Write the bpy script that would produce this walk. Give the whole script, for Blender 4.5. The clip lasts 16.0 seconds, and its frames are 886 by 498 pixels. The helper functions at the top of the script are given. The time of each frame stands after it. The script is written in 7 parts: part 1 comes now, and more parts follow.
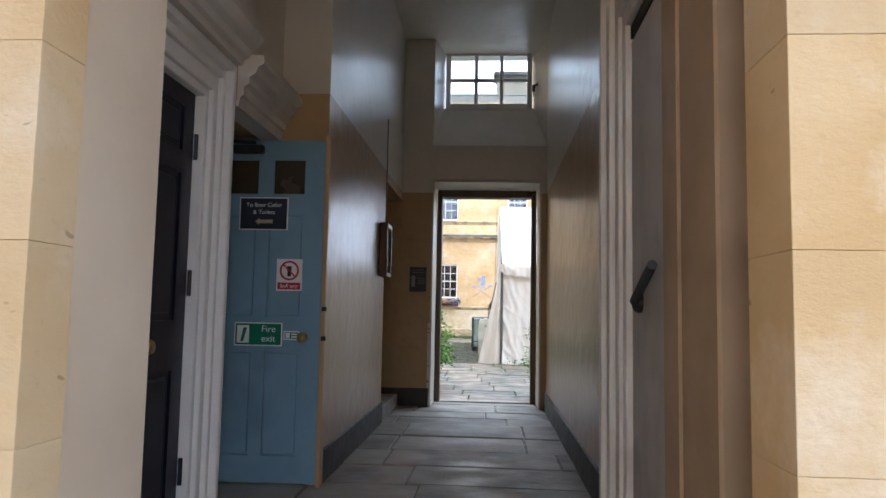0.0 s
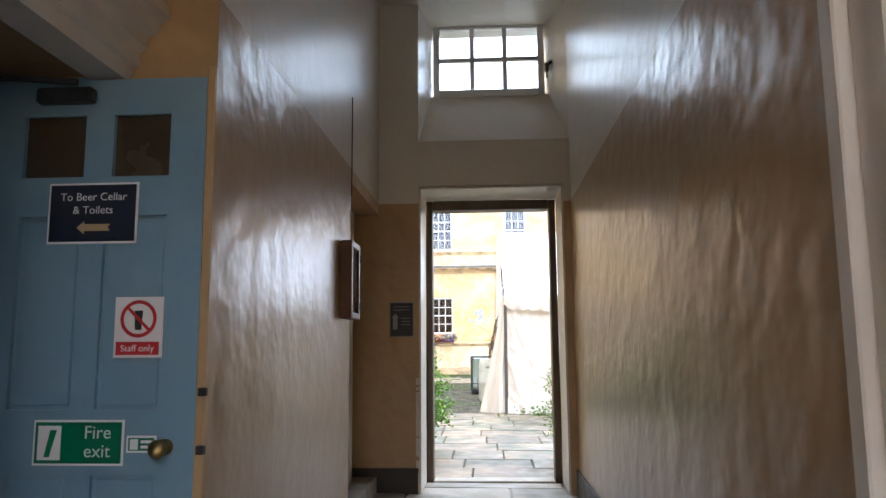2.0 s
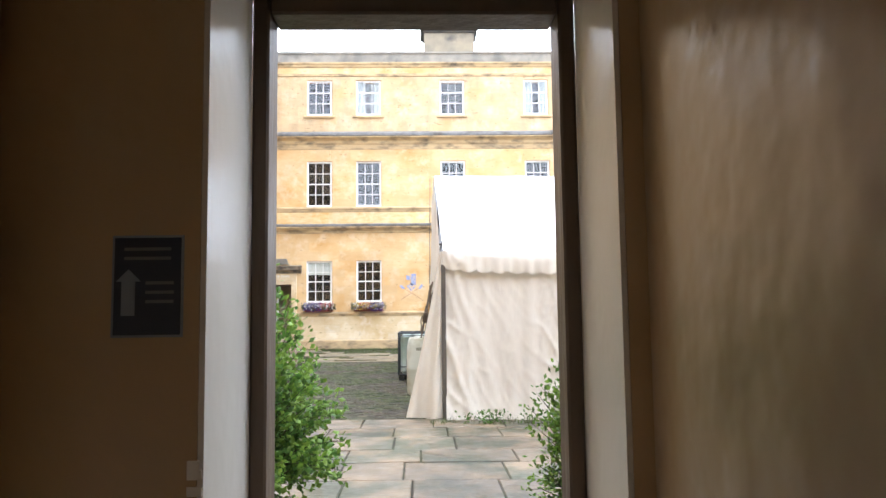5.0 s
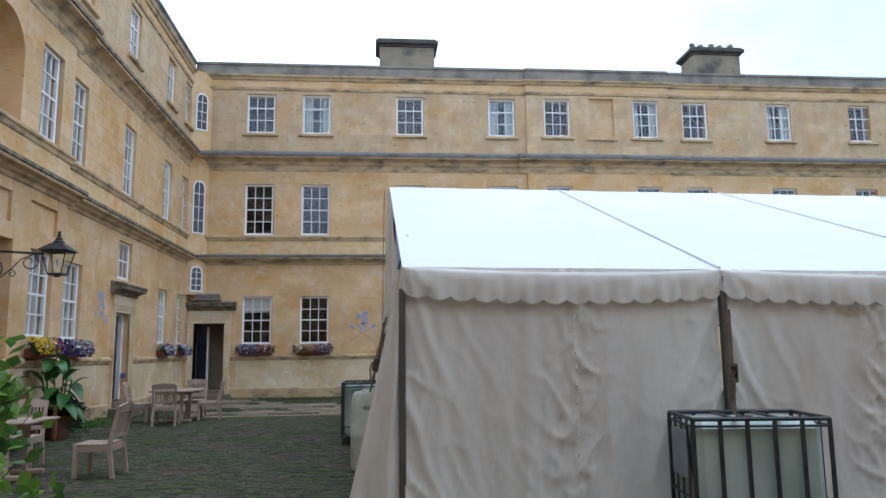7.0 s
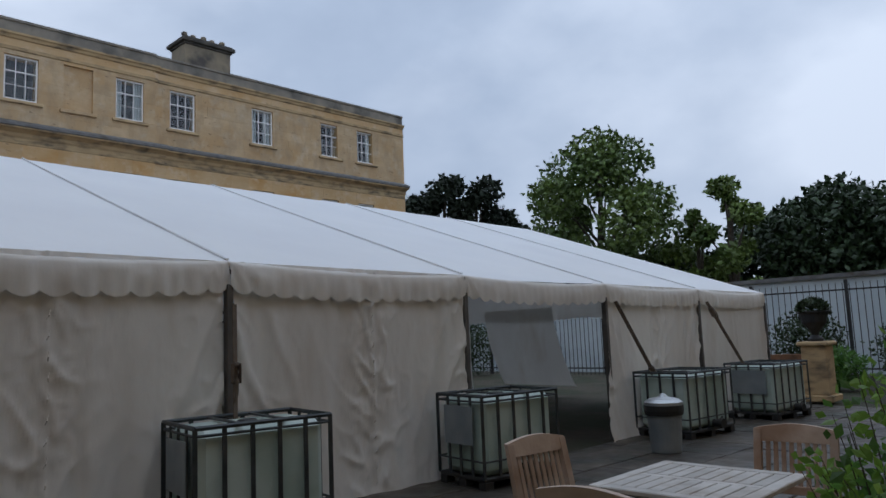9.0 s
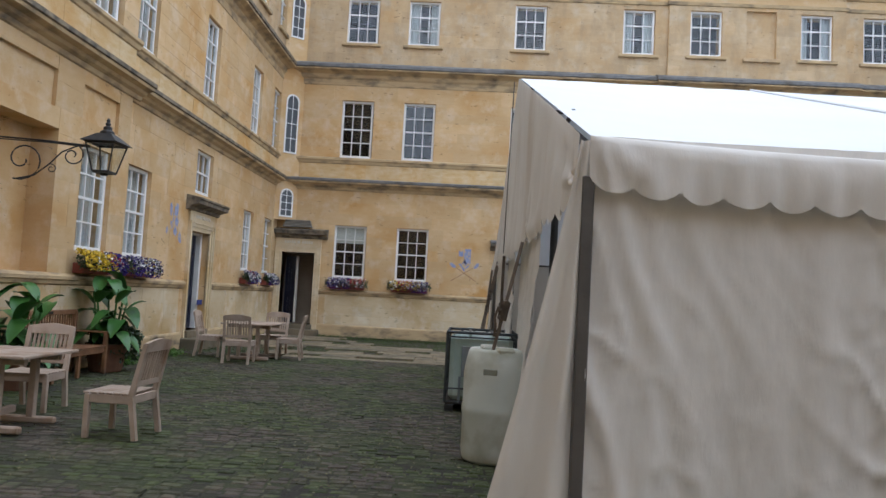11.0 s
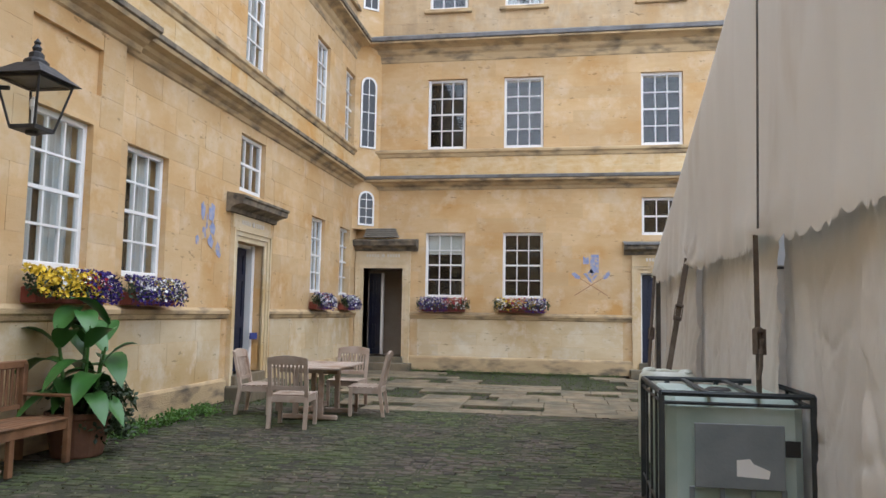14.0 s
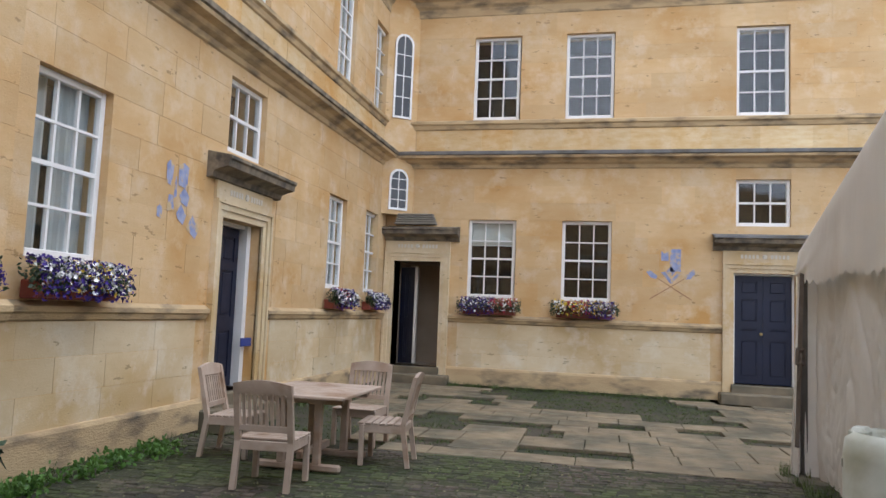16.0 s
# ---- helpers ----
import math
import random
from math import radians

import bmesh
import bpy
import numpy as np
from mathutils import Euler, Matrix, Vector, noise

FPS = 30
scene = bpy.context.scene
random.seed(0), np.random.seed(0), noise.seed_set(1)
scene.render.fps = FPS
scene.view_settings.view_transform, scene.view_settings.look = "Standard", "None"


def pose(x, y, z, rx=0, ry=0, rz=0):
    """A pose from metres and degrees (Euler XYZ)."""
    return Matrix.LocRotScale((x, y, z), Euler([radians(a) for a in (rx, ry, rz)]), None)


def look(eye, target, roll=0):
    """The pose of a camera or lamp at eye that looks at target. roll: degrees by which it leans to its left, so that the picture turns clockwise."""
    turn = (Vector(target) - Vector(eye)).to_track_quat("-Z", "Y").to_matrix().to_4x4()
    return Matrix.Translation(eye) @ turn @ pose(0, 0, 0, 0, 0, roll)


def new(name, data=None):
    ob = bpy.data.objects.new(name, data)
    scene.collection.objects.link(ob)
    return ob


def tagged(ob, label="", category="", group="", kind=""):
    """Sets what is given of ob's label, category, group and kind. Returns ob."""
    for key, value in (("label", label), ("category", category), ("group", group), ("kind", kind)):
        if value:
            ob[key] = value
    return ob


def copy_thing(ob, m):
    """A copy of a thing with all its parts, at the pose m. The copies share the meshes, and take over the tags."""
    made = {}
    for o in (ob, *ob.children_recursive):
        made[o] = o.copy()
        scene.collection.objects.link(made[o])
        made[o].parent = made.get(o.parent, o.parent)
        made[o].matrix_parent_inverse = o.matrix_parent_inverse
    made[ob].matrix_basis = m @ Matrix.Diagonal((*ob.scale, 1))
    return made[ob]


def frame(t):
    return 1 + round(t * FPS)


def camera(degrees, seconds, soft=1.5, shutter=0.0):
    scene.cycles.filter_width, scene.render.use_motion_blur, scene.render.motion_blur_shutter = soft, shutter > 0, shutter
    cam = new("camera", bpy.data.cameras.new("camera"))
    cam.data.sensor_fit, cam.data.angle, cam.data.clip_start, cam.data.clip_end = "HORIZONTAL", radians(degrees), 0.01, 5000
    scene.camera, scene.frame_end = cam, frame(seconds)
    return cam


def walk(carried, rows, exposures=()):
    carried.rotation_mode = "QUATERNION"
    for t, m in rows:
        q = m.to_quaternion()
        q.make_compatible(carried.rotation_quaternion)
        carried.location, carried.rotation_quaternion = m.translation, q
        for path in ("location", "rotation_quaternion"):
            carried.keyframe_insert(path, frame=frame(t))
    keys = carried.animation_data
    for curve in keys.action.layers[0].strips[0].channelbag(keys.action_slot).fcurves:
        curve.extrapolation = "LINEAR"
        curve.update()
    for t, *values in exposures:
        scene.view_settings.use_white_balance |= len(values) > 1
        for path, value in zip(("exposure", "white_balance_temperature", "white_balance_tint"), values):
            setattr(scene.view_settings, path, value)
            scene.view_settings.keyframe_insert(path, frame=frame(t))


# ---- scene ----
cam = camera(62.9, 16.0)
METRES, EYE, TILT, LEAN, TURN = 21.632, 1.186, 0.0, 0.0, 3.9
ROWS = [
    (0.0, 0.0, 0.0, 0.0, -0.09, 5.02, -1.08),
    (0.5, 0.0016, 0.0331, 0.0009, 4.71, 5.01, -1.79),
    (1.0, -0.0011, 0.0606, 0.0027, 10.48, 6.34, -2.54),
    (1.5, -0.0016, 0.0821, 0.0046, 4.3, 7.57, -1.15),
    (2.0, 0.0014, 0.1082, 0.0075, -0.41, 7.65, 0.4),
    (2.5, 0.0029, 0.133, 0.0107, -3.18, 3.44, -0.07),
    (3.0, 0.0041, 0.1607, 0.0144, -6.19, 2.49, 0.58),
    (3.5, 0.0057, 0.1963, 0.0152, 2.19, 5.5, 0.15),
    (4.0, 0.0108, 0.2344, 0.0156, -0.61, 4.88, 0.64),
    (6.5, 0.0282, 0.4376, 0.0141, -7.34, 5.96, 0.35),
    (7.0, 0.0315, 0.4685, 0.0173, -9.11, 8.12, 0.72),
    (7.5, 0.0349, 0.4868, 0.0197, -19.47, 11.24, 0.71),
    (8.0, 0.0349, 0.495, 0.0202, -31.16, 12.4, 1.25),
    (8.5, 0.0351, 0.499, 0.0198, -42.23, 9.95, 2.86),
    (9.0, 0.0366, 0.5091, 0.0189, -49.42, 6.74, 2.36),
    (9.5, 0.0386, 0.5256, 0.0172, -35.56, 6.04, -0.36),
    (10.0, 0.0345, 0.5522, 0.0155, -13.84, 4.37, -3.9),
    (12.5, 0.0165, 0.7308, 0.0147, 2.81, 3.59, -2.13),
    (13.0, 0.0126, 0.7675, 0.0154, 4.74, 3.92, -1.22),
    (13.5, 0.0092, 0.8059, 0.0162, 2.57, 4.72, -0.86),
    (14.0, 0.0007, 0.8422, 0.016, 5.53, 5.02, -0.97),
    (14.5, -0.0068, 0.8778, 0.0156, 15.63, 8.36, -1.73),
    (15.0, -0.009, 0.9135, 0.0153, 17.63, 5.58, -0.77),
    (15.5, -0.0144, 0.9527, 0.0179, 12.22, 5.41, -0.5),
    (16.0, -0.0209, 0.9903, 0.019, 8.53, 4.9, -2.3),
]
walk(cam, [(t, pose(0, 0, EYE, TILT, LEAN, TURN) @ pose(METRES * x, METRES * y, METRES * z, 90 + pitch, roll, yaw)) for t, x, y, z, yaw, pitch, roll in ROWS],
     [(0.0, 0.95, 5350, 10), (0.5, 1.12, 5300, 10), (1.0, 1.6, 5350, 11), (2.0, 1.6, 5600, 11), (2.5, 1.3, 5700, 11), (4.0, 1.15, 5900, 12), (5.2, 0.85, 5800, 11), (6.3, -0.3, 5350, 9), (7.0, -0.75, 5300, 9), (7.5, -1.2, 5400, 10), (8.0, -1.45, 5450, 10), (8.5, -1.75, 5500, 10), (9.0, -1.85, 5500, 10), (9.5, -1.75, 5550, 10), (10.0, -1.3, 5600, 10), (12.3, -0.3, 5700, 11), (13.0, -0.17, 5750, 11), (14.0, -0.15, 5800, 12), (16.0, -0.25, 5850, 13)])

# ---- light ----
world = bpy.data.worlds.new("overcast_sky")
world.use_nodes = True
scene.world = world
wn, wl = world.node_tree.nodes, world.node_tree.links
bg = wn["Background"]
sky = wn.new("ShaderNodeTexSky")
sky.sky_type, sky.sun_disc = "NISHITA", False
sky.sun_elevation, sky.sun_rotation = radians(68), radians(111)
sky_dim = wn.new("ShaderNodeMixRGB")
sky_dim.blend_type = "MULTIPLY"
sky_dim.inputs[0].default_value = 1.0
sky_dim.inputs[2].default_value = (0.15, 0.15, 0.15, 1)
wl.new(sky.outputs[0], sky_dim.inputs[1])
wtc = wn.new("ShaderNodeTexCoord")
wmap = wn.new("ShaderNodeMapping")
wmap.inputs["Scale"].default_value = (1.0, 1.0, 1.7)
wl.new(wtc.outputs["Generated"], wmap.inputs[0])
cloud = wn.new("ShaderNodeTexNoise")
cloud.inputs["Scale"].default_value = 2.2
cloud.inputs["Detail"].default_value = 8.0
cloud.inputs["Roughness"].default_value = 0.55
wl.new(wmap.outputs[0], cloud.inputs["Vector"])
cramp = wn.new("ShaderNodeValToRGB")
cramp.color_ramp.elements[0].position, cramp.color_ramp.elements[0].color = 0.26, (0.7, 0.7, 0.7, 1)
cramp.color_ramp.elements[1].position, cramp.color_ramp.elements[1].color = 0.60, (1, 1, 1, 1)
wl.new(cloud.outputs["Fac"], cramp.inputs[0])
cloud2 = wn.new("ShaderNodeTexNoise")
cloud2.inputs["Scale"].default_value = 2.3
cloud2.inputs["Detail"].default_value = 9.0
wl.new(wmap.outputs[0], cloud2.inputs["Vector"])
cramp2 = wn.new("ShaderNodeValToRGB")
cramp2.color_ramp.elements[0].position, cramp2.color_ramp.elements[0].color = 0.35, (1.75, 1.88, 2.06, 1)
cramp2.color_ramp.elements[1].position, cramp2.color_ramp.elements[1].color = 0.62, (2.5, 2.53, 2.58, 1)
wl.new(cloud2.outputs["Fac"], cramp2.inputs[0])
wmix = wn.new("ShaderNodeMixRGB")
wl.new(cramp.outputs[0], wmix.inputs[0])
wl.new(sky_dim.outputs[0], wmix.inputs[1])
wl.new(cramp2.outputs[0], wmix.inputs[2])
wsep, wlift, wmul = wn.new("ShaderNodeSeparateXYZ"), wn.new("ShaderNodeMapRange"), wn.new("ShaderNodeMixRGB")
wlift.inputs["To Min"].default_value, wlift.inputs["To Max"].default_value = 1.0, 1.4
wmul.blend_type = "MULTIPLY"
wmul.inputs[0].default_value = 1.0
wl.new(wtc.outputs["Generated"], wsep.inputs[0])
wl.new(wsep.outputs["Z"], wlift.inputs["Value"])
wl.new(wmix.outputs[0], wmul.inputs[1])
wl.new(wlift.outputs[0], wmul.inputs[2])
wl.new(wmul.outputs[0], bg.inputs[0])
bg.inputs[1].default_value = 1.0
sun_data = bpy.data.lights.new("sun", "SUN")
sun_data.energy, sun_data.angle, sun_data.color = 0.5, radians(50), (1.0, 0.97, 0.92)
sun = new("sun", sun_data)
sun.matrix_world = look((0, 0, 30), (-0.34 * 20, 0.13 * 20, 30 - 0.93 * 20))


# ---- materials ----
def mat(name, c1, c2, scale=3.0, rough=0.7, bump=0.15, bscale=30.0, rand=0.0, isle=0.0, c3=None, s3=0.6, metallic=0.0, stretch=(1, 1, 1), rough2=None, amount3=(0.52, 0.68), coat=0.0, dist=0.02, bdetail=5.0):
    """Two tones mixed by noise, a third as stains, random tone by object or island, fine relief."""
    m = bpy.data.materials.new(name)
    m.use_nodes = True
    n, l = m.node_tree.nodes, m.node_tree.links
    b = n["Principled BSDF"]
    geo = n.new("ShaderNodeNewGeometry")
    mp = n.new("ShaderNodeMapping")
    mp.inputs["Scale"].default_value = stretch
    l.new(geo.outputs["Position"], mp.inputs[0])

    def noise_tex(s, d=6.0):
        t = n.new("ShaderNodeTexNoise")
        t.inputs["Scale"].default_value, t.inputs["Detail"].default_value = s, d
        l.new(mp.outputs[0], t.inputs["Vector"])
        return t.outputs["Fac"]

    def ramp(src, a, z):
        r = n.new("ShaderNodeMapRange")
        r.inputs["From Min"].default_value, r.inputs["From Max"].default_value = a, z
        l.new(src, r.inputs["Value"])
        return r.outputs[0]

    def mix(f, a, z):
        x = n.new("ShaderNodeMixRGB")
        l.new(f, x.inputs[0])
        for i, v in ((1, a), (2, z)):
            if isinstance(v, tuple):
                x.inputs[i].default_value = (*v[:3], 1)
            else:
                l.new(v, x.inputs[i])
        return x.outputs[0]

    col = mix(ramp(noise_tex(scale), 0.32, 0.68), c1, c2)
    if c3:
        col = mix(ramp(noise_tex(s3, 8.0), *amount3), col, c3)
    for amount, src in ((rand, "object"), (isle, "island")):
        if amount:
            o = n.new("ShaderNodeObjectInfo").outputs["Random"] if src == "object" else geo.outputs["Random Per Island"]
            r = n.new("ShaderNodeMapRange")
            r.inputs["To Min"].default_value, r.inputs["To Max"].default_value = 1 - amount, 1 + amount
            l.new(o, r.inputs["Value"])
            v = n.new("ShaderNodeHueSaturation")
            l.new(r.outputs[0], v.inputs["Value"])
            l.new(col, v.inputs["Color"])
            col = v.outputs[0]
    l.new(col, b.inputs["Base Color"])
    b.inputs["Metallic"].default_value = metallic
    b.inputs["Coat Weight"].default_value = coat
    b.inputs["Coat Roughness"].default_value = 0.16
    if rough2 is None:
        rough2 = min(1.0, rough + 0.1)
    rr = n.new("ShaderNodeMapRange")
    rr.inputs["From Min"].default_value, rr.inputs["From Max"].default_value = 0.35, 0.65
    rr.inputs["To Min"].default_value, rr.inputs["To Max"].default_value = rough, rough2
    l.new(noise_tex(scale * 1.7), rr.inputs["Value"])
    l.new(rr.outputs[0], b.inputs["Roughness"])
    if bump:
        bn = n.new("ShaderNodeBump")
        bn.inputs["Strength"].default_value, bn.inputs["Distance"].default_value = bump, dist
        l.new(noise_tex(bscale, bdetail), bn.inputs["Height"])
        l.new(bn.outputs[0], b.inputs["Normal"])
    return m


def stone_mat(name, tones, stain, pale, chips=0.5, soot=0.0, vary=0.07):
    """Sawn limestone: each block its own tone, bedding streaks, iron stains, lime bloom, chips and pits."""
    m = bpy.data.materials.new(name)
    m.use_nodes = True
    n, l = m.node_tree.nodes, m.node_tree.links
    b = n["Principled BSDF"]
    geo, info = n.new("ShaderNodeNewGeometry"), n.new("ShaderNodeObjectInfo")

    def tex(scale, stretch=(1, 1, 1), detail=6.0, rough=0.55):
        mp, t = n.new("ShaderNodeMapping"), n.new("ShaderNodeTexNoise")
        mp.inputs["Scale"].default_value = stretch
        t.inputs["Scale"].default_value, t.inputs["Detail"].default_value, t.inputs["Roughness"].default_value = scale, detail, rough
        l.new(geo.outputs["Position"], mp.inputs[0])
        l.new(mp.outputs[0], t.inputs["Vector"])
        return t.outputs["Fac"]

    def span(src, a, z, lo=0.0, hi=1.0):
        r = n.new("ShaderNodeMapRange")
        for key, v in (("From Min", a), ("From Max", z), ("To Min", lo), ("To Max", hi)):
            r.inputs[key].default_value = v
        l.new(src, r.inputs["Value"])
        return r.outputs[0]

    def calc(op, a, z):
        x = n.new("ShaderNodeMath")
        x.operation = op
        for i, v in ((0, a), (1, z)):
            if isinstance(v, float):
                x.inputs[i].default_value = v
            else:
                l.new(v, x.inputs[i])
        return x.outputs[0]

    def mix(f, a, z, blend="MIX"):
        x = n.new("ShaderNodeMixRGB")
        x.blend_type = blend
        l.new(f, x.inputs[0])
        for i, v in ((1, a), (2, z)):
            if isinstance(v, tuple):
                x.inputs[i].default_value = (*v, 1)
            else:
                l.new(v, x.inputs[i])
        return x.outputs[0]

    block = calc("FRACT", calc("ADD", info.outputs["Random"], geo.outputs["Random Per Island"]), 0.0)
    block2 = calc("FRACT", calc("MULTIPLY", block, 7.31), 0.0)
    grain = tex(3.0, (1, 1, 3.5), 8.0)
    col = mix(calc("ADD", calc("MULTIPLY", block, 0.4), calc("MULTIPLY", span(grain, 0.3, 0.7), 0.6)), tones[0], tones[1])
    iron = calc("MULTIPLY", span(tex(0.7, (1, 1, 1.4), 6.0, 0.5), 0.40, 0.66), span(block2, 0.0, 1.0, 0.4, 1.0))
    col = mix(iron, col, stain)
    col = mix(calc("MULTIPLY", span(tex(2.1, (1, 1, 1), 9.0, 0.65), 0.5, 0.68), 0.6), col, pale)
    col = mix(calc("MULTIPLY", span(tex(24.0, (1, 1, 1.4), 4.0), 0.6, 0.72), 0.2), col, tuple(0.6 * c for c in tones[0]))
    chip = calc("MULTIPLY", span(tex(3.6, (1, 1, 2.8), 3.0, 0.7), 0.665, 0.685), chips)
    col = mix(chip, col, tuple(0.36 * c for c in stain))
    if soot:
        col = mix(calc("MULTIPLY", span(tex(1.6, (1.6, 1.6, 0.7), 9.0, 0.65), 0.45, 0.62), soot), col, (0.17, 0.145, 0.11))
    v = n.new("ShaderNodeHueSaturation")
    l.new(span(block2, 0.0, 1.0, 1 - vary, 1 + vary), v.inputs["Value"])
    l.new(col, v.inputs["Color"])
    l.new(v.outputs[0], b.inputs["Base Color"])
    b.inputs["Roughness"].default_value = 0.82
    b.inputs["Specular IOR Level"].default_value = 0.3
    rise = calc("SUBTRACT", tex(34.0, (1, 1, 1.5), 6.0, 0.65), calc("MULTIPLY", chip, 1.4))
    bn = n.new("ShaderNodeBump")
    bn.inputs["Strength"].default_value, bn.inputs["Distance"].default_value = 0.3, 0.015
    l.new(rise, bn.inputs["Height"])
    l.new(bn.outputs[0], b.inputs["Normal"])
    return m


M_STONE = stone_mat("ochre_ashlar", ((0.59, 0.405, 0.205), (0.65, 0.475, 0.27)), (0.50, 0.285, 0.095), (0.68, 0.555, 0.385), 0.5)
M_STONE_PALE = stone_mat("pale_ashlar", ((0.64, 0.51, 0.315), (0.70, 0.58, 0.385)), (0.50, 0.34, 0.15), (0.76, 0.69, 0.56), 0.5)
M_STONE_BAND = stone_mat("patched_band_ashlar", ((0.56, 0.34, 0.12), (0.72, 0.60, 0.38)), (0.54, 0.30, 0.09), (0.70, 0.58, 0.38), 0.3, 0.0, 0.06)
M_STONE_TOP = stone_mat("greyed_attic_ashlar", ((0.50, 0.36, 0.205), (0.58, 0.44, 0.27)), (0.46, 0.30, 0.14), (0.58, 0.48, 0.34), 0.7, 0.2)
M_MOULD = mat("weathered_moulding", (0.46, 0.33, 0.18), (0.56, 0.42, 0.235), 2.6, 0.85, 0.5, 34, c3=(0.12, 0.10, 0.075), s3=3.2, amount3=(0.47, 0.74), stretch=(0.6, 0.6, 1.6))
M_CORNICE = mat("dark_weathered_cornice", (0.17, 0.14, 0.105), (0.29, 0.235, 0.16), 3.2, 0.9, 0.6, 26, c3=(0.075, 0.066, 0.055), s3=4.5, amount3=(0.42, 0.66))
M_COPING = mat("grey_coping", (0.20, 0.185, 0.16), (0.30, 0.27, 0.22), 2.0, 0.9, 0.4, 26, c3=(0.105, 0.10, 0.09), s3=0.8)
M_PLASTER_LOW = mat("gloss_peach_plaster", (0.42, 0.283, 0.147), (0.45, 0.306, 0.162), 0.7, 0.29, 0.36, 4.5, rough2=0.34, dist=0.05, coat=0.1, bdetail=2.2)
M_PLASTER_UP = mat("gloss_cream_plaster", (0.65, 0.60, 0.52), (0.69, 0.64, 0.56), 0.7, 0.33, 0.24, 4.5, rough2=0.38, dist=0.05, coat=0.06, bdetail=2.2)
M_PLASTER_MATT = mat("beige_paint", (0.58, 0.50, 0.39), (0.64, 0.56, 0.45), 2.0, 0.55, 0.1, 14)
M_SKIRT = mat("black_skirting_paint", (0.022, 0.02, 0.018), (0.035, 0.032, 0.028), 5, 0.45, 0.15, 18)
M_WHITE = mat("white_gloss_paint", (0.78, 0.77, 0.75), (0.84, 0.835, 0.82), 3, 0.35, 0.06, 25)
M_WHITE_OLD = mat("scuffed_cream_paint", (0.60, 0.56, 0.51), (0.67, 0.64, 0.59), 3, 0.4, 0.10, 18, c3=(0.47, 0.42, 0.36), s3=2.4, amount3=(0.6, 0.8))
M_NAVY = mat("navy_gloss_paint", (0.0025, 0.004, 0.014), (0.004, 0.006, 0.02), 3, 0.28, 0.05, 30)
M_NAVY_EXT = mat("navy_door_paint", (0.005, 0.008, 0.026), (0.007, 0.011, 0.034), 3, 0.5, 0.05, 30)
M_BLUE = mat("dusty_blue_paint", (0.17, 0.29, 0.39), (0.20, 0.33, 0.43), 2.2, 0.45, 0.08, 22, c3=(0.15, 0.25, 0.34), s3=2.0)
M_FLAG = mat("worn_flagstone", (0.22, 0.20, 0.16), (0.32, 0.28, 0.22), 2.0, 0.45, 0.35, 16, rand=0.22, isle=0.2, c3=(0.16, 0.15, 0.125), s3=1.5, rough2=0.75)
M_FLAG_WET = mat("damp_flagstone", (0.085, 0.076, 0.058), (0.19, 0.14, 0.088), 2.0, 0.3, 0.4, 16, rand=0.3, isle=0.3, c3=(0.052, 0.056, 0.034), s3=1.4, amount3=(0.46, 0.6), rough2=0.7)
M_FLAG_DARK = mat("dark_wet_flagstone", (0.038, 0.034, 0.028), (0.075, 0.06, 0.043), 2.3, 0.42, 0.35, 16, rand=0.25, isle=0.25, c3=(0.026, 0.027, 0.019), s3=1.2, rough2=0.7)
# paints of the entrance's east side, darkened because less light falls there
M_WHITE_SHADED = mat("shade_greyed_white_paint", (0.40, 0.385, 0.37), (0.46, 0.44, 0.42), 3, 0.5, 0.1, 18, c3=(0.33, 0.31, 0.29), s3=2.4)
M_TAN_SHADED = mat("shade_darkened_tan_paint", (0.28, 0.20, 0.12), (0.35, 0.25, 0.155), 3, 0.55, 0.1, 18, c3=(0.22, 0.15, 0.09), s3=1.6)
M_FLAG_TAN = mat("tan_flagstone", (0.15, 0.122, 0.08), (0.235, 0.185, 0.115), 2.3, 0.5, 0.35, 16, rand=0.13, isle=0.1, c3=(0.10, 0.09, 0.06), s3=1.3, amount3=(0.45, 0.62), rough2=0.8)
M_SETT = mat("mossy_sett", (0.032, 0.026, 0.019), (0.085, 0.067, 0.048), 9.0, 0.66, 0.5, 34, rand=0.45, isle=0.45, c3=(0.038, 0.05, 0.013), s3=0.8, amount3=(0.42, 0.54), rough2=0.9)
M_SOIL = mat("mossy_soil", (0.046, 0.039, 0.026), (0.075, 0.062, 0.042), 6, 0.9, 0.6, 40, c3=(0.034, 0.04, 0.018), s3=0.8, amount3=(0.42, 0.58))
M_MOSS = mat("mossy_joint_fill", (0.03, 0.036, 0.014), (0.055, 0.06, 0.026), 9, 0.95, 0.7, 50, c3=(0.03, 0.026, 0.02), s3=1.6, amount3=(0.46, 0.58))
M_ASPH = mat("tarmac", (0.05, 0.05, 0.048), (0.075, 0.072, 0.066), 6, 0.85, 0.4, 60)
M_TENT = mat("white_marquee_canvas", (0.77, 0.735, 0.68), (0.84, 0.815, 0.765), 1.3, 0.42, 0.3, 14.0, c3=(0.60, 0.525, 0.43), s3=1.5, amount3=(0.55, 0.85), dist=0.02, stretch=(1, 1, 0.35))
M_TENT_ROOF = mat("white_marquee_roof", (0.80, 0.81, 0.83), (0.84, 0.85, 0.86), 0.7, 0.4, 0.2, 3.0, dist=0.03)
M_ALU = mat("dark_grey_tent_pole", (0.07, 0.065, 0.06), (0.11, 0.10, 0.09), 5, 0.5, 0.1, 30)
M_IBC = mat("milky_plastic_tank", (0.42, 0.52, 0.48), (0.54, 0.62, 0.58), 1.6, 0.3, 0.1, 10, c3=(0.27, 0.36, 0.31), s3=1.3, amount3=(0.42, 0.7))
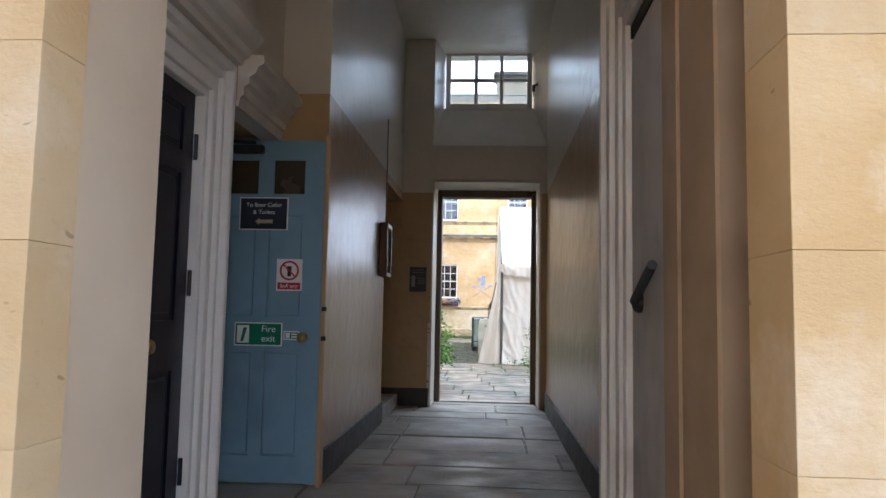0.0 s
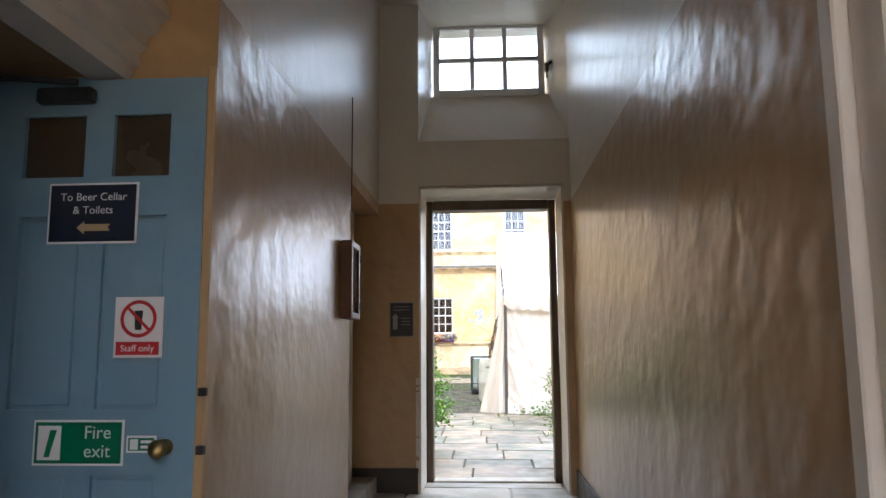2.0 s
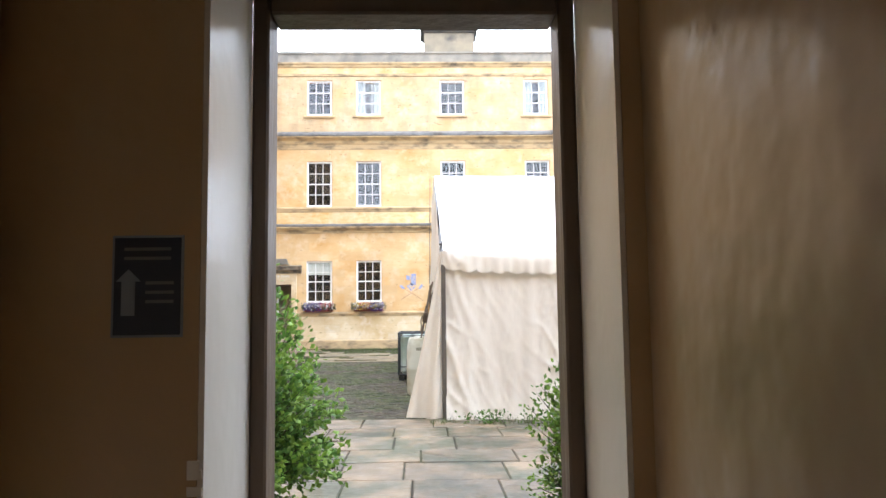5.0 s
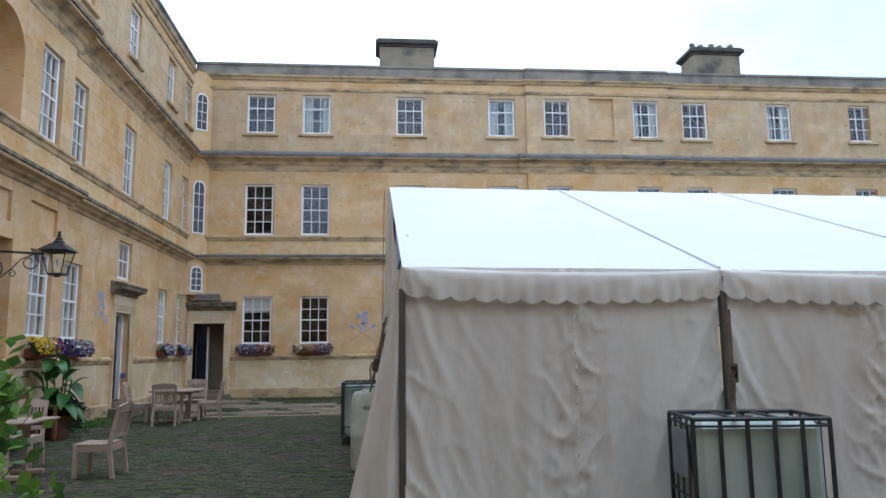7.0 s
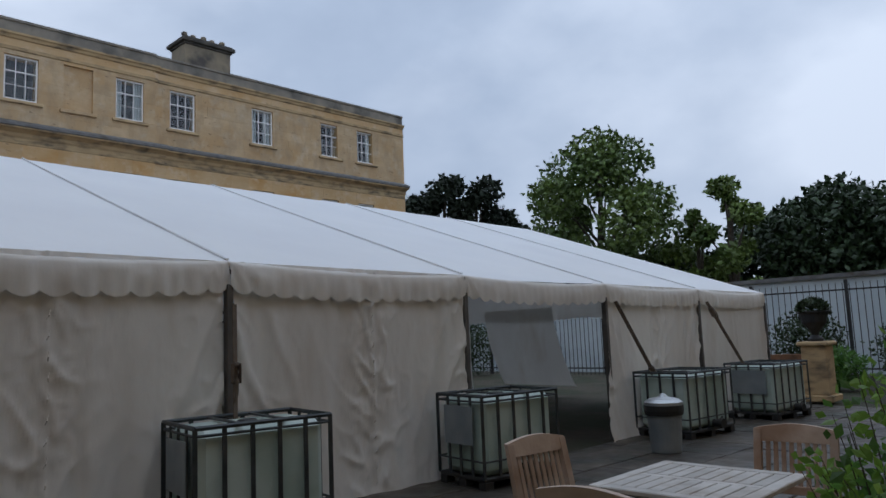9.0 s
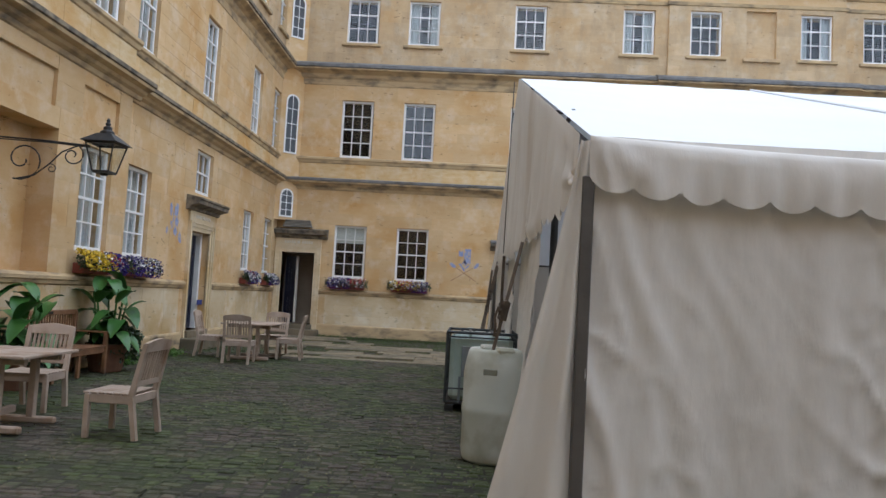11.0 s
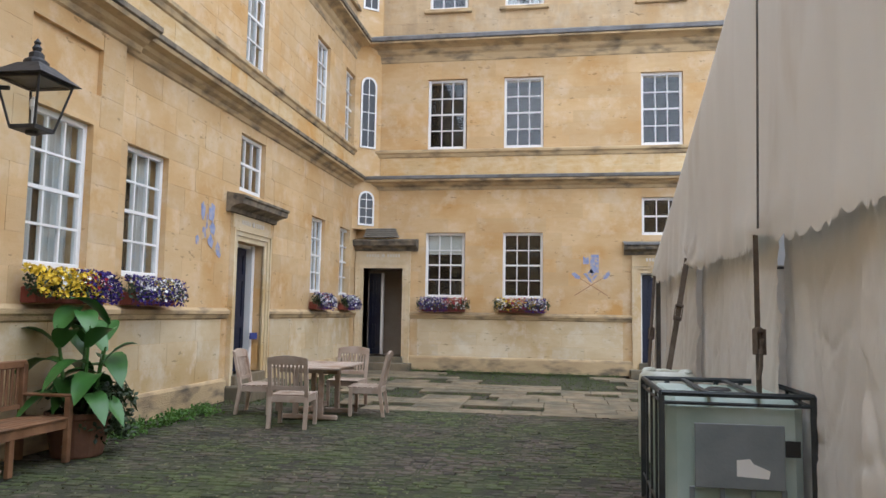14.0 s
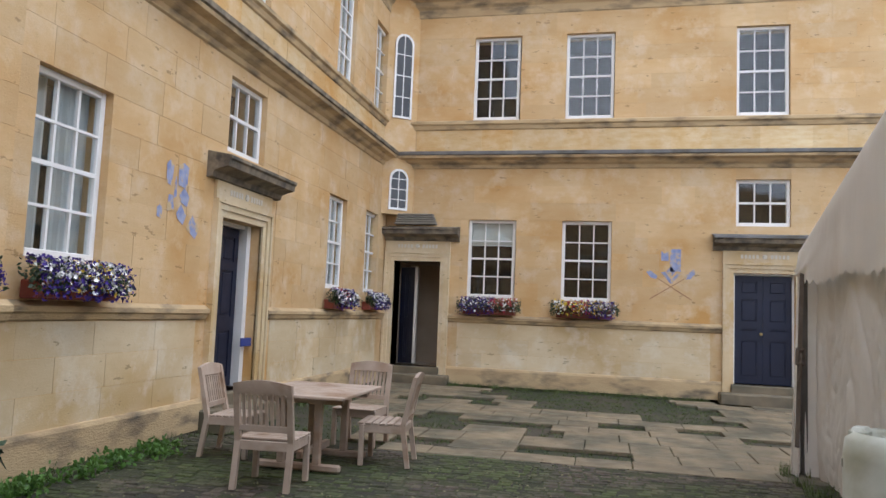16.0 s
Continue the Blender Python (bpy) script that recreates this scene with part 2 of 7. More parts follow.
M_CAGE = mat("galvanised_cage", (0.03, 0.036, 0.04), (0.065, 0.072, 0.076), 6, 0.45, 0.1, 40, metallic=0.4)
M_CAGE_L = mat("zinc_panel", (0.20, 0.23, 0.25), (0.27, 0.30, 0.32), 3, 0.45, 0.1, 40, metallic=0.4)
M_BLACKP = mat("black_plastic", (0.012, 0.012, 0.012), (0.022, 0.021, 0.02), 5, 0.5, 0.1, 30)
M_TEAK = mat("silvered_teak", (0.36, 0.28, 0.215), (0.45, 0.355, 0.285), 5, 0.6, 0.25, 22, rand=0.1, isle=0.1, c3=(0.27, 0.175, 0.115), s3=2.4, stretch=(1, 1, 1))
M_TEAK_PALE = mat("bleached_teak", (0.42, 0.40, 0.37), (0.56, 0.54, 0.51), 6, 0.55, 0.25, 24, rand=0.12, isle=0.1, c3=(0.3, 0.25, 0.2), s3=2.8)
M_TEAK_RED = mat("oiled_hardwood", (0.17, 0.08, 0.036), (0.27, 0.14, 0.07), 5, 0.45, 0.2, 24, rand=0.12, isle=0.12, c3=(0.09, 0.045, 0.022), s3=2.5)
M_TIMBER = mat("dark_oak_frame", (0.055, 0.033, 0.018), (0.10, 0.062, 0.034), 6, 0.45, 0.3, 26, stretch=(1, 1, 0.2))
M_BRASS = mat("aged_brass", (0.42, 0.30, 0.13), (0.55, 0.41, 0.19), 8, 0.3, 0.05, 30, metallic=1.0)
M_IRON = mat("black_iron", (0.014, 0.014, 0.015), (0.03, 0.03, 0.032), 8, 0.5, 0.12, 40)
M_LEAD = mat("lead_grey", (0.12, 0.12, 0.125), (0.19, 0.185, 0.18), 4, 0.6, 0.25, 20, c3=(0.09, 0.08, 0.065), s3=1.8)
# near-black colour stands for the dark of unlit rooms and gaps
M_UNLIT = mat("unlit_room_black", (0.02, 0.018, 0.016), (0.03, 0.027, 0.024), 2, 0.9, 0)
M_CURTAIN = mat("pale_curtain", (0.52, 0.52, 0.50), (0.62, 0.62, 0.60), 5, 0.9, 0.2, 12, stretch=(4, 4, 0.2))


def glass_mat(name, tint=(0.92, 0.95, 0.96), gloss=1.0):
    m = bpy.data.materials.new(name)
    m.use_nodes = True
    n, l = m.node_tree.nodes, m.node_tree.links
    out = n["Material Output"]
    tr, gl, mx, lw = n.new("ShaderNodeBsdfTransparent"), n.new("ShaderNodeBsdfGlossy"), n.new("ShaderNodeMixShader"), n.new("ShaderNodeLayerWeight")
    tr.inputs[0].default_value = (*tint, 1)
    gl.inputs["Roughness"].default_value = 0.03
    gl.inputs["Color"].default_value = (gloss, gloss, gloss, 1)
    pw, mu = n.new("ShaderNodeMath"), n.new("ShaderNodeMath")
    pw.operation, mu.operation = "POWER", "MULTIPLY_ADD"
    pw.inputs[1].default_value, mu.inputs[1].default_value, mu.inputs[2].default_value = 3.6, 0.7, 0.04
    l.new(lw.outputs["Facing"], pw.inputs[0])
    l.new(pw.outputs[0], mu.inputs[0])
    l.new(mu.outputs[0], mx.inputs[0])
    l.new(tr.outputs[0], mx.inputs[1])
    l.new(gl.outputs[0], mx.inputs[2])
    l.new(mx.outputs[0], out.inputs[0])
    return m


M_GLASS = glass_mat("window_glass")


def let_light_through(m, share):
    """Thin canvas: part of the light comes through from behind."""
    n, l = m.node_tree.nodes, m.node_tree.links
    b = n["Principled BSDF"]
    t, x = n.new("ShaderNodeBsdfTranslucent"), n.new("ShaderNodeMixShader")
    l.new(b.inputs["Base Color"].links[0].from_socket, t.inputs[0])
    x.inputs[0].default_value = share
    l.new(b.outputs[0], x.inputs[1])
    l.new(t.outputs[0], x.inputs[2])
    l.new(x.outputs[0], n["Material Output"].inputs[0])


let_light_through(M_TENT, 0.2)
let_light_through(M_TENT_ROOF, 0.12)


# ---- mesh helpers ----
class Geo:
    """Vertices and faces gathered in plain lists."""

    def __init__(self):
        self.v, self.f = [], []

    def add(self, verts, faces, m=None):
        k = len(self.v)
        self.v += [tuple(m @ Vector(p)) for p in verts] if m else [tuple(p) for p in verts]
        self.f += [tuple(k + i for i in q) for q in faces]
        return self

    def box(self, x0, x1, y0, y1, z0, z1, m=None):
        return self.add([(x0, y0, z0), (x1, y0, z0), (x1, y1, z0), (x0, y1, z0), (x0, y0, z1), (x1, y0, z1), (x1, y1, z1), (x0, y1, z1)],
                        [(0, 3, 2, 1), (4, 5, 6, 7), (0, 1, 5, 4), (1, 2, 6, 5), (2, 3, 7, 6), (3, 0, 4, 7)], m)

    def cbox(self, x0, x1, y0, y1, z0, z1, c=0.006, m=None):
        """A box with chamfered edges."""
        lo, hi, v, f = (x0, y0, z0), (x1, y1, z1), [], []
        idx = {}
        for sx in (0, 1):
            for sy in (0, 1):
                for sz in (0, 1):
                    for a in range(3):
                        s = (sx, sy, sz)
                        p = [(hi[i] if s[i] else lo[i]) + (0 if i == a else (-c if s[i] else c)) for i in range(3)]
                        idx[s, a] = len(v)
                        v.append(p)
        for a in range(3):
            b, d = (a + 1) % 3, (a + 2) % 3
            for s in (0, 1):
                ring = []
                for p, q in ((0, 0), (1, 0), (1, 1), (0, 1)):
                    k = [0, 0, 0]
                    k[a], k[b], k[d] = s, p, q
                    ring.append(idx[tuple(k), a])
                f.append(tuple(ring if s else ring[::-1]))
            for p in (0, 1):
                for q in (0, 1):
                    k0, k1 = [0, 0, 0], [0, 0, 0]
                    k0[a], k1[a] = 0, 1
                    k0[b] = k1[b] = p
                    k0[d] = k1[d] = q
                    k0, k1 = tuple(k0), tuple(k1)
                    r = (idx[k0, b], idx[k1, b], idx[k1, d], idx[k0, d])
                    f.append(r if (p == q) else r[::-1])
        for sx in (0, 1):
            for sy in (0, 1):
                for sz in (0, 1):
                    s = (sx, sy, sz)
                    r = (idx[s, 0], idx[s, 1], idx[s, 2])
                    f.append(r if (sx + sy + sz) % 2 else r[::-1])
        return self.add(v, f, m)

    def rod(self, a, b, r0, r1=None, n=8, caps=True):
        a, b = Vector(a), Vector(b)
        r1 = r0 if r1 is None else r1
        q = (b - a).to_track_quat("Z", "Y").to_matrix()
        v = []
        for p, r in ((a, r0), (b, r1)):
            for i in range(n):
                t = 2 * math.pi * i / n
                v.append(p + q @ Vector((r * math.cos(t), r * math.sin(t), 0)))
        f = [(i, (i + 1) % n, n + (i + 1) % n, n + i) for i in range(n)]
        if caps:
            f += [tuple(range(n))[::-1], tuple(range(n, 2 * n))]
        return self.add(v, f)

    def tube(self, pts, r, n=6):
        """A round bar bent along points; r a number or one for each point."""
        pts = [Vector(p) for p in pts]
        rs = [r] * len(pts) if isinstance(r, (int, float)) else r
        v, f = [], []
        for k, p in enumerate(pts):
            d = (pts[min(k + 1, len(pts) - 1)] - pts[max(k - 1, 0)]).normalized()
            u = d.cross(Vector((0.13, 0.31, 0.94)) if abs(d.z) < 0.9 else Vector((1, 0, 0))).normalized()
            w = d.cross(u)
            for i in range(n):
                t = 2 * math.pi * i / n
                v.append(p + rs[k] * (math.cos(t) * u + math.sin(t) * w))
        for k in range(len(pts) - 1):
            for i in range(n):
                f.append((k * n + i, k * n + (i + 1) % n, (k + 1) * n + (i + 1) % n, (k + 1) * n + i))
        f += [tuple(range(n))[::-1], tuple(range(len(v) - n, len(v)))]
        return self.add(v, f)

    def lathe(self, prof, m=None, n=16):
        """A turned shape from (radius, height) pairs round z."""
        v, f = [], []
        for r, z in prof:
            for i in range(n):
                t = 2 * math.pi * i / n
                v.append((r * math.cos(t), r * math.sin(t), z))
        for k in range(len(prof) - 1):
            for i in range(n):
                f.append((k * n + i, k * n + (i + 1) % n, (k + 1) * n + (i + 1) % n, (k + 1) * n + i))
        f += [tuple(range(n))[::-1], tuple(range(len(v) - n, len(v)))]
        return self.add(v, f, m)

    def sweep(self, prof, u0, u1, m=None):
        """A moulding: profile of (out, z) pairs, closed against the wall, run from u0 to u1 along local x; out is towards -y."""
        n = len(prof)
        v = [(u0, -d, z) for d, z in prof] + [(u1, -d, z) for d, z in prof]
        f = [(i, n + i, n + (i + 1) % n, (i + 1) % n) for i in range(n)] + [tuple(range(n)), tuple(range(n, 2 * n))[::-1]]
        return self.add(v, f, m)

    def sheet(self, grid):
        """A surface from rows of points."""
        w = len(grid[0])
        v = [p for row in grid for p in row]
        f = [(j * w + i, j * w + i + 1, (j + 1) * w + i + 1, (j + 1) * w + i) for j in range(len(grid) - 1) for i in range(w - 1)]
        return self.add(v, f)

    def mesh(self, name, material, smooth=False):
        me = bpy.data.meshes.new(name)
        me.from_pydata(self.v, [], self.f)
        me.materials.append(material)
        if smooth:
            me.polygons.foreach_set("use_smooth", [True] * len(me.polygons))
        me.update()
        return me


def fix(me):
    bm = bmesh.new()
    bm.from_mesh(me)
    bmesh.ops.recalc_face_normals(bm, faces=bm.faces)
    bm.to_mesh(me)
    bm.free()
    return me


def part(name, geo, material, parent=None, label="", smooth=False, m=None):
    """One mesh object, under a thing or a part."""
    me = geo.mesh(name, material, smooth) if isinstance(geo, Geo) else geo
    if isinstance(geo, Geo):
        fix(me)
    ob = new(name, me)
    if parent:
        ob.parent = parent
    if m:
        ob.matrix_basis = m
    if label:
        tagged(ob, label)
    return ob


def thing(name, m, label, category, group="", kind=""):
    ob = new(name)
    ob.empty_display_size = 0.1
    ob.matrix_basis = m
    return tagged(ob, label, category, group, kind)


def solid(name, geo, material, label, category, kind="structure", smooth=False, m=None):
    ob = part(name, geo, material, None, "", smooth, m)
    return tagged(ob, label, category, "", kind)


def wall_geo(geo, u0, u1, z0, z1, thick, holes, m=None, front=0.0):
    """A wall with rectangular openings (u0, u1, z0, z1) through it, in local x and z; its face at y = front."""
    us = sorted({u0, u1, *[min(max(h[i], u0), u1) for h in holes for i in (0, 1)]})
    zs = sorted({z0, z1, *[min(max(h[i], z0), z1) for h in holes for i in (2, 3)]})
    for a, b in zip(zs, zs[1:]):
        run = None
        for c, d in zip(us, us[1:]):
            cu, cz = (c + d) / 2, (a + b) / 2
            free = any(h[0] < cu < h[1] and h[2] < cz < h[3] for h in holes)
            if free:
                if run is not None:
                    geo.box(run, c, front, front + thick, a, b, m)
                run = None
            elif run is None:
                run = c
        if run is not None:
            geo.box(run, u1, front, front + thick, a, b, m)
    return geo


# ---- ground ----
big = Geo()
big.add([(x, y, z) for y in (-400, 400) for x, z in ((-400, -0.06), (0, -0.06), (40, -0.5), (400, -0.5))], [(0, 1, 5, 4), (1, 2, 6, 5), (2, 3, 7, 6)])
solid("ground", big, M_SOIL, "dark mossy soil under the paving", "ground")
solid("pavement", Geo().box(-8, 8, -10, 1.9, -0.055, -0.02), M_FLAG, "grey stone paving before the archway", "pavement")

# ---- facades ----
NM = pose(0, 37.34, 0)
WM = pose(-6.86, 0, 0, 0, 0, 90)
Z1, Z2, Z3 = (1.93, 3.68), (5.97, 7.92), (9.9, 11.45)
N_COLS = [(-4.92, -3.84), (-2.83, -1.77), (0.76, 1.82), (4.38, 5.44), (6.58, 7.62), (10.2, 11.23), (12.28, 13.33), (15.85, 16.88), (19.4, 20.34), (21.5, 22.45)]
N_DOOR = (0.72, 1.91, 0.34, 2.63)
CORNER_DOOR = (-6.62, -5.53, 0.34, 2.71)
N_SMALL = (0.76, 1.83, 3.61, 4.6)
n_holes = [(a, b, *Z3) for a, b in N_COLS] + [(a, b, *Z2) for a, b in N_COLS] + [(a, b, *Z1) for a, b in N_COLS[:2]] + [N_DOOR, CORNER_DOOR, N_SMALL]
W_U = [(20.62, 21.58), (24.8, 25.78), (26.62, 27.5), (30.06, 31.0), (33.78, 34.7), (36.0, 36.86)]
W_G = [(20.62, 21.58), (24.8, 25.8), (26.7, 27.7), (33.75, 34.68), (35.86, 36.72)]
W_DOOR = (29.97, 31.13, 0.4, 2.72)
W_SMALL = (30.02, 31.08, 3.62, 4.66)
w_holes = [(a, b, *Z3) for a, b in W_U] + [(a, b, *Z2) for a, b in W_U] + [(a, b, *Z1) for a, b in W_G] + [W_DOOR, W_SMALL]
RECESS = (22.15, 24.1, 1.52, 3.74)
NICHE = (22.6, 24.05, 6.0, 8.0)
BAY = (5.87, 11.66)
PAV = (20.05, 26.35)
TOP = 12.2

north = Geo()
wall_geo(north, -7.4, BAY[0], 0, TOP, 0.5, n_holes)
wall_geo(north, BAY[1], 24.5, 0, TOP, 0.5, n_holes)
wall_geo(north, BAY[0], BAY[1], 0, TOP, 0.6, n_holes + [(8.42, 9.4, 9.9, 11.5), (8.42, 9.4, 6.2, 7.5)], None, -0.1)
north.box(8.3, 9.5, 0.3, 0.45, 6.0, 8.2)
solid("blind_window", Geo().box(8.3, 9.5, 0.002, 0.3, 9.7, 11.6).cbox(8.3, 9.52, -0.2, -0.004, 9.76, 9.88, 0.015), M_STONE_TOP, "blind stone window panel in the attic storey", "panel", m=NM)
wall_north = solid("wall_north", north, M_STONE, "ochre ashlar range of three storeys", "wall", m=NM)
west = Geo()
wall_geo(west, 9.9, PAV[0], 0, TOP, 0.5, w_holes)
wall_geo(west, PAV[1], 37.84, 0, TOP, 0.5, w_holes)
panels = [(20.5, 21.7, 4.05, 4.62), (22.3, 23.95, 4.05, 4.62), (24.72, 25.9, 4.05, 4.62)]
wall_geo(west, PAV[0], PAV[1], 0, TOP, 0.64, w_holes + [RECESS, NICHE] + panels, None, -0.14)
for a, b, c, d in panels:
    west.box(a - 0.1, b + 0.1, -0.08, 0.3, c - 0.1, d + 0.1)
west.box(21.9, 24.3, 0.28, 0.48, 1.3, 3.95)
west.box(22.4, 24.3, 0.3, 0.48, 5.8, 8.5)
wall_west = solid("wall_west", west, M_STONE, "ochre ashlar range with a projecting pavilion", "wall", m=WM)
# backs and roofs that close the two ranges; unlit rooms are coloured near-black
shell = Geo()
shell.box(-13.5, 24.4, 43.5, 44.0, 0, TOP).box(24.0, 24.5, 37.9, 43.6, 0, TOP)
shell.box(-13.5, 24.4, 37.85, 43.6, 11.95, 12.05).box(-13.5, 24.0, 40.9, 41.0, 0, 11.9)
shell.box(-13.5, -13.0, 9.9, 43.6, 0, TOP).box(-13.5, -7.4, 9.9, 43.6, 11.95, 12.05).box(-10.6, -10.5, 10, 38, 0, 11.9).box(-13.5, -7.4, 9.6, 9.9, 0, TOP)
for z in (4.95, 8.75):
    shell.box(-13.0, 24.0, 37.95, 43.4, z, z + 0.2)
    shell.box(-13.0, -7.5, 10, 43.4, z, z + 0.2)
solid("wall_rear", shell, M_UNLIT, "plain inner walls and floors, coloured near-black for unlit rooms", "wall")

P_PLINTH = [(0, 1.36), (0.035, 1.38), (0.05, 1.43), (0.075, 1.45), (0.075, 1.5), (0.0, 1.55)]
P_BASE = [(0, 0.0), (0.05, 0.0), (0.05, 0.33), (0.03, 0.37), (0, 0.38)]
P_C1 = [(0, 4.84), (0.03, 4.86), (0.05, 4.93), (0.12, 4.97), (0.15, 5.02), (0.27, 5.05), (0.28, 5.12), (0.24, 5.15), (0.05, 5.2), (0, 5.2)]
P_SILL = [(0, 5.74), (0.03, 5.76), (0.05, 5.84), (0.09, 5.87), (0.09, 5.93), (0, 5.97)]
P_C2 = [(0, 8.42), (0.02, 8.44), (0.03, 8.62), (0.08, 8.68), (0.10, 8.78), (0.2, 8.84), (0.36, 8.88), (0.38, 8.98), (0.34, 9.03), (0.10, 9.14), (0, 9.16)]
P_C3 = [(0, 11.6), (0.04, 11.62), (0.06, 11.72), (0, 11.74)]
P_C4 = [(0, 12.0), (0.05, 12.02), (0.08, 12.1), (0.14, 12.14), (0.15, 12.2), (0, 12.22)]
P_CO = [(-0.5, 12.2), (-0.02, 12.2), (-0.02, 12.6), (0.03, 12.62), (0.03, 12.7), (-0.5, 12.7)]
runs_n = [(-6.86, BAY[0], 0.0), (BAY[0], BAY[1], 0.1), (BAY[1], 24.5, 0.0)]
runs_w = [(9.9, PAV[0], 0.0), (PAV[0], PAV[1], 0.14), (PAV[1], 37.34, 0.0)]


def run_moulding(name, prof, material, label, breaks_n=(), breaks_w=(), north_material=None):
    for m, runs, gaps in ((NM, runs_n, breaks_n), (WM, runs_w, breaks_w)):
        g = Geo()
        for a, b, out in runs:
            cuts = [a] + [c for gap in sorted(gaps) if a <= gap[0] < b for c in gap] + [b]
            over = 0.0 if out == 0 else max(p[0] for p in prof)
            for c, d in zip(cuts[::2], cuts[1::2]):
                if d - c > 0.02:
                    g.sweep([(p[0] + (out if p[0] > -0.4 else 0), p[1]) for p in prof], c - (over if c == a else 0), d + (over if d == b else 0), m)
        solid(name, g, north_material if north_material and m is NM else material, label, "moulding")


run_moulding("trim_plinth_string", P_PLINTH, M_MOULD, "weathered stone string course at sill height", [(-6.8, -5.32), (0.5, 2.14)], [(29.72, 31.4)])
run_moulding("trim_base", P_BASE, M_MOULD, "pale projecting base course", [(-6.8, -5.32), (0.5, 2.14)], [(29.72, 31.4)])
run_moulding("trim_cornice_lower", P_C1[:7] + [(0, 5.1)], M_MOULD, "weathered ochre cornice over the ground floor")
run_moulding("trim_cornice_lower_cap", [(0, 5.103), (0.275, 5.103), (0.31, 5.12), (0.31, 5.19), (0.05, 5.25), (0, 5.25)], M_CORNICE, "dark lichened capping of the lower cornice", north_material=M_LEAD)
run_moulding("trim_sill_string", P_SILL, M_MOULD, "stone string course under the upper windows")
run_moulding("trim_cornice_upper", P_C2[:7] + [(0.36, 8.93), (0, 8.95)], M_MOULD, "weathered ochre cornice over the first floor")
run_moulding("trim_cornice_upper_cap", [(0, 8.953), (0.35, 8.933), (0.40, 8.95), (0.40, 9.04), (0.12, 9.18), (0, 9.2)], M_CORNICE, "dark lichened capping of the upper cornice", north_material=M_LEAD)
run_moulding("trim_frieze", P_C3, M_MOULD, "thin stone band under the parapet")
run_moulding("trim_parapet_cornice", P_C4, M_MOULD, "small stone cornice of the parapet")
run_moulding("trim_coping", P_CO, M_COPING, "grey lichened stone parapet coping")

# canted corner of the two ranges, above the corner door's hood
CM = Matrix.Translation((-6.86, 36.86, 0)) @ pose(0, 0, 0, 0, 0, 38)
solid("wall_corner", Geo().box(0, 0.8, 0, 0.3, 3.75, TOP, CM), M_STONE, "canted ashlar corner with small arched windows", "wall")


# ---- windows ----
def sash(w, h, cols, rows, sill=0.0, curtain=0.0, fb=0.027):
    """A white sash window w by h, standing in its opening with its outer face 9 cm back; local x across, z up."""
    th = thing("window", Matrix(), "white painted timber sash window with small panes", "window", "", "structure")
    fr = 0.068
    y0, y1 = 0.08, 0.16
    g = Geo()
    g.cbox(0, fr, y0, y1, 0, h, 0.008).cbox(w - fr, w, y0, y1, 0, h, 0.008).cbox(fr, w - fr, y0, y1, h - fr, h, 0.008).cbox(fr, w - fr, y0 - 0.03, y1, 0, fr * 1.2, 0.008)
    part("window_frame", g, M_WHITE, th)
    iw, ih = w - 2 * fr, h - 2.2 * fr
    bars = Geo()
    for i in range(1, cols):
        x = fr + iw * i / cols
        bars.box(x - fb / 2, x + fb / 2, y0 + 0.015, y1 - 0.02, fr * 1.2, h - fr)
    for j in range(1, rows):
        z = fr * 1.2 + ih * j / rows
        k = 0.022 if j * 2 in (rows, rows + 1) else fb / 2
        bars.box(fr, w - fr, y0 + 0.01, y1 - 0.022, z - k, z + k)
    part("glazing_bars", bars, M_WHITE, th)
    pw, ph = iw / cols, ih / rows
    me = Geo().box(0.004, pw - 0.004, 0, 0.004, 0.004, ph - 0.004).mesh("pane", M_GLASS)
    for i in range(cols):
        for j in range(rows):
            p = part("pane", me, M_GLASS, th, m=Matrix.Translation((fr + pw * i, y0 + 0.04 + 0.004 * math.sin(3 * i + 5 * j), fr * 1.2 + ph * j)) @ pose(0, 0, 0, 0.5 * math.sin(7 * i + 3 * j), 0, 0.5 * math.sin(2 * i + 4 * j)))
            p.visible_shadow = False
    if sill:
        part("window_sill", Geo().cbox(-sill, w + sill, -0.10, y1, -0.11, -0.004, 0.015), M_MOULD, th, "weathered stone sill")
    if curtain:
        for s in (0, 1):
            rows_g = []
            for j in range(2):
                z = (0.02, h - 0.02)[j]
                rows_g.append([((i / 14 * curtain * w if s == 0 else w - i / 14 * curtain * w), 0.28 + 0.025 * math.sin(i * 2.4), z) for i in range(15)])
            part("curtain", Geo().sheet(rows_g), M_CURTAIN, th, "pale grey net curtain")
    return th


protos = {}


def put_window(m, w, h, cols, rows, **kw):
    key = (round(w, 2), round(h, 2), cols, rows, tuple(sorted(kw.items())))
    if key not in protos:
        th = sash(w, h, cols, rows, **kw)
        th.matrix_basis = m
        protos[key] = th
    else:
        copy_thing(protos[key], m)


def bay_out(u, bay, out):
    return -out if bay[0] < u < bay[1] else 0.0


for k, (a, b) in enumerate(N_COLS):
    o = bay_out(a, BAY, 0.1)
    put_window(NM @ Matrix.Translation((a, o, Z3[0])), 1.05, Z3[1] - Z3[0], 3, 3, sill=0.14, curtain=(0.0, 0.3, 0.0, 0.34)[k % 4])
    put_window(NM @ Matrix.Translation((a, o, Z2[0])), 1.05, Z2[1] - Z2[0], 3, 4)
M_BLIND = mat("cream_roller_blind", (0.62, 0.60, 0.54), (0.68, 0.66, 0.60), 6, 0.8, 0.1, 40)
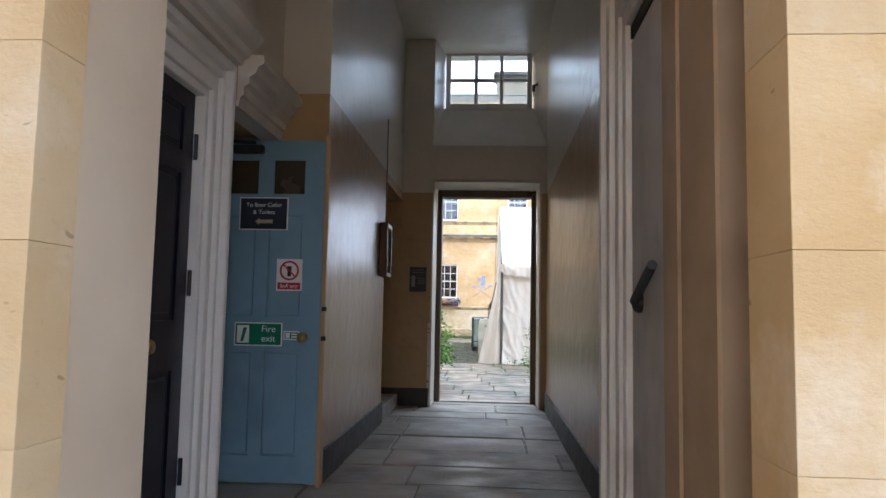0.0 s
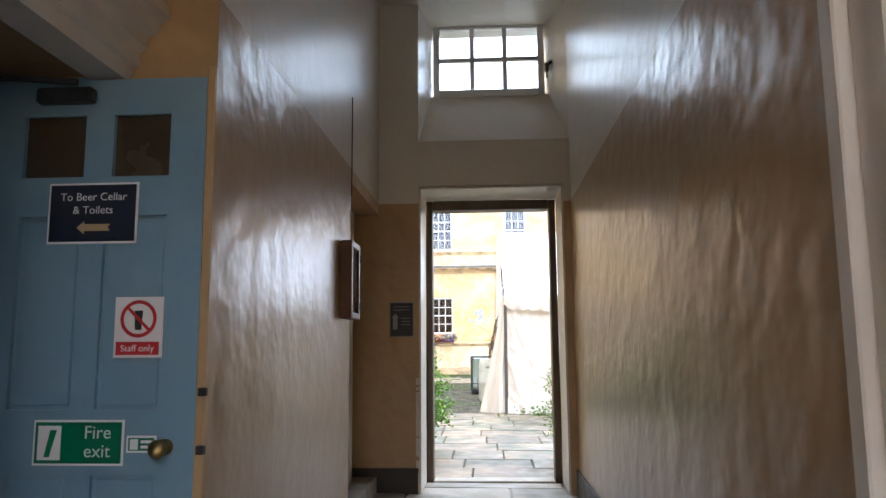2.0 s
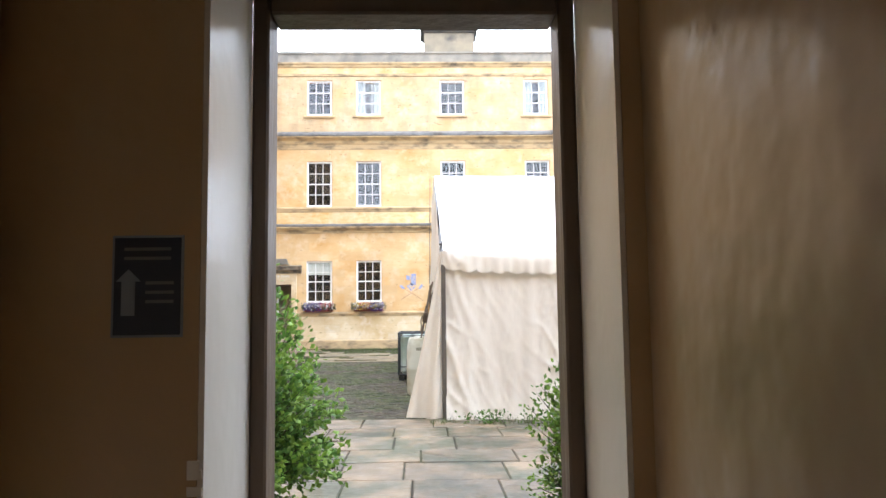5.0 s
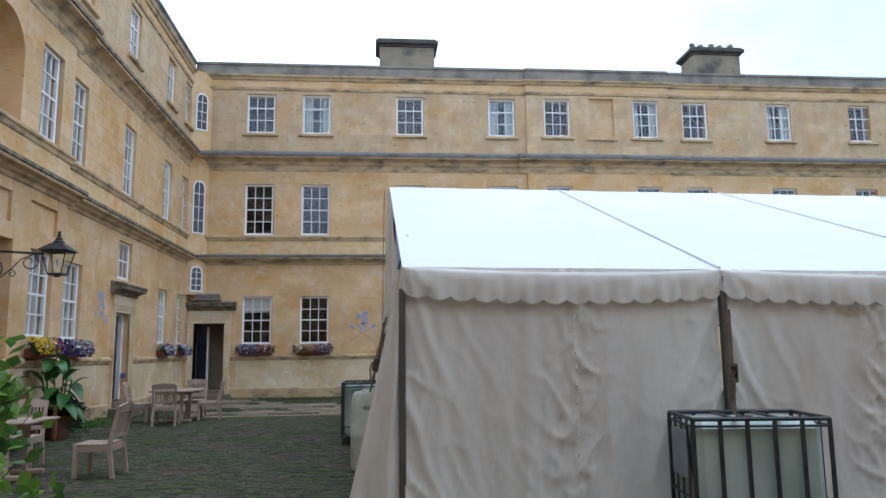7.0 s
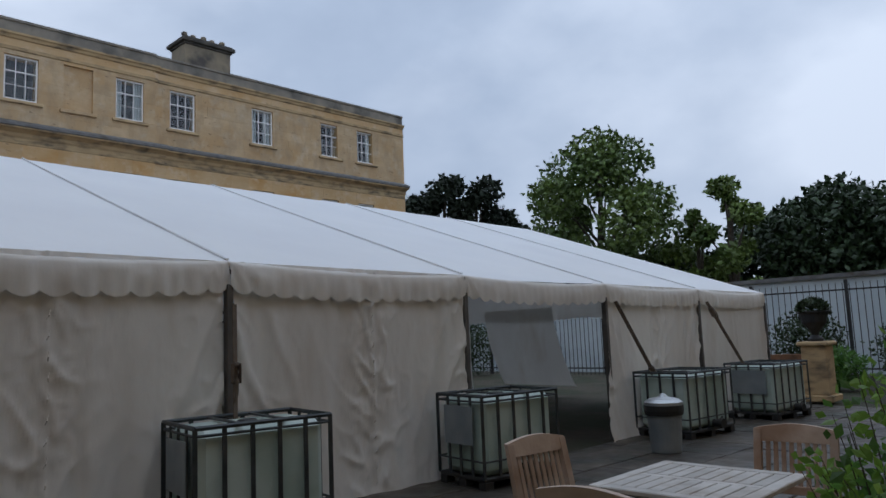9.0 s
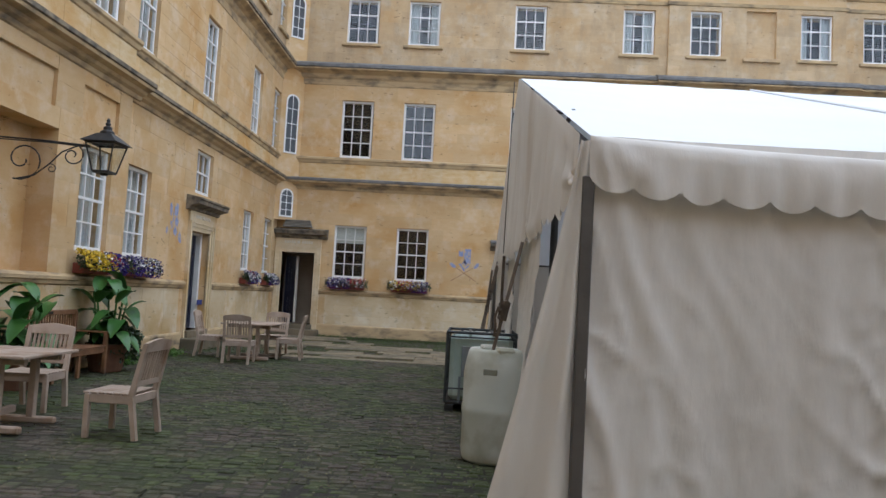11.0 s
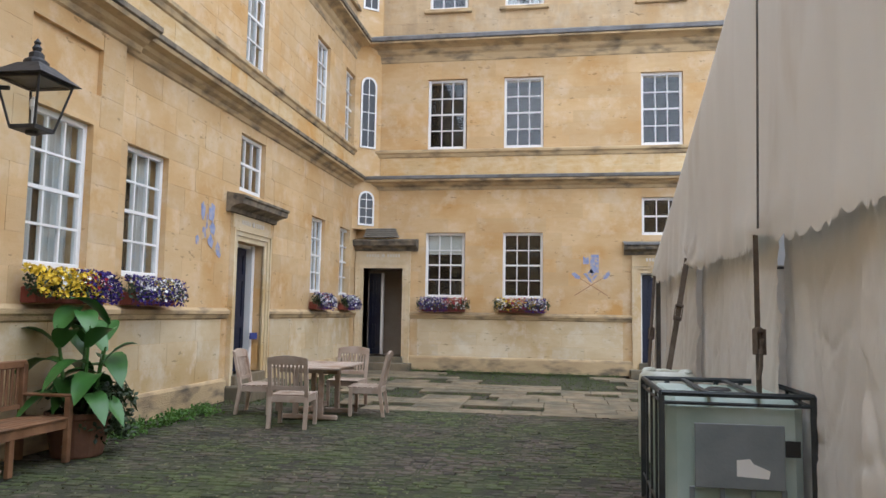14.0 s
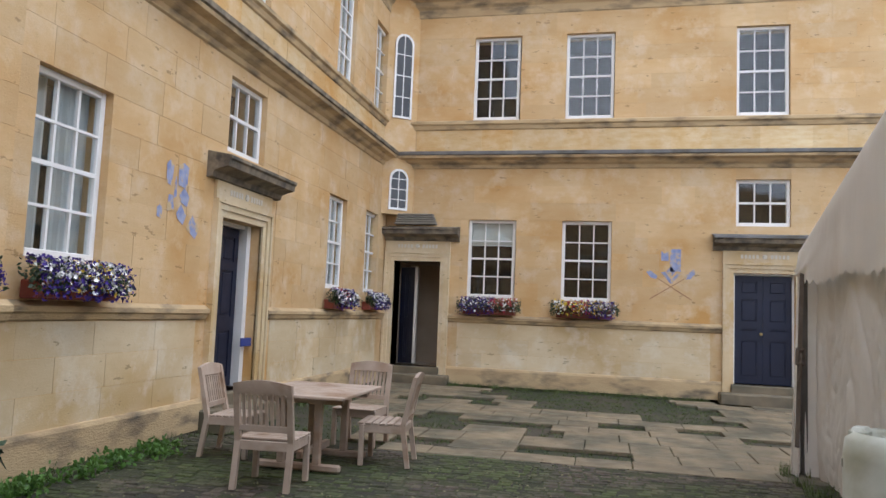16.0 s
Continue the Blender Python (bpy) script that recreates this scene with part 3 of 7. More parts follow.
blind = thing("roller_blind", NM @ Matrix.Translation((N_COLS[0][0], 0, Z1[0])), "cream roller blind drawn a third of the way down", "blind")
part("cloth", Geo().cbox(0.07, 1.0, 0.185, 0.192, 1.2, 1.68, 0.002), M_BLIND, blind)
part("bottom_bar", Geo().cbox(0.07, 1.0, 0.18, 0.198, 1.175, 1.2, 0.003), M_WHITE, blind)
for a, b in N_COLS[:2]:
    put_window(NM @ Matrix.Translation((a, 0, Z1[0])), 1.06, Z1[1] - Z1[0], 3, 4)
put_window(NM @ Matrix.Translation((N_SMALL[0], 0, N_SMALL[2])), N_SMALL[1] - N_SMALL[0], N_SMALL[3] - N_SMALL[2], 3, 2)
for a, b in W_U:
    o = bay_out(a, PAV, 0.14)
    put_window(WM @ Matrix.Translation((a, o, Z3[0])), 0.93, Z3[1] - Z3[0], 3, 3, sill=0.14)
    put_window(WM @ Matrix.Translation((a, o, Z2[0])), 0.93, Z2[1] - Z2[0], 3, 4, curtain=0.3)
for a, b in W_G:
    o = bay_out(a, PAV, 0.14)
    put_window(WM @ Matrix.Translation((a, o, Z1[0])), b - a if b - a > 0.95 else 0.93, Z1[1] - Z1[0], 3, 4, curtain=0.44)
put_window(WM @ Matrix.Translation((W_SMALL[0], 0, W_SMALL[2])), 1.06, 1.04, 3, 2)


# ---- passage ----
XL, XR, YE, CEIL, DADO = -1.17, 0.69, 9.25, 4.78, 2.73
DOOR_X = (-0.78, 0.62)


def two_tone(name, boxes, label):
    """Plastered wall: a peach dado below and cream above."""
    lo, hi = Geo(), Geo()
    for x0, x1, y0, y1, z0, z1 in boxes:
        if z0 < DADO:
            lo.box(x0, x1, y0, y1, z0, min(z1, DADO))
        if z1 > DADO:
            hi.box(x0, x1, y0, y1, max(z0, DADO), z1)
    w = solid(name, lo, M_PLASTER_LOW, label, "wall")
    if hi.v:
        part("upper_plaster", hi, M_PLASTER_UP, w, "glossy cream upper plaster")
    return w


two_tone("wall_passage_east", [(XR, XR + 0.5, 3.6, YE, -0.05, CEIL), (XR + 0.02, XR + 0.5, 1.92, 3.6, 2.6, CEIL), (XR + 0.25, XR + 0.5, 1.62, 3.6, -0.05, 2.6)], "glossy uneven plaster, peach below and cream above")
two_tone("wall_passage_west", [(-3.6, -1.65, 2.2, 4.1, 2.6, CEIL), (-3.6, -1.52, 4.1, 5.0, 2.42, CEIL), (-3.6, -3.5, 4.1, 5.0, -0.05, 2.42), (-3.6, -1.9, 5.0, 5.2, -0.05, CEIL), (-3.6, -1.7, 2.2, 2.42, -0.05, 2.6), (-1.9, XL, 5.0, 7.8, -0.05, CEIL), (-1.9, XL, 7.8, YE, 2.62, CEIL), (-1.9, -1.45, 7.8, YE, -0.05, 2.62)], "glossy uneven plaster, peach below and cream above")
two_tone("wall_passage_end", [(-1.9, DOOR_X[0], YE, 10.05, -0.05, CEIL), (DOOR_X[0], XR + 0.5, YE, 10.05, 2.9, 3.25), (DOOR_X[1], XR + 0.5, YE, 10.05, -0.05, 2.9), (XR, XR + 0.5, YE, 10.05, 3.25, CEIL)], "plastered end wall with a tall doorway")
solid("ceiling_passage", Geo().box(-3.6, 1.3, 1.62, YE + 0.85, CEIL, CEIL + 0.2), M_PLASTER_UP, "cream painted plaster ceiling", "ceiling")
# sloping sill and splayed head of the high window
sill = Geo()
sill.add([(-0.82, YE, 3.35), (XR, YE, 3.35), (0.56, 9.8, 4.0), (-0.7, 9.8, 4.0), (-0.82, YE, 3.25), (XR, YE, 3.25), (XR, 10.05, 3.25), (-0.82, 10.05, 3.25), (0.56, 10.05, 4.0), (-0.7, 10.05, 4.0)],
         [(0, 1, 2, 3), (0, 4, 5, 1), (3, 2, 8, 9), (4, 7, 6, 5)])
solid("window_sill_high", sill, M_PLASTER_UP, "sloping plastered sill of the high window", "sill")
solid("wall_window_cheek", Geo().add([(XR, YE, 3.25), (XR, YE, CEIL), (0.5, 10.05, CEIL), (0.5, 10.05, 3.25), (XR, 10.05, CEIL), (XR, 10.05, 3.25)], [(0, 1, 2, 3), (3, 2, 4, 5), (1, 4, 2), (0, 3, 5)]), M_PLASTER_UP, "splayed plaster window cheek", "wall")
solid("wall_window_cheek_west", Geo().add([(-0.779, YE, 3.25), (-0.779, YE, CEIL), (-0.655, 10.05, CEIL), (-0.655, 10.05, 3.25), (-0.779, 10.05, CEIL), (-0.779, 10.05, 3.25)], [(0, 3, 2, 1), (3, 5, 4, 2), (1, 2, 4), (0, 5, 3)]), M_PLASTER_UP, "splayed plaster window cheek", "wall")
put_window(Matrix.Translation((-0.67, 9.72, 3.98)), 1.19, 0.84, 3, 2, fb=0.05)
# wing that the passage runs through, seen from outside
wing = Geo()
wing.box(-6.86, -1.9, 9.6, 10.05, 0, 9).box(1.19, 26, 9.6, 10.05, 0, 9).box(-1.9, 1.19, 9.6, 10.05, CEIL + 0.2, 9)
# the archway's lintel is unseen; its height only limits light into the passage
wing.box(-12, -1.06, 1.58, 2.15, -0.05, 9).box(0.94, 26, 1.58, 1.9, -0.05, 9).box(-1.06, 0.94, 1.58, 2.1, 3.5, 9).box(-12, 26, 1.58, 10.05, 9, 9.2)
solid("wall_south", wing, M_STONE, "ashlar wing that the passage runs through", "wall")
# invented walls behind the start; they cut low sky light at the entry
solid("wall_opposite", Geo().box(-12, 12, -13, -12, 0, 7.5).box(-12, -11, -12, 1.58, 0, 7.5).box(11, 12, -12, 1.58, 0, 7.5), M_STONE, "unseen plain walls added behind the start to cut the sky light", "wall")
# added slab out of view, blocks top light on piers and passage
solid("ceiling_porch", Geo().box(-2.1, 3.2, -0.7, 1.53, 4.6, 4.8), M_STONE, "unseen stone slab added overhead to darken the archway", "ceiling")
# unseen blocker: keeps western sky off the entrance's east faces
solid("wall_forecourt", Geo().box(-2.45, -2.12, -5.5, 1.53, 0, 5.0), M_STONE, "unseen plain wall added to block light from the west", "wall")

# ---- marquee ----
TX = [0.24 + 3.24 * i for i in range(6)]
TY0, TY1, EAVE, RIDGE = 17.2, 30.0, 2.4, 4.67
TYM = (TY0 + TY1) / 2


def fall(x):
    """The court falls gently to the east."""
    return -0.011 * max(0.0, x)


tent = thing("marquee", Matrix.Translation((0, 0, 0)), "long white canvas frame marquee with scalloped valances", "marquee")
for k in range(5):
    a, b = TX[k], TX[k + 1]
    for s, ye in ((0, TY0), (1, TY1)):
        grid = []
        for j in range(31):
            f = j / 30
            y, z = ye + (TYM - ye) * f, EAVE + (RIDGE - EAVE) * f
            row = []
            for i in range(31):
                u = i / 30
                inner = min(1.0, 9 * min(u, 1 - u))
                sag = 0.065 * math.sin(math.pi * u) * (0.7 * (1 - min(1.0, f * 6)) + 0.9 * abs(math.sin(2 * math.pi * f)) ** 0.8)
                sag += inner * (0.012 * noise.noise(Vector((u * 3 + f * 2.5 + 7 * k, f * 7 - u * 2, s))) + 0.012 * math.sin(f * 34 + 5 * u + k) * math.exp(-f * 4) * math.sin(math.pi * u))
                sag += inner * 0.016 * max(0.0, math.sin(f * 30 - min(u, 1 - u) * 17 + k)) ** 3 * math.exp(-min(u, 1 - u) * 5)
                row.append((a + (b - a) * u, y, z - sag + fall(a + (b - a) * u)))
            grid.append(row)
        part("roof_panel", Geo().sheet(grid), M_TENT_ROOF, tent, "taut white roof sheet", True)


def cloth(a, b, z0, z1, seed, fold=0.05, drag=(0, 0), nu=120, nz=84, wrinkle=0.02, top=None):
    """A hanging canvas sheet from a to b (x, y), pleated and wrinkled; its foot is dragged sideways by drag."""
    a, b = Vector((a[0], a[1], 0)), Vector((b[0], b[1], 0))
    along = (b - a)
    nrm = Vector((along.y, -along.x, 0)).normalized()
    grid = []
    for j in range(nz + 1):
        f = j / nz
        row = []
        for i in range(nu + 1):
            u = i / nu
            p = a + along * u
            low = 1 - f
            amp = fold * (0.25 + 0.75 * low)
            s = u * along.length
            d = amp * (math.sin(s * 5.1 + seed) * 0.35 + math.sin(s * 12.3 + 2.1 * seed + 0.7 * f) * 0.22 + 0.9 * noise.noise(Vector((s * 3.7 + seed, f * 0.5, seed))))
            drop, side, t = low * (z1 - z0), min(u, 1 - u) * along.length, abs(u - 0.52) * along.length
            crease = 1 - abs(noise.noise(Vector((s * 4.3 + f * 2.0 + seed, f * 7.5 - t * 3.0, seed * 1.3)))) * 3.2
            fine = 1 - abs(noise.noise(Vector((s * 9.0 - f * 3.0 + seed, f * 13.0 + t * 5.0, seed * 2.1)))) * 3.2
            d += wrinkle * (0.55 * max(0.0, crease) ** 2 + 0.3 * max(0.0, fine) ** 2) * (0.12 + math.exp(-(t / 0.3) ** 2) + 0.7 * math.exp(-side / 0.35) + 0.35 * low ** 3)
            d += wrinkle * 0.8 * max(0.0, math.sin((drop * 0.8 - side * 2.1) * 7 + seed + 2 * noise.noise(Vector((s * 1.5, f * 3, seed))))) ** 3 * math.exp(-side / 0.5) * min(1.0, drop * 1.5)
            d += wrinkle * 0.45 * noise.noise(Vector((s * 6.5 + seed, f * 1.1, seed * 0.7)))
            d += 0.02 * min(1.0, max(0.0, (u - 0.515) * along.length / 0.03)) + 0.06 * low ** 7
            zt = z1 if top is None else top(u)
            q = p + nrm * d + Vector((drag[0], drag[1], 0)) * (low ** 1.6)
            row.append((q.x, q.y, z0 + (zt - z0) * f + fall(q.x)))
        grid.append(row)
    return Geo().sheet(grid)


def valance(a, b, z, drop, step, seed, out, swag=0.0, puff=1.0):
    """A hanging strip with a scalloped foot; out is the way it faces."""
    a, b = Vector((a[0], a[1], 0)), Vector((b[0], b[1], 0))
    n = max(2, round((b - a).length / step))
    k = n * 10
    lines = ((0.0, 0.0), (-0.012, 0.022), (-0.045, 0.036), (-drop * 0.38, 0.045), (-drop * 0.6, 0.048), (-drop * 0.82, 0.045), (-drop, 0.04))
    last = len(lines) - 1
    rows = [[] for _ in lines]
    length = (b - a).length
    for i in range(k + 1):
        u = i / k
        p = a + (b - a) * u
        s = abs(math.sin(math.pi * u * n)) ** 0.8
        sw = swag * math.sin(math.pi * u)
        e = min(u, 1 - u) * length
        w = (0.02 * math.sin(u * n * 4 + seed) + 0.015 * math.sin(u * n * 9.7 + seed)) * 0.4 * min(1.0, e * 3)
        for j, (zz, o) in enumerate(lines):
            q = p + Vector((out[0], out[1], 0)) * (o * puff + w * (-zz / drop) * 1.3)
            way = math.atan2(-zz + 0.02, e + 0.02)
            q += Vector((out[0], out[1], 0)) * puff * (0.03 * max(0.0, math.sin(way * 13 + seed)) * math.exp(-e / 0.3) - 0.03 * math.exp(-e / 0.07)) * (1 if j > 1 else 0)
            q += Vector((out[0], out[1], 0)) * 0.012 * noise.noise(Vector((u * length * 4.5, zz * 9, seed))) * (1 if j > 1 else 0)
            lift = 0.045 * math.exp(-e / 0.13) * (-zz / drop)
            rows[j].append((q.x, q.y, z + zz + lift - (0.05 * s if j == last else 0.0) - sw + fall(q.x)))
    return Geo().sheet(rows)


for i in range(1, 5):
    g = Geo()
    pts = [(TX[i] + 0.0, TY0 + 0.02 + (TYM - TY0) * f, EAVE + (RIDGE - EAVE) * f + 0.02 + fall(TX[i])) for f in [k / 8 for k in range(9)]]
    part("roof_seam", g.tube(pts, 0.015), M_TENT_ROOF, tent, "raised canvas seam")
ys_g = [17.2, 20.4, 23.6, 26.8, 30.0]
for i in range(5):
    part("valance", valance((TX[i], TY0), (TX[i + 1], TY0), EAVE, 0.27, 0.235, i * 1.7, (0, -1), 0.0455), M_TENT, tent, "scalloped white valance", True)
gab, gab_east = [], []
for j in range(23):
    f = j / 22
    row, row_e = [], []
    for i in range(451):
        y = TY0 + (TY1 - TY0) * i / 450
        zt = EAVE + (RIDGE - EAVE) * (1 - abs(y - TYM) / (TYM - TY0))
        pin = min(abs(y - p) for p in ys_g)
        foot = 2.07 + 0.06 * (1 - abs(math.sin(math.pi * (y - TY0) / 0.17)) ** 0.8) - 0.05 * math.sin(math.pi * min(1.0, pin / 1.6)) + 0.05 * math.exp(-pin / 0.12)
        g = f ** 1.3
        z = foot + (zt - foot) * g
        low = math.exp(-max(0.0, z - 2.2) / 0.5)
        way = math.atan2(z - 2.1, pin + 0.03)
        d = 0.05 * noise.noise(Vector((y * 1.1, z * 0.35, 0))) + 0.022 * noise.noise(Vector((y * 3.6, z * 0.8, 4)))
        d += 0.05 * max(0.0, math.sin(way * 9 + y)) ** 2 * math.exp(-pin / 0.5) * low + 0.02 * math.sin(y * 11 + z) * low * min(1.0, pin * 2)
        edge = min(1.0, (zt - z) * 3)
        row.append((TX[0] - 0.03 - 0.035 * low - d * edge, y, z))
        row_e.append((TX[5] + 0.03 + 0.035 * low + d * edge, y, z + fall(TX[5])))
    gab.append(row)
    gab_east.append(row_e)
part("gable", Geo().sheet(gab), M_TENT, tent, "creased white canvas gable with a scalloped foot", True)
part("gable", Geo().sheet(gab_east), M_TENT, tent, "", True)
part("wall_sheet", cloth((TX[0] + 0.02, TY0 + 0.03), (TX[1] - 0.06, TY0 + 0.03), 0.0, EAVE, 1.0, 0.055, wrinkle=0.045), M_TENT, tent, "wrinkled canvas wall sheet", True)
part("wall_sheet", cloth((TX[1] + 0.06, TY0 + 0.03), (TX[2] - 0.04, TY0 + 0.03), 0.0, EAVE, 4.2, 0.05, wrinkle=0.055), M_TENT, tent, "wrinkled canvas wall sheet", True)
part("wall_sheet", cloth((TX[3] + 0.06, TY0 + 0.03), (TX[4], TY0 + 0.03), 0.0, EAVE, 7.7, 0.05, (-0.35, -0.1), wrinkle=0.045), M_TENT, tent, "pulled-back canvas wall sheet", True)
part("wall_sheet", cloth((TX[4], TY0 + 0.03), (TX[5], TY0 + 0.03), 0.0, EAVE, 9.1, 0.04), M_TENT, tent, "wrinkled canvas wall sheet", True)
for i, (y0, y1) in enumerate(((20.3, 22.0), (22.0, 23.6), (23.6, 25.2), (25.2, 26.8), (26.8, 28.4), (28.4, 30.0))):
    part("wall_sheet", cloth((TX[0] + 0.02 + 0.075 * (i % 2), y0), (TX[0] + 0.02 + 0.075 * (i % 2), min(y1 + 0.2, TY1)), 0.0, 2.34, 3.3 * i + 2, 0.03, nu=64, wrinkle=0.035, drag=(-0.05, 0)), M_TENT, tent, "wrinkled canvas wall sheet", True)
part("wall_sheet", cloth((TX[0] + 0.0, 17.22), (TX[0] + 0.0, 17.95), 0.0, 2.3, 6.0, 0.05, (-0.04, 0.06), nu=40), M_TENT, tent, "canvas sheet beside the doorway", True)
part("door_flap", cloth((TX[0] - 0.03, 19.2), (TX[0] - 0.02, 20.32), 0.0, 2.34, 5.0, 0.06, (-0.16, 0.42), nu=60), M_TENT, tent, "tied-back canvas door flap", True)
for y0, way, foot in ((17.19, 1, 0.5), (TY1 + 0.02, -1, 0.13)):
    flare = []
    for j in range(41):
        low = 1 - j / 40
        row = []
        for i in range(37):
            u = i / 36
            x = TX[0] + 0.02 - u * (0.07 + foot * low ** 1.15)
            row.append((x, y0 + way * (0.22 * u * low + 0.05 * (0.2 + low) * math.sin(u * 11 + 1.4 * low)) + 0.02 * noise.noise(Vector((u * 5, low * 4, 3))), 0.004 + 2.36 * (1 - low) + 0.012 * math.sin(u * 9) * low))
        flare.append(row)
    part("door_flap", Geo().sheet(flare), M_TENT, tent, "canvas corner flap flaring out at the foot", True)
for i in range(5):
    if i not in (2,):
        part("wall_sheet", cloth((TX[i], TY1), (TX[i + 1], TY1), 0.0, EAVE, 2.9 * i, 0.04, nu=24), M_TENT, tent, "", True)
part("wall_sheet", cloth((TX[2] + 0.1, TY1), (TX[2] + 2.1, TY1), 0.05, EAVE, 12.0, 0.06, (0.3, 0), nu=24), M_TENT, tent, "", True)
part("wall_sheet", cloth((TX[5], TY0), (TX[5], 20.5), 0.0, EAVE, 21.0, 0.04, nu=24), M_TENT, tent, "", True)
part("wall_sheet", cloth((TX[5], 22.9), (TX[5], 25.4), 0.25, EAVE, 23.0, 0.05, (0.3, -0.4), nu=24), M_TENT, tent, "", True)
part("wall_sheet", cloth((TX[5], 26.0), (TX[5], TY1), 0.0, EAVE, 22.0, 0.04, nu=24), M_TENT, tent, "", True)
# frame of the marquee
for i, x in enumerate(TX):
    for y in (TY0 + 0.005 if i else TY0 + 0.02, TY1):
        part("leg", Geo().cbox(x - 0.032, x + 0.032, y - 0.04, y + 0.04, fall(x), EAVE - 0.22 + fall(x), 0.006), M_ALU, tent, "dark metal leg")
    x += 0.12 if i == 0 else (-0.12 if i == 5 else 0)
    for ye in (TY0 + 0.1, TY1 - 0.1):
        part("rafter", Geo().rod((x, ye, EAVE - 0.13 + fall(x)), (x, TYM, RIDGE - 0.2 + fall(x)), 0.03), M_ALU, tent)
    part("tie_bar", Geo().rod((x, TY0 + 1.6, 2.95 + fall(x)), (x, TY1 - 1.6, 2.95 + fall(x)), 0.02), M_ALU, tent)
for y, z in ((TY0 + 0.1, EAVE - 0.08), (TY1 - 0.1, EAVE - 0.08), (TYM, RIDGE - 0.14), (TY0 + 3.2, 3.36), (TY1 - 3.2, 3.36)):
    part("purlin", Geo().rod((TX[0] + 0.1, y, z), (TX[5] - 0.1, y, z + fall(TX[5])), 0.02), M_ALU, tent)
for y in ys_g[1:4]:
    part("gable_post", Geo().rod((TX[0] + 0.2, y, 0), (TX[0] + 0.2, y, 2.4), 0.035), M_ALU, tent, "dark metal gable post")
part("gable_rope", Geo().rod((TX[0] - 0.14, TYM - 0.15, 2.15), (TX[0] - 0.1, TYM - 0.15, RIDGE - 0.1), 0.008, n=6), M_ALU, tent, "dark cord over the gable")
M_STRAP_IRON = mat("rusty_steel", (0.07, 0.05, 0.035), (0.13, 0.10, 0.075), 14, 0.6, 0.2, 60)
M_STRAP = mat("brown_webbing", (0.10, 0.075, 0.055), (0.15, 0.115, 0.085), 12, 0.8, 0.3, 80)


def strap(a, b, w=0.05, ratchet=0.4):
    """A flat tie-down strap with a ratchet buckle, from the canvas down to its ballast."""
    a, b = Vector(a), Vector(b)
    th = thing("ratchet_strap", Matrix.Translation(b), "brown webbing tie-down strap with a ratchet buckle", "strap", "tie-down straps")
    d = a - b
    q = d.to_track_quat("Z", "Y").to_matrix().to_4x4() @ pose(0, 0, 0, 0, 0, 40)
    h = d.length
    part("webbing", Geo().cbox(-w / 2, w / 2, -0.004, 0.004, 0, h, 0.002, q), M_STRAP, th)
    z = h * ratchet
    g = Geo().cbox(-w * 0.75, -w * 0.6, -0.03, 0.045, z - 0.09, z + 0.09, 0.004, q).cbox(w * 0.6, w * 0.75, -0.02, 0.03, z - 0.09, z + 0.09, 0.004, q)
    g.cbox(-w * 0.6, w * 0.6, -0.02, 0.03, z + 0.06, z + 0.1, 0.008, q).cbox(-w * 0.6, w * 0.6, -0.02, 0.03, z - 0.09, z - 0.05, 0.008, q)
    part("ratchet", g, M_STRAP_IRON, th, "rusty ratchet buckle")
    part("loose_end", Geo().tube([q @ Vector(p) for p in ((0, 0.03, z), (0.02, 0.055, z + 0.02), (0.03, 0.06, z - 0.08), (0.01, 0.035, z - 0.17), (0.02, 0.02, z - 0.26))], 0.014), M_STRAP, th)


for k in (0, 1):
    x = (TX[k] + TX[k + 1]) / 2 + 0.06
    seam = thing("laced_seam", pose(x, TY0 - 0.07, fall(x)), "laced seam of the canvas wall with small eyelets", "seam", "canvas seams")
    for j in range(12):
        part("eyelet_loop", Geo().tube([(0.012 * math.sin(j), 0.02, 0.1 + 0.16 * j), (0.0, -0.004, 0.13 + 0.16 * j), (0.012, 0.02, 0.17 + 0.16 * j)], 0.006, 5), M_TENT, seam)
strap((0.13, 20.25, 2.06), (-0.1, 20.32, 1.0), 0.06, 0.38)
strap((0.12, 23.6, 2.12), (0.1, 23.5, 0.75), 0.045, 0.45)
strap((0.17, 26.8, 2.2), (-0.08, 26.55, 0.95), 0.06, 0.5)
strap((0.15, 29.7, 2.15), (-0.02, 29.2, 0.4), 0.05, 0.5)
strap((3.46, 17.06, 1.95), (3.4, 16.95, 0.7), 0.05, 0.5)
strap((9.98, 17.02, 2.0), (10.62, 16.75, 0.75), 0.06, 0.1)
strap((13.2, 17.02, 2.0), (13.75, 16.6, 0.7), 0.06, 0.85)


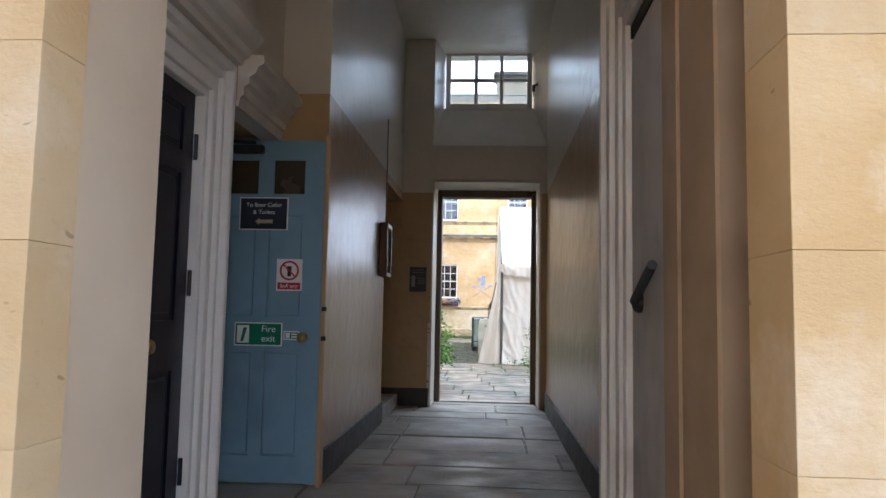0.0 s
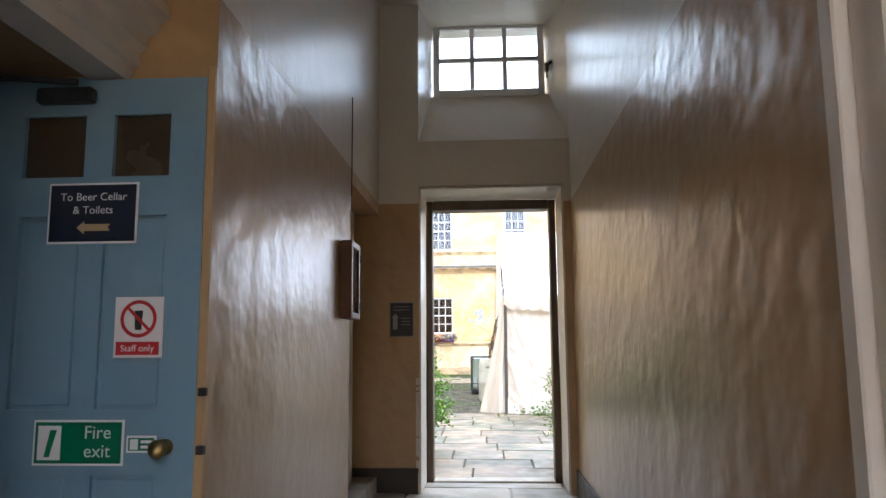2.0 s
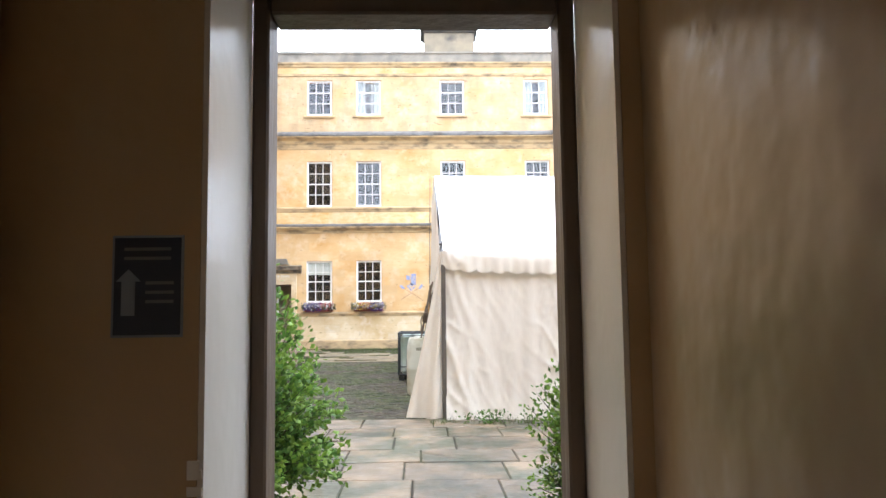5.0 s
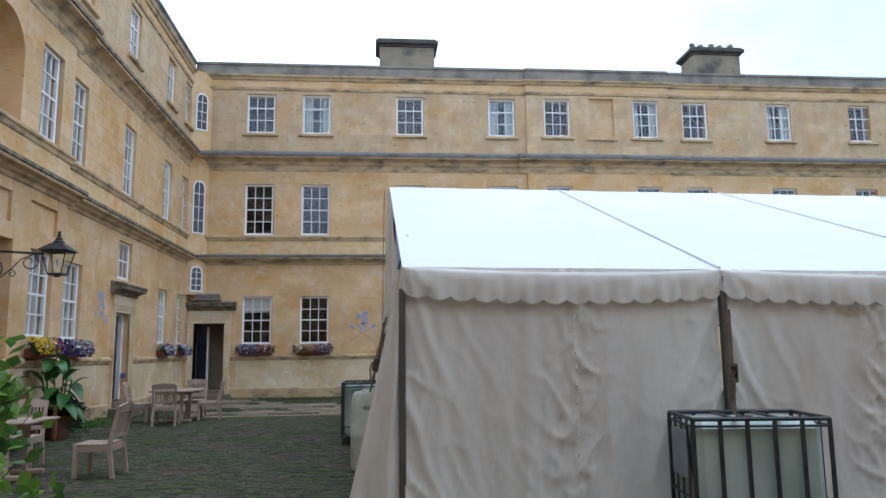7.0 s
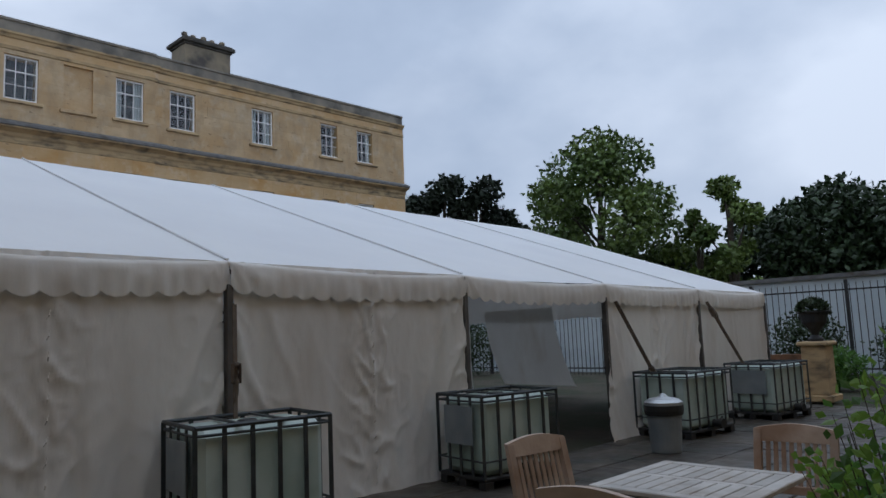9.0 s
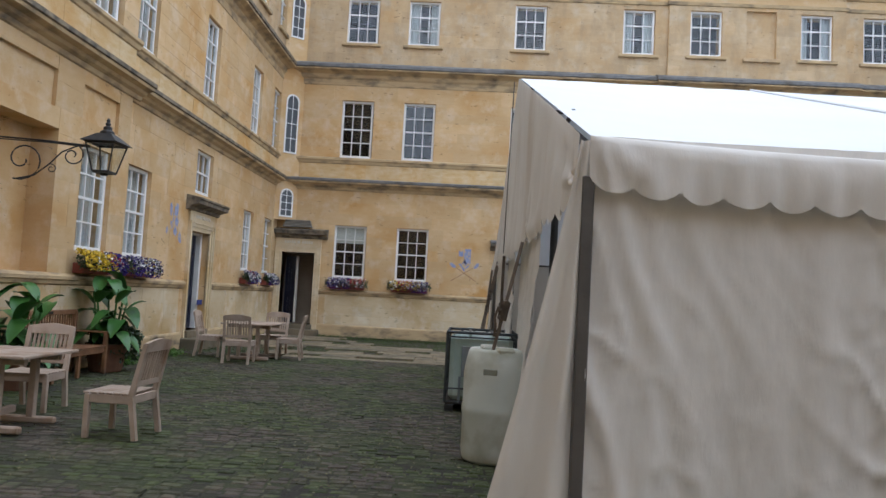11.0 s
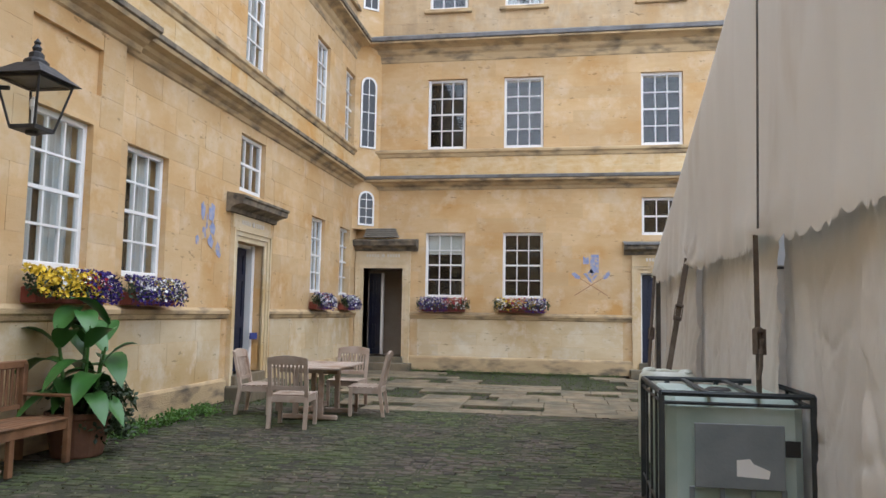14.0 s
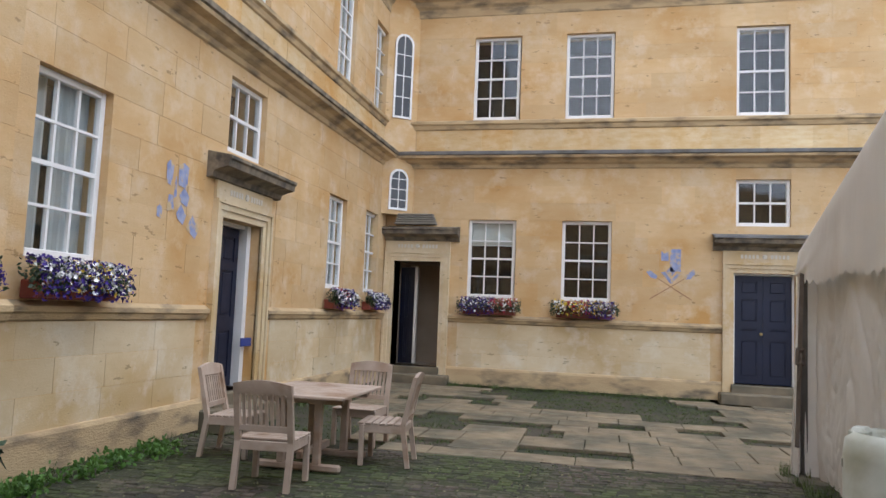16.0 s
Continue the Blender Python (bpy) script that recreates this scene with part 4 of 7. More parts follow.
# ---- liquid tanks used as ballast ----
def ibc(m, w=1.25, d=0.95, h=0.99, label="milky plastic tank in a steel cage on a black pallet", plate=0):
    th = thing("water_tank", m, label, "tank", "caged ballast tanks")
    g = Geo().cbox(0.04, w - 0.04, 0.04, d - 0.04, 0.14, h - 0.025, 0.06)
    part("bottle", g, M_IBC, th, "milky translucent plastic bottle")
    part("filler_cap", Geo().lathe([(0.09, h - 0.06), (0.09, h - 0.02), (0.07, h - 0.005)], Matrix.Translation((w / 2, d / 2, 0))), M_BLACKP, th)
    p = Geo().cbox(0, w, 0, d, 0.09, 0.135, 0.01)
    for x in (0, w / 2 - 0.06, w - 0.12):
        for y in (0, d / 2 - 0.06, d - 0.12):
            p.cbox(x, x + 0.12, y, y + 0.12, 0.012, 0.092, 0.008)
        p.cbox(x, x + 0.12, 0, d, 0, 0.014, 0.004)
    part("pallet", p, M_BLACKP, th, "black plastic pallet")
    part("top_rim", Geo().tube([(0, 0, h), (w, 0, h), (w, d, h), (0, d, h), (0, 0, h)], 0.02).tube([(0, 0, h - 0.06), (w, 0, h - 0.06), (w, d, h - 0.06), (0, d, h - 0.06), (0, 0, h - 0.06)], 0.012), M_CAGE, th)
    for x in (w * 0.33, w * 0.66):
        part("top_bar", Geo().cbox(x - 0.02, x + 0.02, 0, d, h - 0.01, h + 0.008, 0.004), M_CAGE, th)
    n = 5
    for i in range(n + 1):
        x = w * i / n
        for y in (0, d):
            if plate == 1 and y == 0 and 0 < i < n:
                part("upright", Geo().cbox(x - 0.016, x + 0.016, -0.008, 0.008, 0.12, 0.46, 0.003), M_CAGE_L, th)
                continue
            part("upright", Geo().cbox(x - 0.019, x + 0.019, y - 0.008, y + 0.008, 0.12, h, 0.003), M_CAGE, th)
    for i in range(1, 4):
        y = d * i / 4
        for x in (0, w):
            part("upright", Geo().cbox(x - 0.008, x + 0.008, y - 0.019, y + 0.019, 0.12, h, 0.003), M_CAGE, th)
    for z in (0.30,):
        part("hoop", Geo().tube([(0, 0, z), (w, 0, z), (w, d, z), (0, d, z), (0, 0, z)], 0.011), M_CAGE, th)
    if plate == 1:
        part("label_plate", Geo().cbox(0.2, w - 0.18, -0.026, -0.014, 0.46, 0.86, 0.003), M_CAGE_L, th, "grey metal label plate")
        part("sticker", Geo().add([(0.45, -0.03, 0.54), (0.64, -0.03, 0.53), (0.65, -0.03, 0.58), (0.55, -0.03, 0.62), (0.53, -0.03, 0.65), (0.45, -0.03, 0.64)], [(0, 1, 2, 3, 4, 5)]), M_WHITE, th, "torn white sticker")
        part("warning_mark", Geo().cbox(0.74, 0.83, -0.032, -0.027, 0.67, 0.77, 0.001), M_BLACKP, th, "black square mark")
    if plate == 2:
        part("label_plate", Geo().cbox(-0.026, -0.014, 0.15, d - 0.15, 0.46, 0.88, 0.003), M_CAGE_L, th, "grey metal label plate")
    part("tap", Geo().rod((w * 0.52, -0.0, 0.2), (w * 0.52, -0.13, 0.2), 0.06, n=12).rod((w * 0.52, -0.10, 0.2), (w * 0.52, -0.16, 0.2), 0.075, n=12).rod((w * 0.52, -0.07, 0.2), (w * 0.52 + 0.1, -0.09, 0.29), 0.014), M_BLACKP, th, "black outlet tap")
    return th


ibc(pose(-0.6, 23.1, 0), 0.92, 1.1, 1.04, "milky plastic tank with a grey label plate in a cage", 1)
ibc(pose(2.72, 16.36, fall(3), 0, 0, -8), 1.16, 0.78, plate=2)
ibc(pose(5.92, 16.28, fall(6.5), 0, 0, -9), 1.12, 0.8, plate=2)
ibc(pose(10.4, 16.15, fall(11), 0, 0, -6))
ibc(pose(13.3, 15.95, fall(14), 0, 0, -8), 1.2, 0.95, 0.99, plate=2)

M_DRUM = mat("stained_white_drum", (0.50, 0.53, 0.47), (0.60, 0.62, 0.56), 2.0, 0.4, 0.12, 12, c3=(0.36, 0.36, 0.27), s3=2.2, amount3=(0.48, 0.66))


# drum colour darkened to stand for the shade inside the hand grips
M_DRUM_GRIP = mat("shaded_drum_plastic", (0.24, 0.25, 0.2), (0.3, 0.31, 0.26), 3, 0.5, 0.1, 14)


def drum(m, h=1.0, r=0.3):
    th = thing("plastic_drum", m, "white plastic drum with moulded grips, green with algae", "drum", "plastic drums")
    part("body", Geo().lathe([(r * 0.9, 0), (r * 0.97, 0.03), (r, 0.1), (r, 0.42), (r * 1.03, 0.45), (r * 1.03, 0.5), (r, 0.53), (r, 0.8), (r * 0.96, 0.9), (r * 0.88, h - 0.03), (r * 0.80, h), (r * 0.62, h - 0.02), (r * 0.6, h - 0.05), (0.02, h - 0.06)], n=28), M_DRUM, th, "", True)
    for a in (238, 330, 100):
        q = pose(0, 0, 0, 0, 0, a)
        part("hand_grip", Geo().cbox(r * 0.93, r * 1.004, -0.065, 0.065, h - 0.23, h - 0.17, 0.008, q), M_DRUM_GRIP, th, "darkened patch in place of a shaded grip hollow")
    for s in (-1, 1):
        part("rim_lug", Geo().cbox(-0.09, 0.09, min(s * r * 0.5, s * r * 0.86), max(s * r * 0.5, s * r * 0.86), h - 0.06, h + 0.02, 0.025), M_DRUM, th, "raised rim lug")
    part("bung", Geo().lathe([(0.045, h - 0.07), (0.045, h - 0.03), (0.03, h - 0.025)], Matrix.Translation((0.08, 0.05, 0)), 10), M_DRUM, th)


drum(pose(-0.06, 20.35, 0, 0, 0, 20), 1.04, 0.30)
drum(pose(-0.12, 26.4, 0, 0, 0, 60), 0.95, 0.30)

# galvanised dustbin
dbin = thing("dustbin", pose(9.25, 15.95, fall(9.2)), "grey galvanised dustbin with a ribbed silver lid", "dustbin")
part("body", Geo().lathe([(0.19, 0), (0.2, 0.02), (0.235, 0.6), (0.245, 0.62), (0.245, 0.64), (0.22, 0.63)], n=24), M_CAGE_L, dbin)
lid = Geo().lathe([(0.255, 0.63), (0.255, 0.67), (0.2, 0.71), (0.06, 0.74), (0.03, 0.78), (0.0, 0.785)], n=24)
part("lid", lid, mat("bright_galvanised", (0.4, 0.42, 0.44), (0.52, 0.54, 0.56), 6, 0.35, 0.1, 30, metallic=0.7), dbin, "domed silver lid")
part("black_liner", Geo().lathe([(0.25, 0.5), (0.262, 0.56), (0.26, 0.63), (0.24, 0.64)], n=24), M_BLACKP, dbin, "black bin liner over the rim")


# ---- teak furniture ----
def chair(m, group):
    """A slatted garden chair, facing local +y, back at y = -0.24."""
    th = thing("garden_chair", m, "weathered grey-brown teak garden chair with a slatted back", "chair", group)
    w = 0.26
    for x in (-w + 0.02, w - 0.02):
        part("front_leg", Geo().cbox(x - 0.025, x + 0.025, 0.18, 0.23, 0, 0.41, 0.005), M_TEAK, th)
        part("back_leg", Geo().add([(x - 0.025, -0.30, 0), (x + 0.025, -0.30, 0), (x + 0.025, -0.255, 0), (x - 0.025, -0.255, 0),
                                    (x - 0.025, -0.24, 0.4), (x + 0.025, -0.24, 0.4), (x + 0.025, -0.19, 0.4), (x - 0.025, -0.19, 0.4),
                                    (x - 0.025, -0.34, 0.9), (x + 0.025, -0.34, 0.9), (x + 0.025, -0.305, 0.9), (x - 0.025, -0.305, 0.9)],
                                   [(3, 2, 1, 0), (0, 1, 5, 4), (1, 2, 6, 5), (2, 3, 7, 6), (3, 0, 4, 7), (4, 5, 9, 8), (5, 6, 10, 9), (6, 7, 11, 10), (7, 4, 8, 11), (8, 9, 10, 11)]), M_TEAK, th)
        part("side_rail", Geo().cbox(x - 0.014, x + 0.014, -0.2, 0.2, 0.33, 0.41, 0.004), M_TEAK, th)
    part("front_rail", Geo().cbox(-w + 0.04, w - 0.04, 0.19, 0.22, 0.33, 0.41, 0.004), M_TEAK, th)
    part("back_rail", Geo().cbox(-w + 0.04, w - 0.04, -0.235, -0.205, 0.33, 0.41, 0.004), M_TEAK, th)
    for i in range(6):
        y = -0.19 + 0.075 * i
        part("seat_slat", Geo().cbox(-w, w, y, y + 0.062, 0.412, 0.432, 0.005), M_TEAK, th)

    def back(z):
        return -0.215 - 0.115 * max(0.0, (z - 0.4) / 0.5)

    top = Geo()
    nseg = 10
    v, f = [], []
    for i in range(nseg + 1):
        u = i / nseg
        x = -w + 2 * w * u
        zt = 0.905 + 0.035 * math.sin(math.pi * u)
        v += [(x, back(0.82) - 0.018, 0.82), (x, back(0.82) + 0.018, 0.82), (x, back(zt) + 0.018, zt), (x, back(zt) - 0.018, zt)]
    for i in range(nseg):
        k = 4 * i
        f += [(k + a, k + (a + 1) % 4, k + 4 + (a + 1) % 4, k + 4 + a) for a in range(4)]
    f += [(0, 1, 2, 3), (4 * nseg + 3, 4 * nseg + 2, 4 * nseg + 1, 4 * nseg)]
    part("top_rail", top.add(v, f), M_TEAK, th, "gently arched top rail")
    part("lower_back_rail", Geo().cbox(-w + 0.04, w - 0.04, back(0.52) - 0.013, back(0.52) + 0.013, 0.49, 0.545, 0.004), M_TEAK, th)
    for i in range(8):
        x = -w + 0.085 + (2 * w - 0.17) * i / 7
        a, b = 0.54, 0.83
        part("back_slat", Geo().add([(x - 0.014, back(a) - 0.007, a), (x + 0.014, back(a) - 0.007, a), (x + 0.014, back(a) + 0.007, a), (x - 0.014, back(a) + 0.007, a),
                                     (x - 0.014, back(b) - 0.007, b), (x + 0.014, back(b) - 0.007, b), (x + 0.014, back(b) + 0.007, b), (x - 0.014, back(b) + 0.007, b)],
                                    [(3, 2, 1, 0), (0, 1, 5, 4), (1, 2, 6, 5), (2, 3, 7, 6), (3, 0, 4, 7), (4, 5, 6, 7)]), M_TEAK, th)
    return th


G1, G2, G3 = "chairs round the far teak table", "chairs round the near teak table", "chairs round the pale teak table"
c0 = chair(pose(-4.75, 27.45, 0.01, 0, 0, 4), G1)
for x, y, a, g in ((-5.68, 28.5, -84, G1), (-4.1, 28.75, 96, G1), (-4.68, 29.62, 178, G1), (-3.66, 20.4, 88, G2), (-5.15, 21.4, 184, G2),
                   (3.1, 12.9, -88, G3), (3.95, 13.78, 172, G3), (4.95, 12.85, 95, G3), (3.95, 12.15, 6, G3)):
    c = copy_thing(c0, pose(x, y, 0.01 + fall(x), 0, 0, a))
    c["group"] = g


def teak_table(m, w, d, label, wood=M_TEAK):
    th = thing("garden_table", m, label, "table")
    for x0, x1, y0, y1 in ((-w / 2, w / 2, -d / 2, -d / 2 + 0.08), (-w / 2, w / 2, d / 2 - 0.08, d / 2), (-w / 2, -w / 2 + 0.08, -d / 2 + 0.082, d / 2 - 0.082), (w / 2 - 0.08, w / 2, -d / 2 + 0.082, d / 2 - 0.082)):
        part("edge_board", Geo().cbox(x0, x1, y0, y1, 0.71, 0.74, 0.006), wood, th)
    n = int((d - 0.17) / 0.075)
    step = (d - 0.164) / n
    for i in range(n):
        y = -d / 2 + 0.082 + step * i
        for a, b in ((-w / 2 + 0.083, -0.03), (0.03, w / 2 - 0.083)):
            part("top_slat", Geo().cbox(a, b, y + 0.004, y + step - 0.004, 0.712, 0.738, 0.004), wood, th)
    part("centre_board", Geo().cbox(-0.028, 0.028, -d / 2 + 0.083, d / 2 - 0.083, 0.71, 0.737, 0.004), wood, th)
    for s in (-1, 1):
        y = s * d * 0.3
        part("leg_post", Geo().cbox(-0.22, -0.15, y - 0.035, y + 0.035, 0.06, 0.7, 0.006).cbox(0.15, 0.22, y - 0.035, y + 0.035, 0.06, 0.7, 0.006), wood, th)
        part("foot", Geo().cbox(-w * 0.42, w * 0.42, y - 0.035, y + 0.035, 0, 0.07, 0.015), wood, th)
        part("bearer", Geo().cbox(-w * 0.42, w * 0.42, y - 0.03, y + 0.03, 0.64, 0.71, 0.006), wood, th)
    part("stretcher", Geo().cbox(-0.03, 0.03, -d * 0.3, d * 0.3, 0.1, 0.17, 0.005), wood, th)


teak_table(pose(-4.77, 28.45, 0.01), 1.02, 1.25, "brown teak pedestal table on the mossy setts")
teak_table(pose(-4.9, 20.4, 0.01), 1.05, 0.95, "weathered teak table by the wall")
teak_table(pose(4.12, 13.03, 0.01 + fall(4)), 0.92, 0.9, "bleached grey slatted teak table", M_TEAK_PALE)

# bench against the pavilion
bench = thing("garden_bench", pose(-6.5, 24.0, 0.01, 0, 0, -90), "reddish-brown hardwood bench with a slatted back", "bench")
BW = 0.75
for x in (-BW + 0.03, BW - 0.03):
    part("back_leg", Geo().cbox(x - 0.03, x + 0.03, -0.08, -0.02, 0, 0.95, 0.006), M_TEAK_RED, bench)
    part("front_leg", Geo().cbox(x - 0.03, x + 0.03, 0.44, 0.5, 0, 0.63, 0.006), M_TEAK_RED, bench)
    part("armrest", Geo().cbox(x - 0.035, x + 0.035, -0.02, 0.54, 0.63, 0.66, 0.01), M_TEAK_RED, bench)
    part("side_rail", Geo().cbox(x - 0.02, x + 0.02, -0.02, 0.46, 0.34, 0.42, 0.004), M_TEAK_RED, bench)
part("middle_leg", Geo().cbox(-0.03, 0.03, 0.42, 0.47, 0, 0.42, 0.006), M_TEAK_RED, bench)
part("front_rail", Geo().cbox(-BW + 0.06, BW - 0.06, 0.45, 0.48, 0.33, 0.42, 0.004), M_TEAK_RED, bench)
for i in range(6):
    part("seat_slat", Geo().cbox(-BW + 0.02, BW - 0.02, 0.0 + 0.085 * i, 0.07 + 0.085 * i, 0.42, 0.44, 0.005), M_TEAK_RED, bench)
part("top_rail", Geo().cbox(-BW, BW, -0.075, -0.03, 0.90, 0.98, 0.012), M_TEAK_RED, bench)
part("lower_back_rail", Geo().cbox(-BW + 0.06, BW - 0.06, -0.07, -0.04, 0.50, 0.55, 0.004), M_TEAK_RED, bench)
for i in range(20):
    x = -BW + 0.11 + (2 * BW - 0.22) * i / 19
    part("back_slat", Geo().cbox(x - 0.017, x + 0.017, -0.062, -0.046, 0.55, 0.90, 0.003), M_TEAK_RED, bench)
part("plaque", Geo().cbox(-0.06, 0.06, -0.03, -0.026, 0.92, 0.96, 0.001), M_BLACKP, bench, "small dark plaque")


# ---- court doors ----
def text_geo(body, size, m, material, name, parent, align="CENTER"):
    """Lettering as a thin mesh; local x across, z up, facing -y."""
    cu = bpy.data.curves.new(name, "FONT")
    cu.body, cu.size, cu.align_x, cu.align_y, cu.extrude = body, size, align, "CENTER", 0.0004
    tmp = bpy.data.objects.new(name, cu)
    scene.collection.objects.link(tmp)
    me = bpy.data.meshes.new_from_object(tmp.evaluated_get(bpy.context.evaluated_depsgraph_get()))
    bpy.data.objects.remove(tmp)
    me.materials.clear()
    me.materials.append(material)
    me.transform(m @ pose(0, 0, 0, 90, 0, 0))
    ob = new(name, me)
    ob.parent = parent
    return ob


def panel_leaf(th, x0, x1, z0, z1, y, thick, rows, material, name="leaf", cols=1, margin=0.11):
    """A door leaf with sunk, bevelled panels: stiles and rails round thinner fields. rows: (z0, z1) of each panel row."""
    g = Geo()
    cw = (x1 - x0 - margin * (cols + 1)) / cols
    xs = [(x0 + margin + i * (cw + margin), x0 + margin + i * (cw + margin) + cw) for i in range(cols)]
    wall_geo(g, x0, x1, z0, z1, thick, [(a, b, c, d) for a, b in xs for c, d in rows], None, y)
    leaf = part(name, g, material, th)
    for a, b in xs:
        for c, d in rows:
            part("panel", Geo().box(a, b, y + 0.018, y + thick - 0.01, c, d).cbox(a + 0.03, b - 0.03, y + 0.006, y + 0.02, c + 0.03, d - 0.03, 0.012), material, leaf)
    return leaf


def door_case(m, w, z0, z1, lead, name, label):
    """Stone architrave, frieze and moulded hood round a doorway that starts at local x = 0."""
    th = thing(name, m, label, "doorcase", "", "structure")
    g = Geo()
    for s in (0, 1):
        for k, (a, b, o) in enumerate(((0.0, 0.09, 0.035), (0.09, 0.17, 0.06), (0.17, 0.22, 0.085))):
            x0, x1 = (-b, -a) if s == 0 else (w + a, w + b)
            g.box(x0, x1, -o, 0.02, 0, z1 + a)
    for k, (a, b, o) in enumerate(((0.0, 0.09, 0.035), (0.09, 0.17, 0.06), (0.17, 0.22, 0.085))):
        g.box(-b, w + b, -o, 0.02, z1 + a + 0.001, z1 + b)
    part("architrave", g, M_STONE_PALE, th, "stepped stone architrave")
    part("frieze", Geo().cbox(-0.22, w + 0.22, -0.05, 0.02, z1 + 0.22, z1 + 0.46, 0.004), M_STONE_PALE, th, "stone frieze with worn lettering")
    for i in range(5):
        for s in (-1, 1):
            x = w / 2 + s * (0.14 + 0.075 * i)
            part("worn_letter", Geo().cbox(x - 0.025, x + 0.025, -0.056, -0.049, z1 + 0.30, z1 + 0.38, 0.003), M_PLASTER_UP, th)
    part("rosette", Geo().lathe([(0.05, 0), (0.05, 0.012), (0.03, 0.02), (0.0, 0.02)], Matrix.Translation((w / 2, -0.049, z1 + 0.34)) @ pose(0, 0, 0, 90), 12), M_PLASTER_UP, th)
    hood = Geo().sweep([(0, z1 + 0.46), (0.08, z1 + 0.47), (0.10, z1 + 0.54), (0.2, z1 + 0.58), (0.3, z1 + 0.60), (0.31, z1 + 0.68), (0.34, z1 + 0.70), (0.34, z1 + 0.74), (0.0, z1 + 0.80)], -0.42, w + 0.42)
    part("hood", hood, M_CORNICE, th, "dark weathered moulded hood")
    if lead:
        part("lead_flashing", Geo().sweep([(0, z1 + 0.803), (0.345, z1 + 0.745), (0.35, z1 + 0.70), (0.36, z1 + 0.70), (0.36, z1 + 0.75), (0, z1 + 0.815)], -0.44, w + 0.44), M_LEAD, th, "grey lead flashing")
    part("step", Geo().cbox(-0.3, w + 0.3, -0.42, 0.0, -0.05, z0 - 0.16, 0.02).cbox(-0.05, w + 0.05, -0.12, 0.5, -0.05, z0, 0.015), M_FLAG_TAN, th, "worn stone doorstep")
    return th


dc = door_case(NM @ Matrix.Translation((N_DOOR[0], 0, 0)), 1.19, 0.34, 2.63, True, "doorcase_north", "stone doorcase with a lead-topped hood")
nd = thing("door_north", NM @ Matrix.Translation((N_DOOR[0], 0, 0)), "closed navy double door with raised panels", "door", "", "structure")
part("door_frame", Geo().box(0, 0.04, 0.1, 0.22, 0.34, 2.63).box(1.15, 1.19, 0.1, 0.22, 0.34, 2.63).box(0.04, 1.15, 0.1, 0.22, 2.59, 2.63), M_WHITE, nd, "white door frame")
for a, b in ((0.045, 0.592), (0.598, 1.145)):
    leaf = panel_leaf(nd, a, b, 0.36, 2.585, 0.13, 0.045, [(0.5, 1.25), (1.42, 1.5), (1.62, 2.1), (2.2, 2.48)], M_NAVY_EXT)
part("knob", Geo().lathe([(0.02, 0), (0.02, 0.03), (0.035, 0.05), (0.03, 0.08), (0, 0.085)], Matrix.Translation((0.55, 0.13, 1.38)) @ pose(0, 0, 0, 90), 10), M_BRASS, nd, "brass knob")
# near-black sheet in place of an unlit lobby
solid("door_back", Geo().box(N_DOOR[0], N_DOOR[1], 37.56, 37.6, 0.0, 2.63), M_UNLIT, "near-black sheet standing for the unlit lobby behind the door", "wall")

door_case(WM @ Matrix.Translation((W_DOOR[0], 0, 0)), 1.16, 0.4, 2.72, False, "doorcase_west", "stone doorcase with a dark weathered hood")
wd = thing("door_west", WM @ Matrix.Translation((W_DOOR[0], 0, 0)), "navy panelled door standing ajar in a white frame", "door", "", "structure")
part("door_frame", Geo().box(0.0, 0.05, 0.2, 0.36, 0.4, 2.72).box(1.05, 1.16, 0.16, 0.4, 0.4, 2.72).box(0.05, 1.05, 0.2, 0.36, 2.66, 2.72), M_WHITE, wd, "white door frame")
panel_leaf(wd, 0.05, 0.98, 0.42, 2.655, 0.25, 0.045, [(0.55, 1.2), (1.4, 2.05), (2.18, 2.52)], M_NAVY_EXT, cols=2)
part("letter_plate", Geo().cbox(0.86, 1.3, 0.05, 0.07, 0.98, 1.1, 0.004), mat("blue_notice", (0.03, 0.05, 0.22), (0.04, 0.06, 0.26), 4, 0.5, 0), wd, "small blue notice board")
# same near-black stand-in for the west lobby's darkness
solid("door_back", Geo().box(-7.5, -7.46, W_DOOR[0], W_DOOR[1], 0, 2.72), M_UNLIT, "near-black sheet standing for the unlit lobby behind the door", "wall")

door_case(NM @ Matrix.Translation((CORNER_DOOR[0], 0, 0)), 1.09, 0.34, 2.71, False, "doorcase_corner", "stone corner doorcase with a sooty hood")
cd = thing("door_corner", NM @ Matrix.Translation((CORNER_DOOR[0], 0, 0)), "open dark door in a stone lobby", "door", "", "structure")
lob = Geo().box(-0.02, 0.0, 0.0, 1.5, 0.0, 2.75).box(1.09, 1.11, 0.0, 1.5, 0.0, 2.75).box(-0.02, 1.11, 1.5, 1.52, 0, 2.75).box(-0.02, 1.11, 0.0, 1.5, 2.71, 2.75).box(-0.02, 1.11, 0.5, 1.5, 0.2, 0.34)
# plaster colour carries part of the lobby's dimness
part("lobby", lob, mat("shade_toned_lobby_plaster", (0.36, 0.29, 0.21), (0.42, 0.34, 0.25), 3, 0.8, 0.1), cd, "plastered lobby, its dimness put into the colour")
panel_leaf(cd, 0.02, 0.36, 0.36, 2.6, 0.55, 0.045, [(0.5, 1.2), (1.4, 2.4)], M_NAVY)
part("door_edge", Geo().cbox(0.37, 0.44, 0.5, 0.62, 0.36, 2.6, 0.004), M_WHITE_OLD, cd, "pale door edge")
sk = Geo()
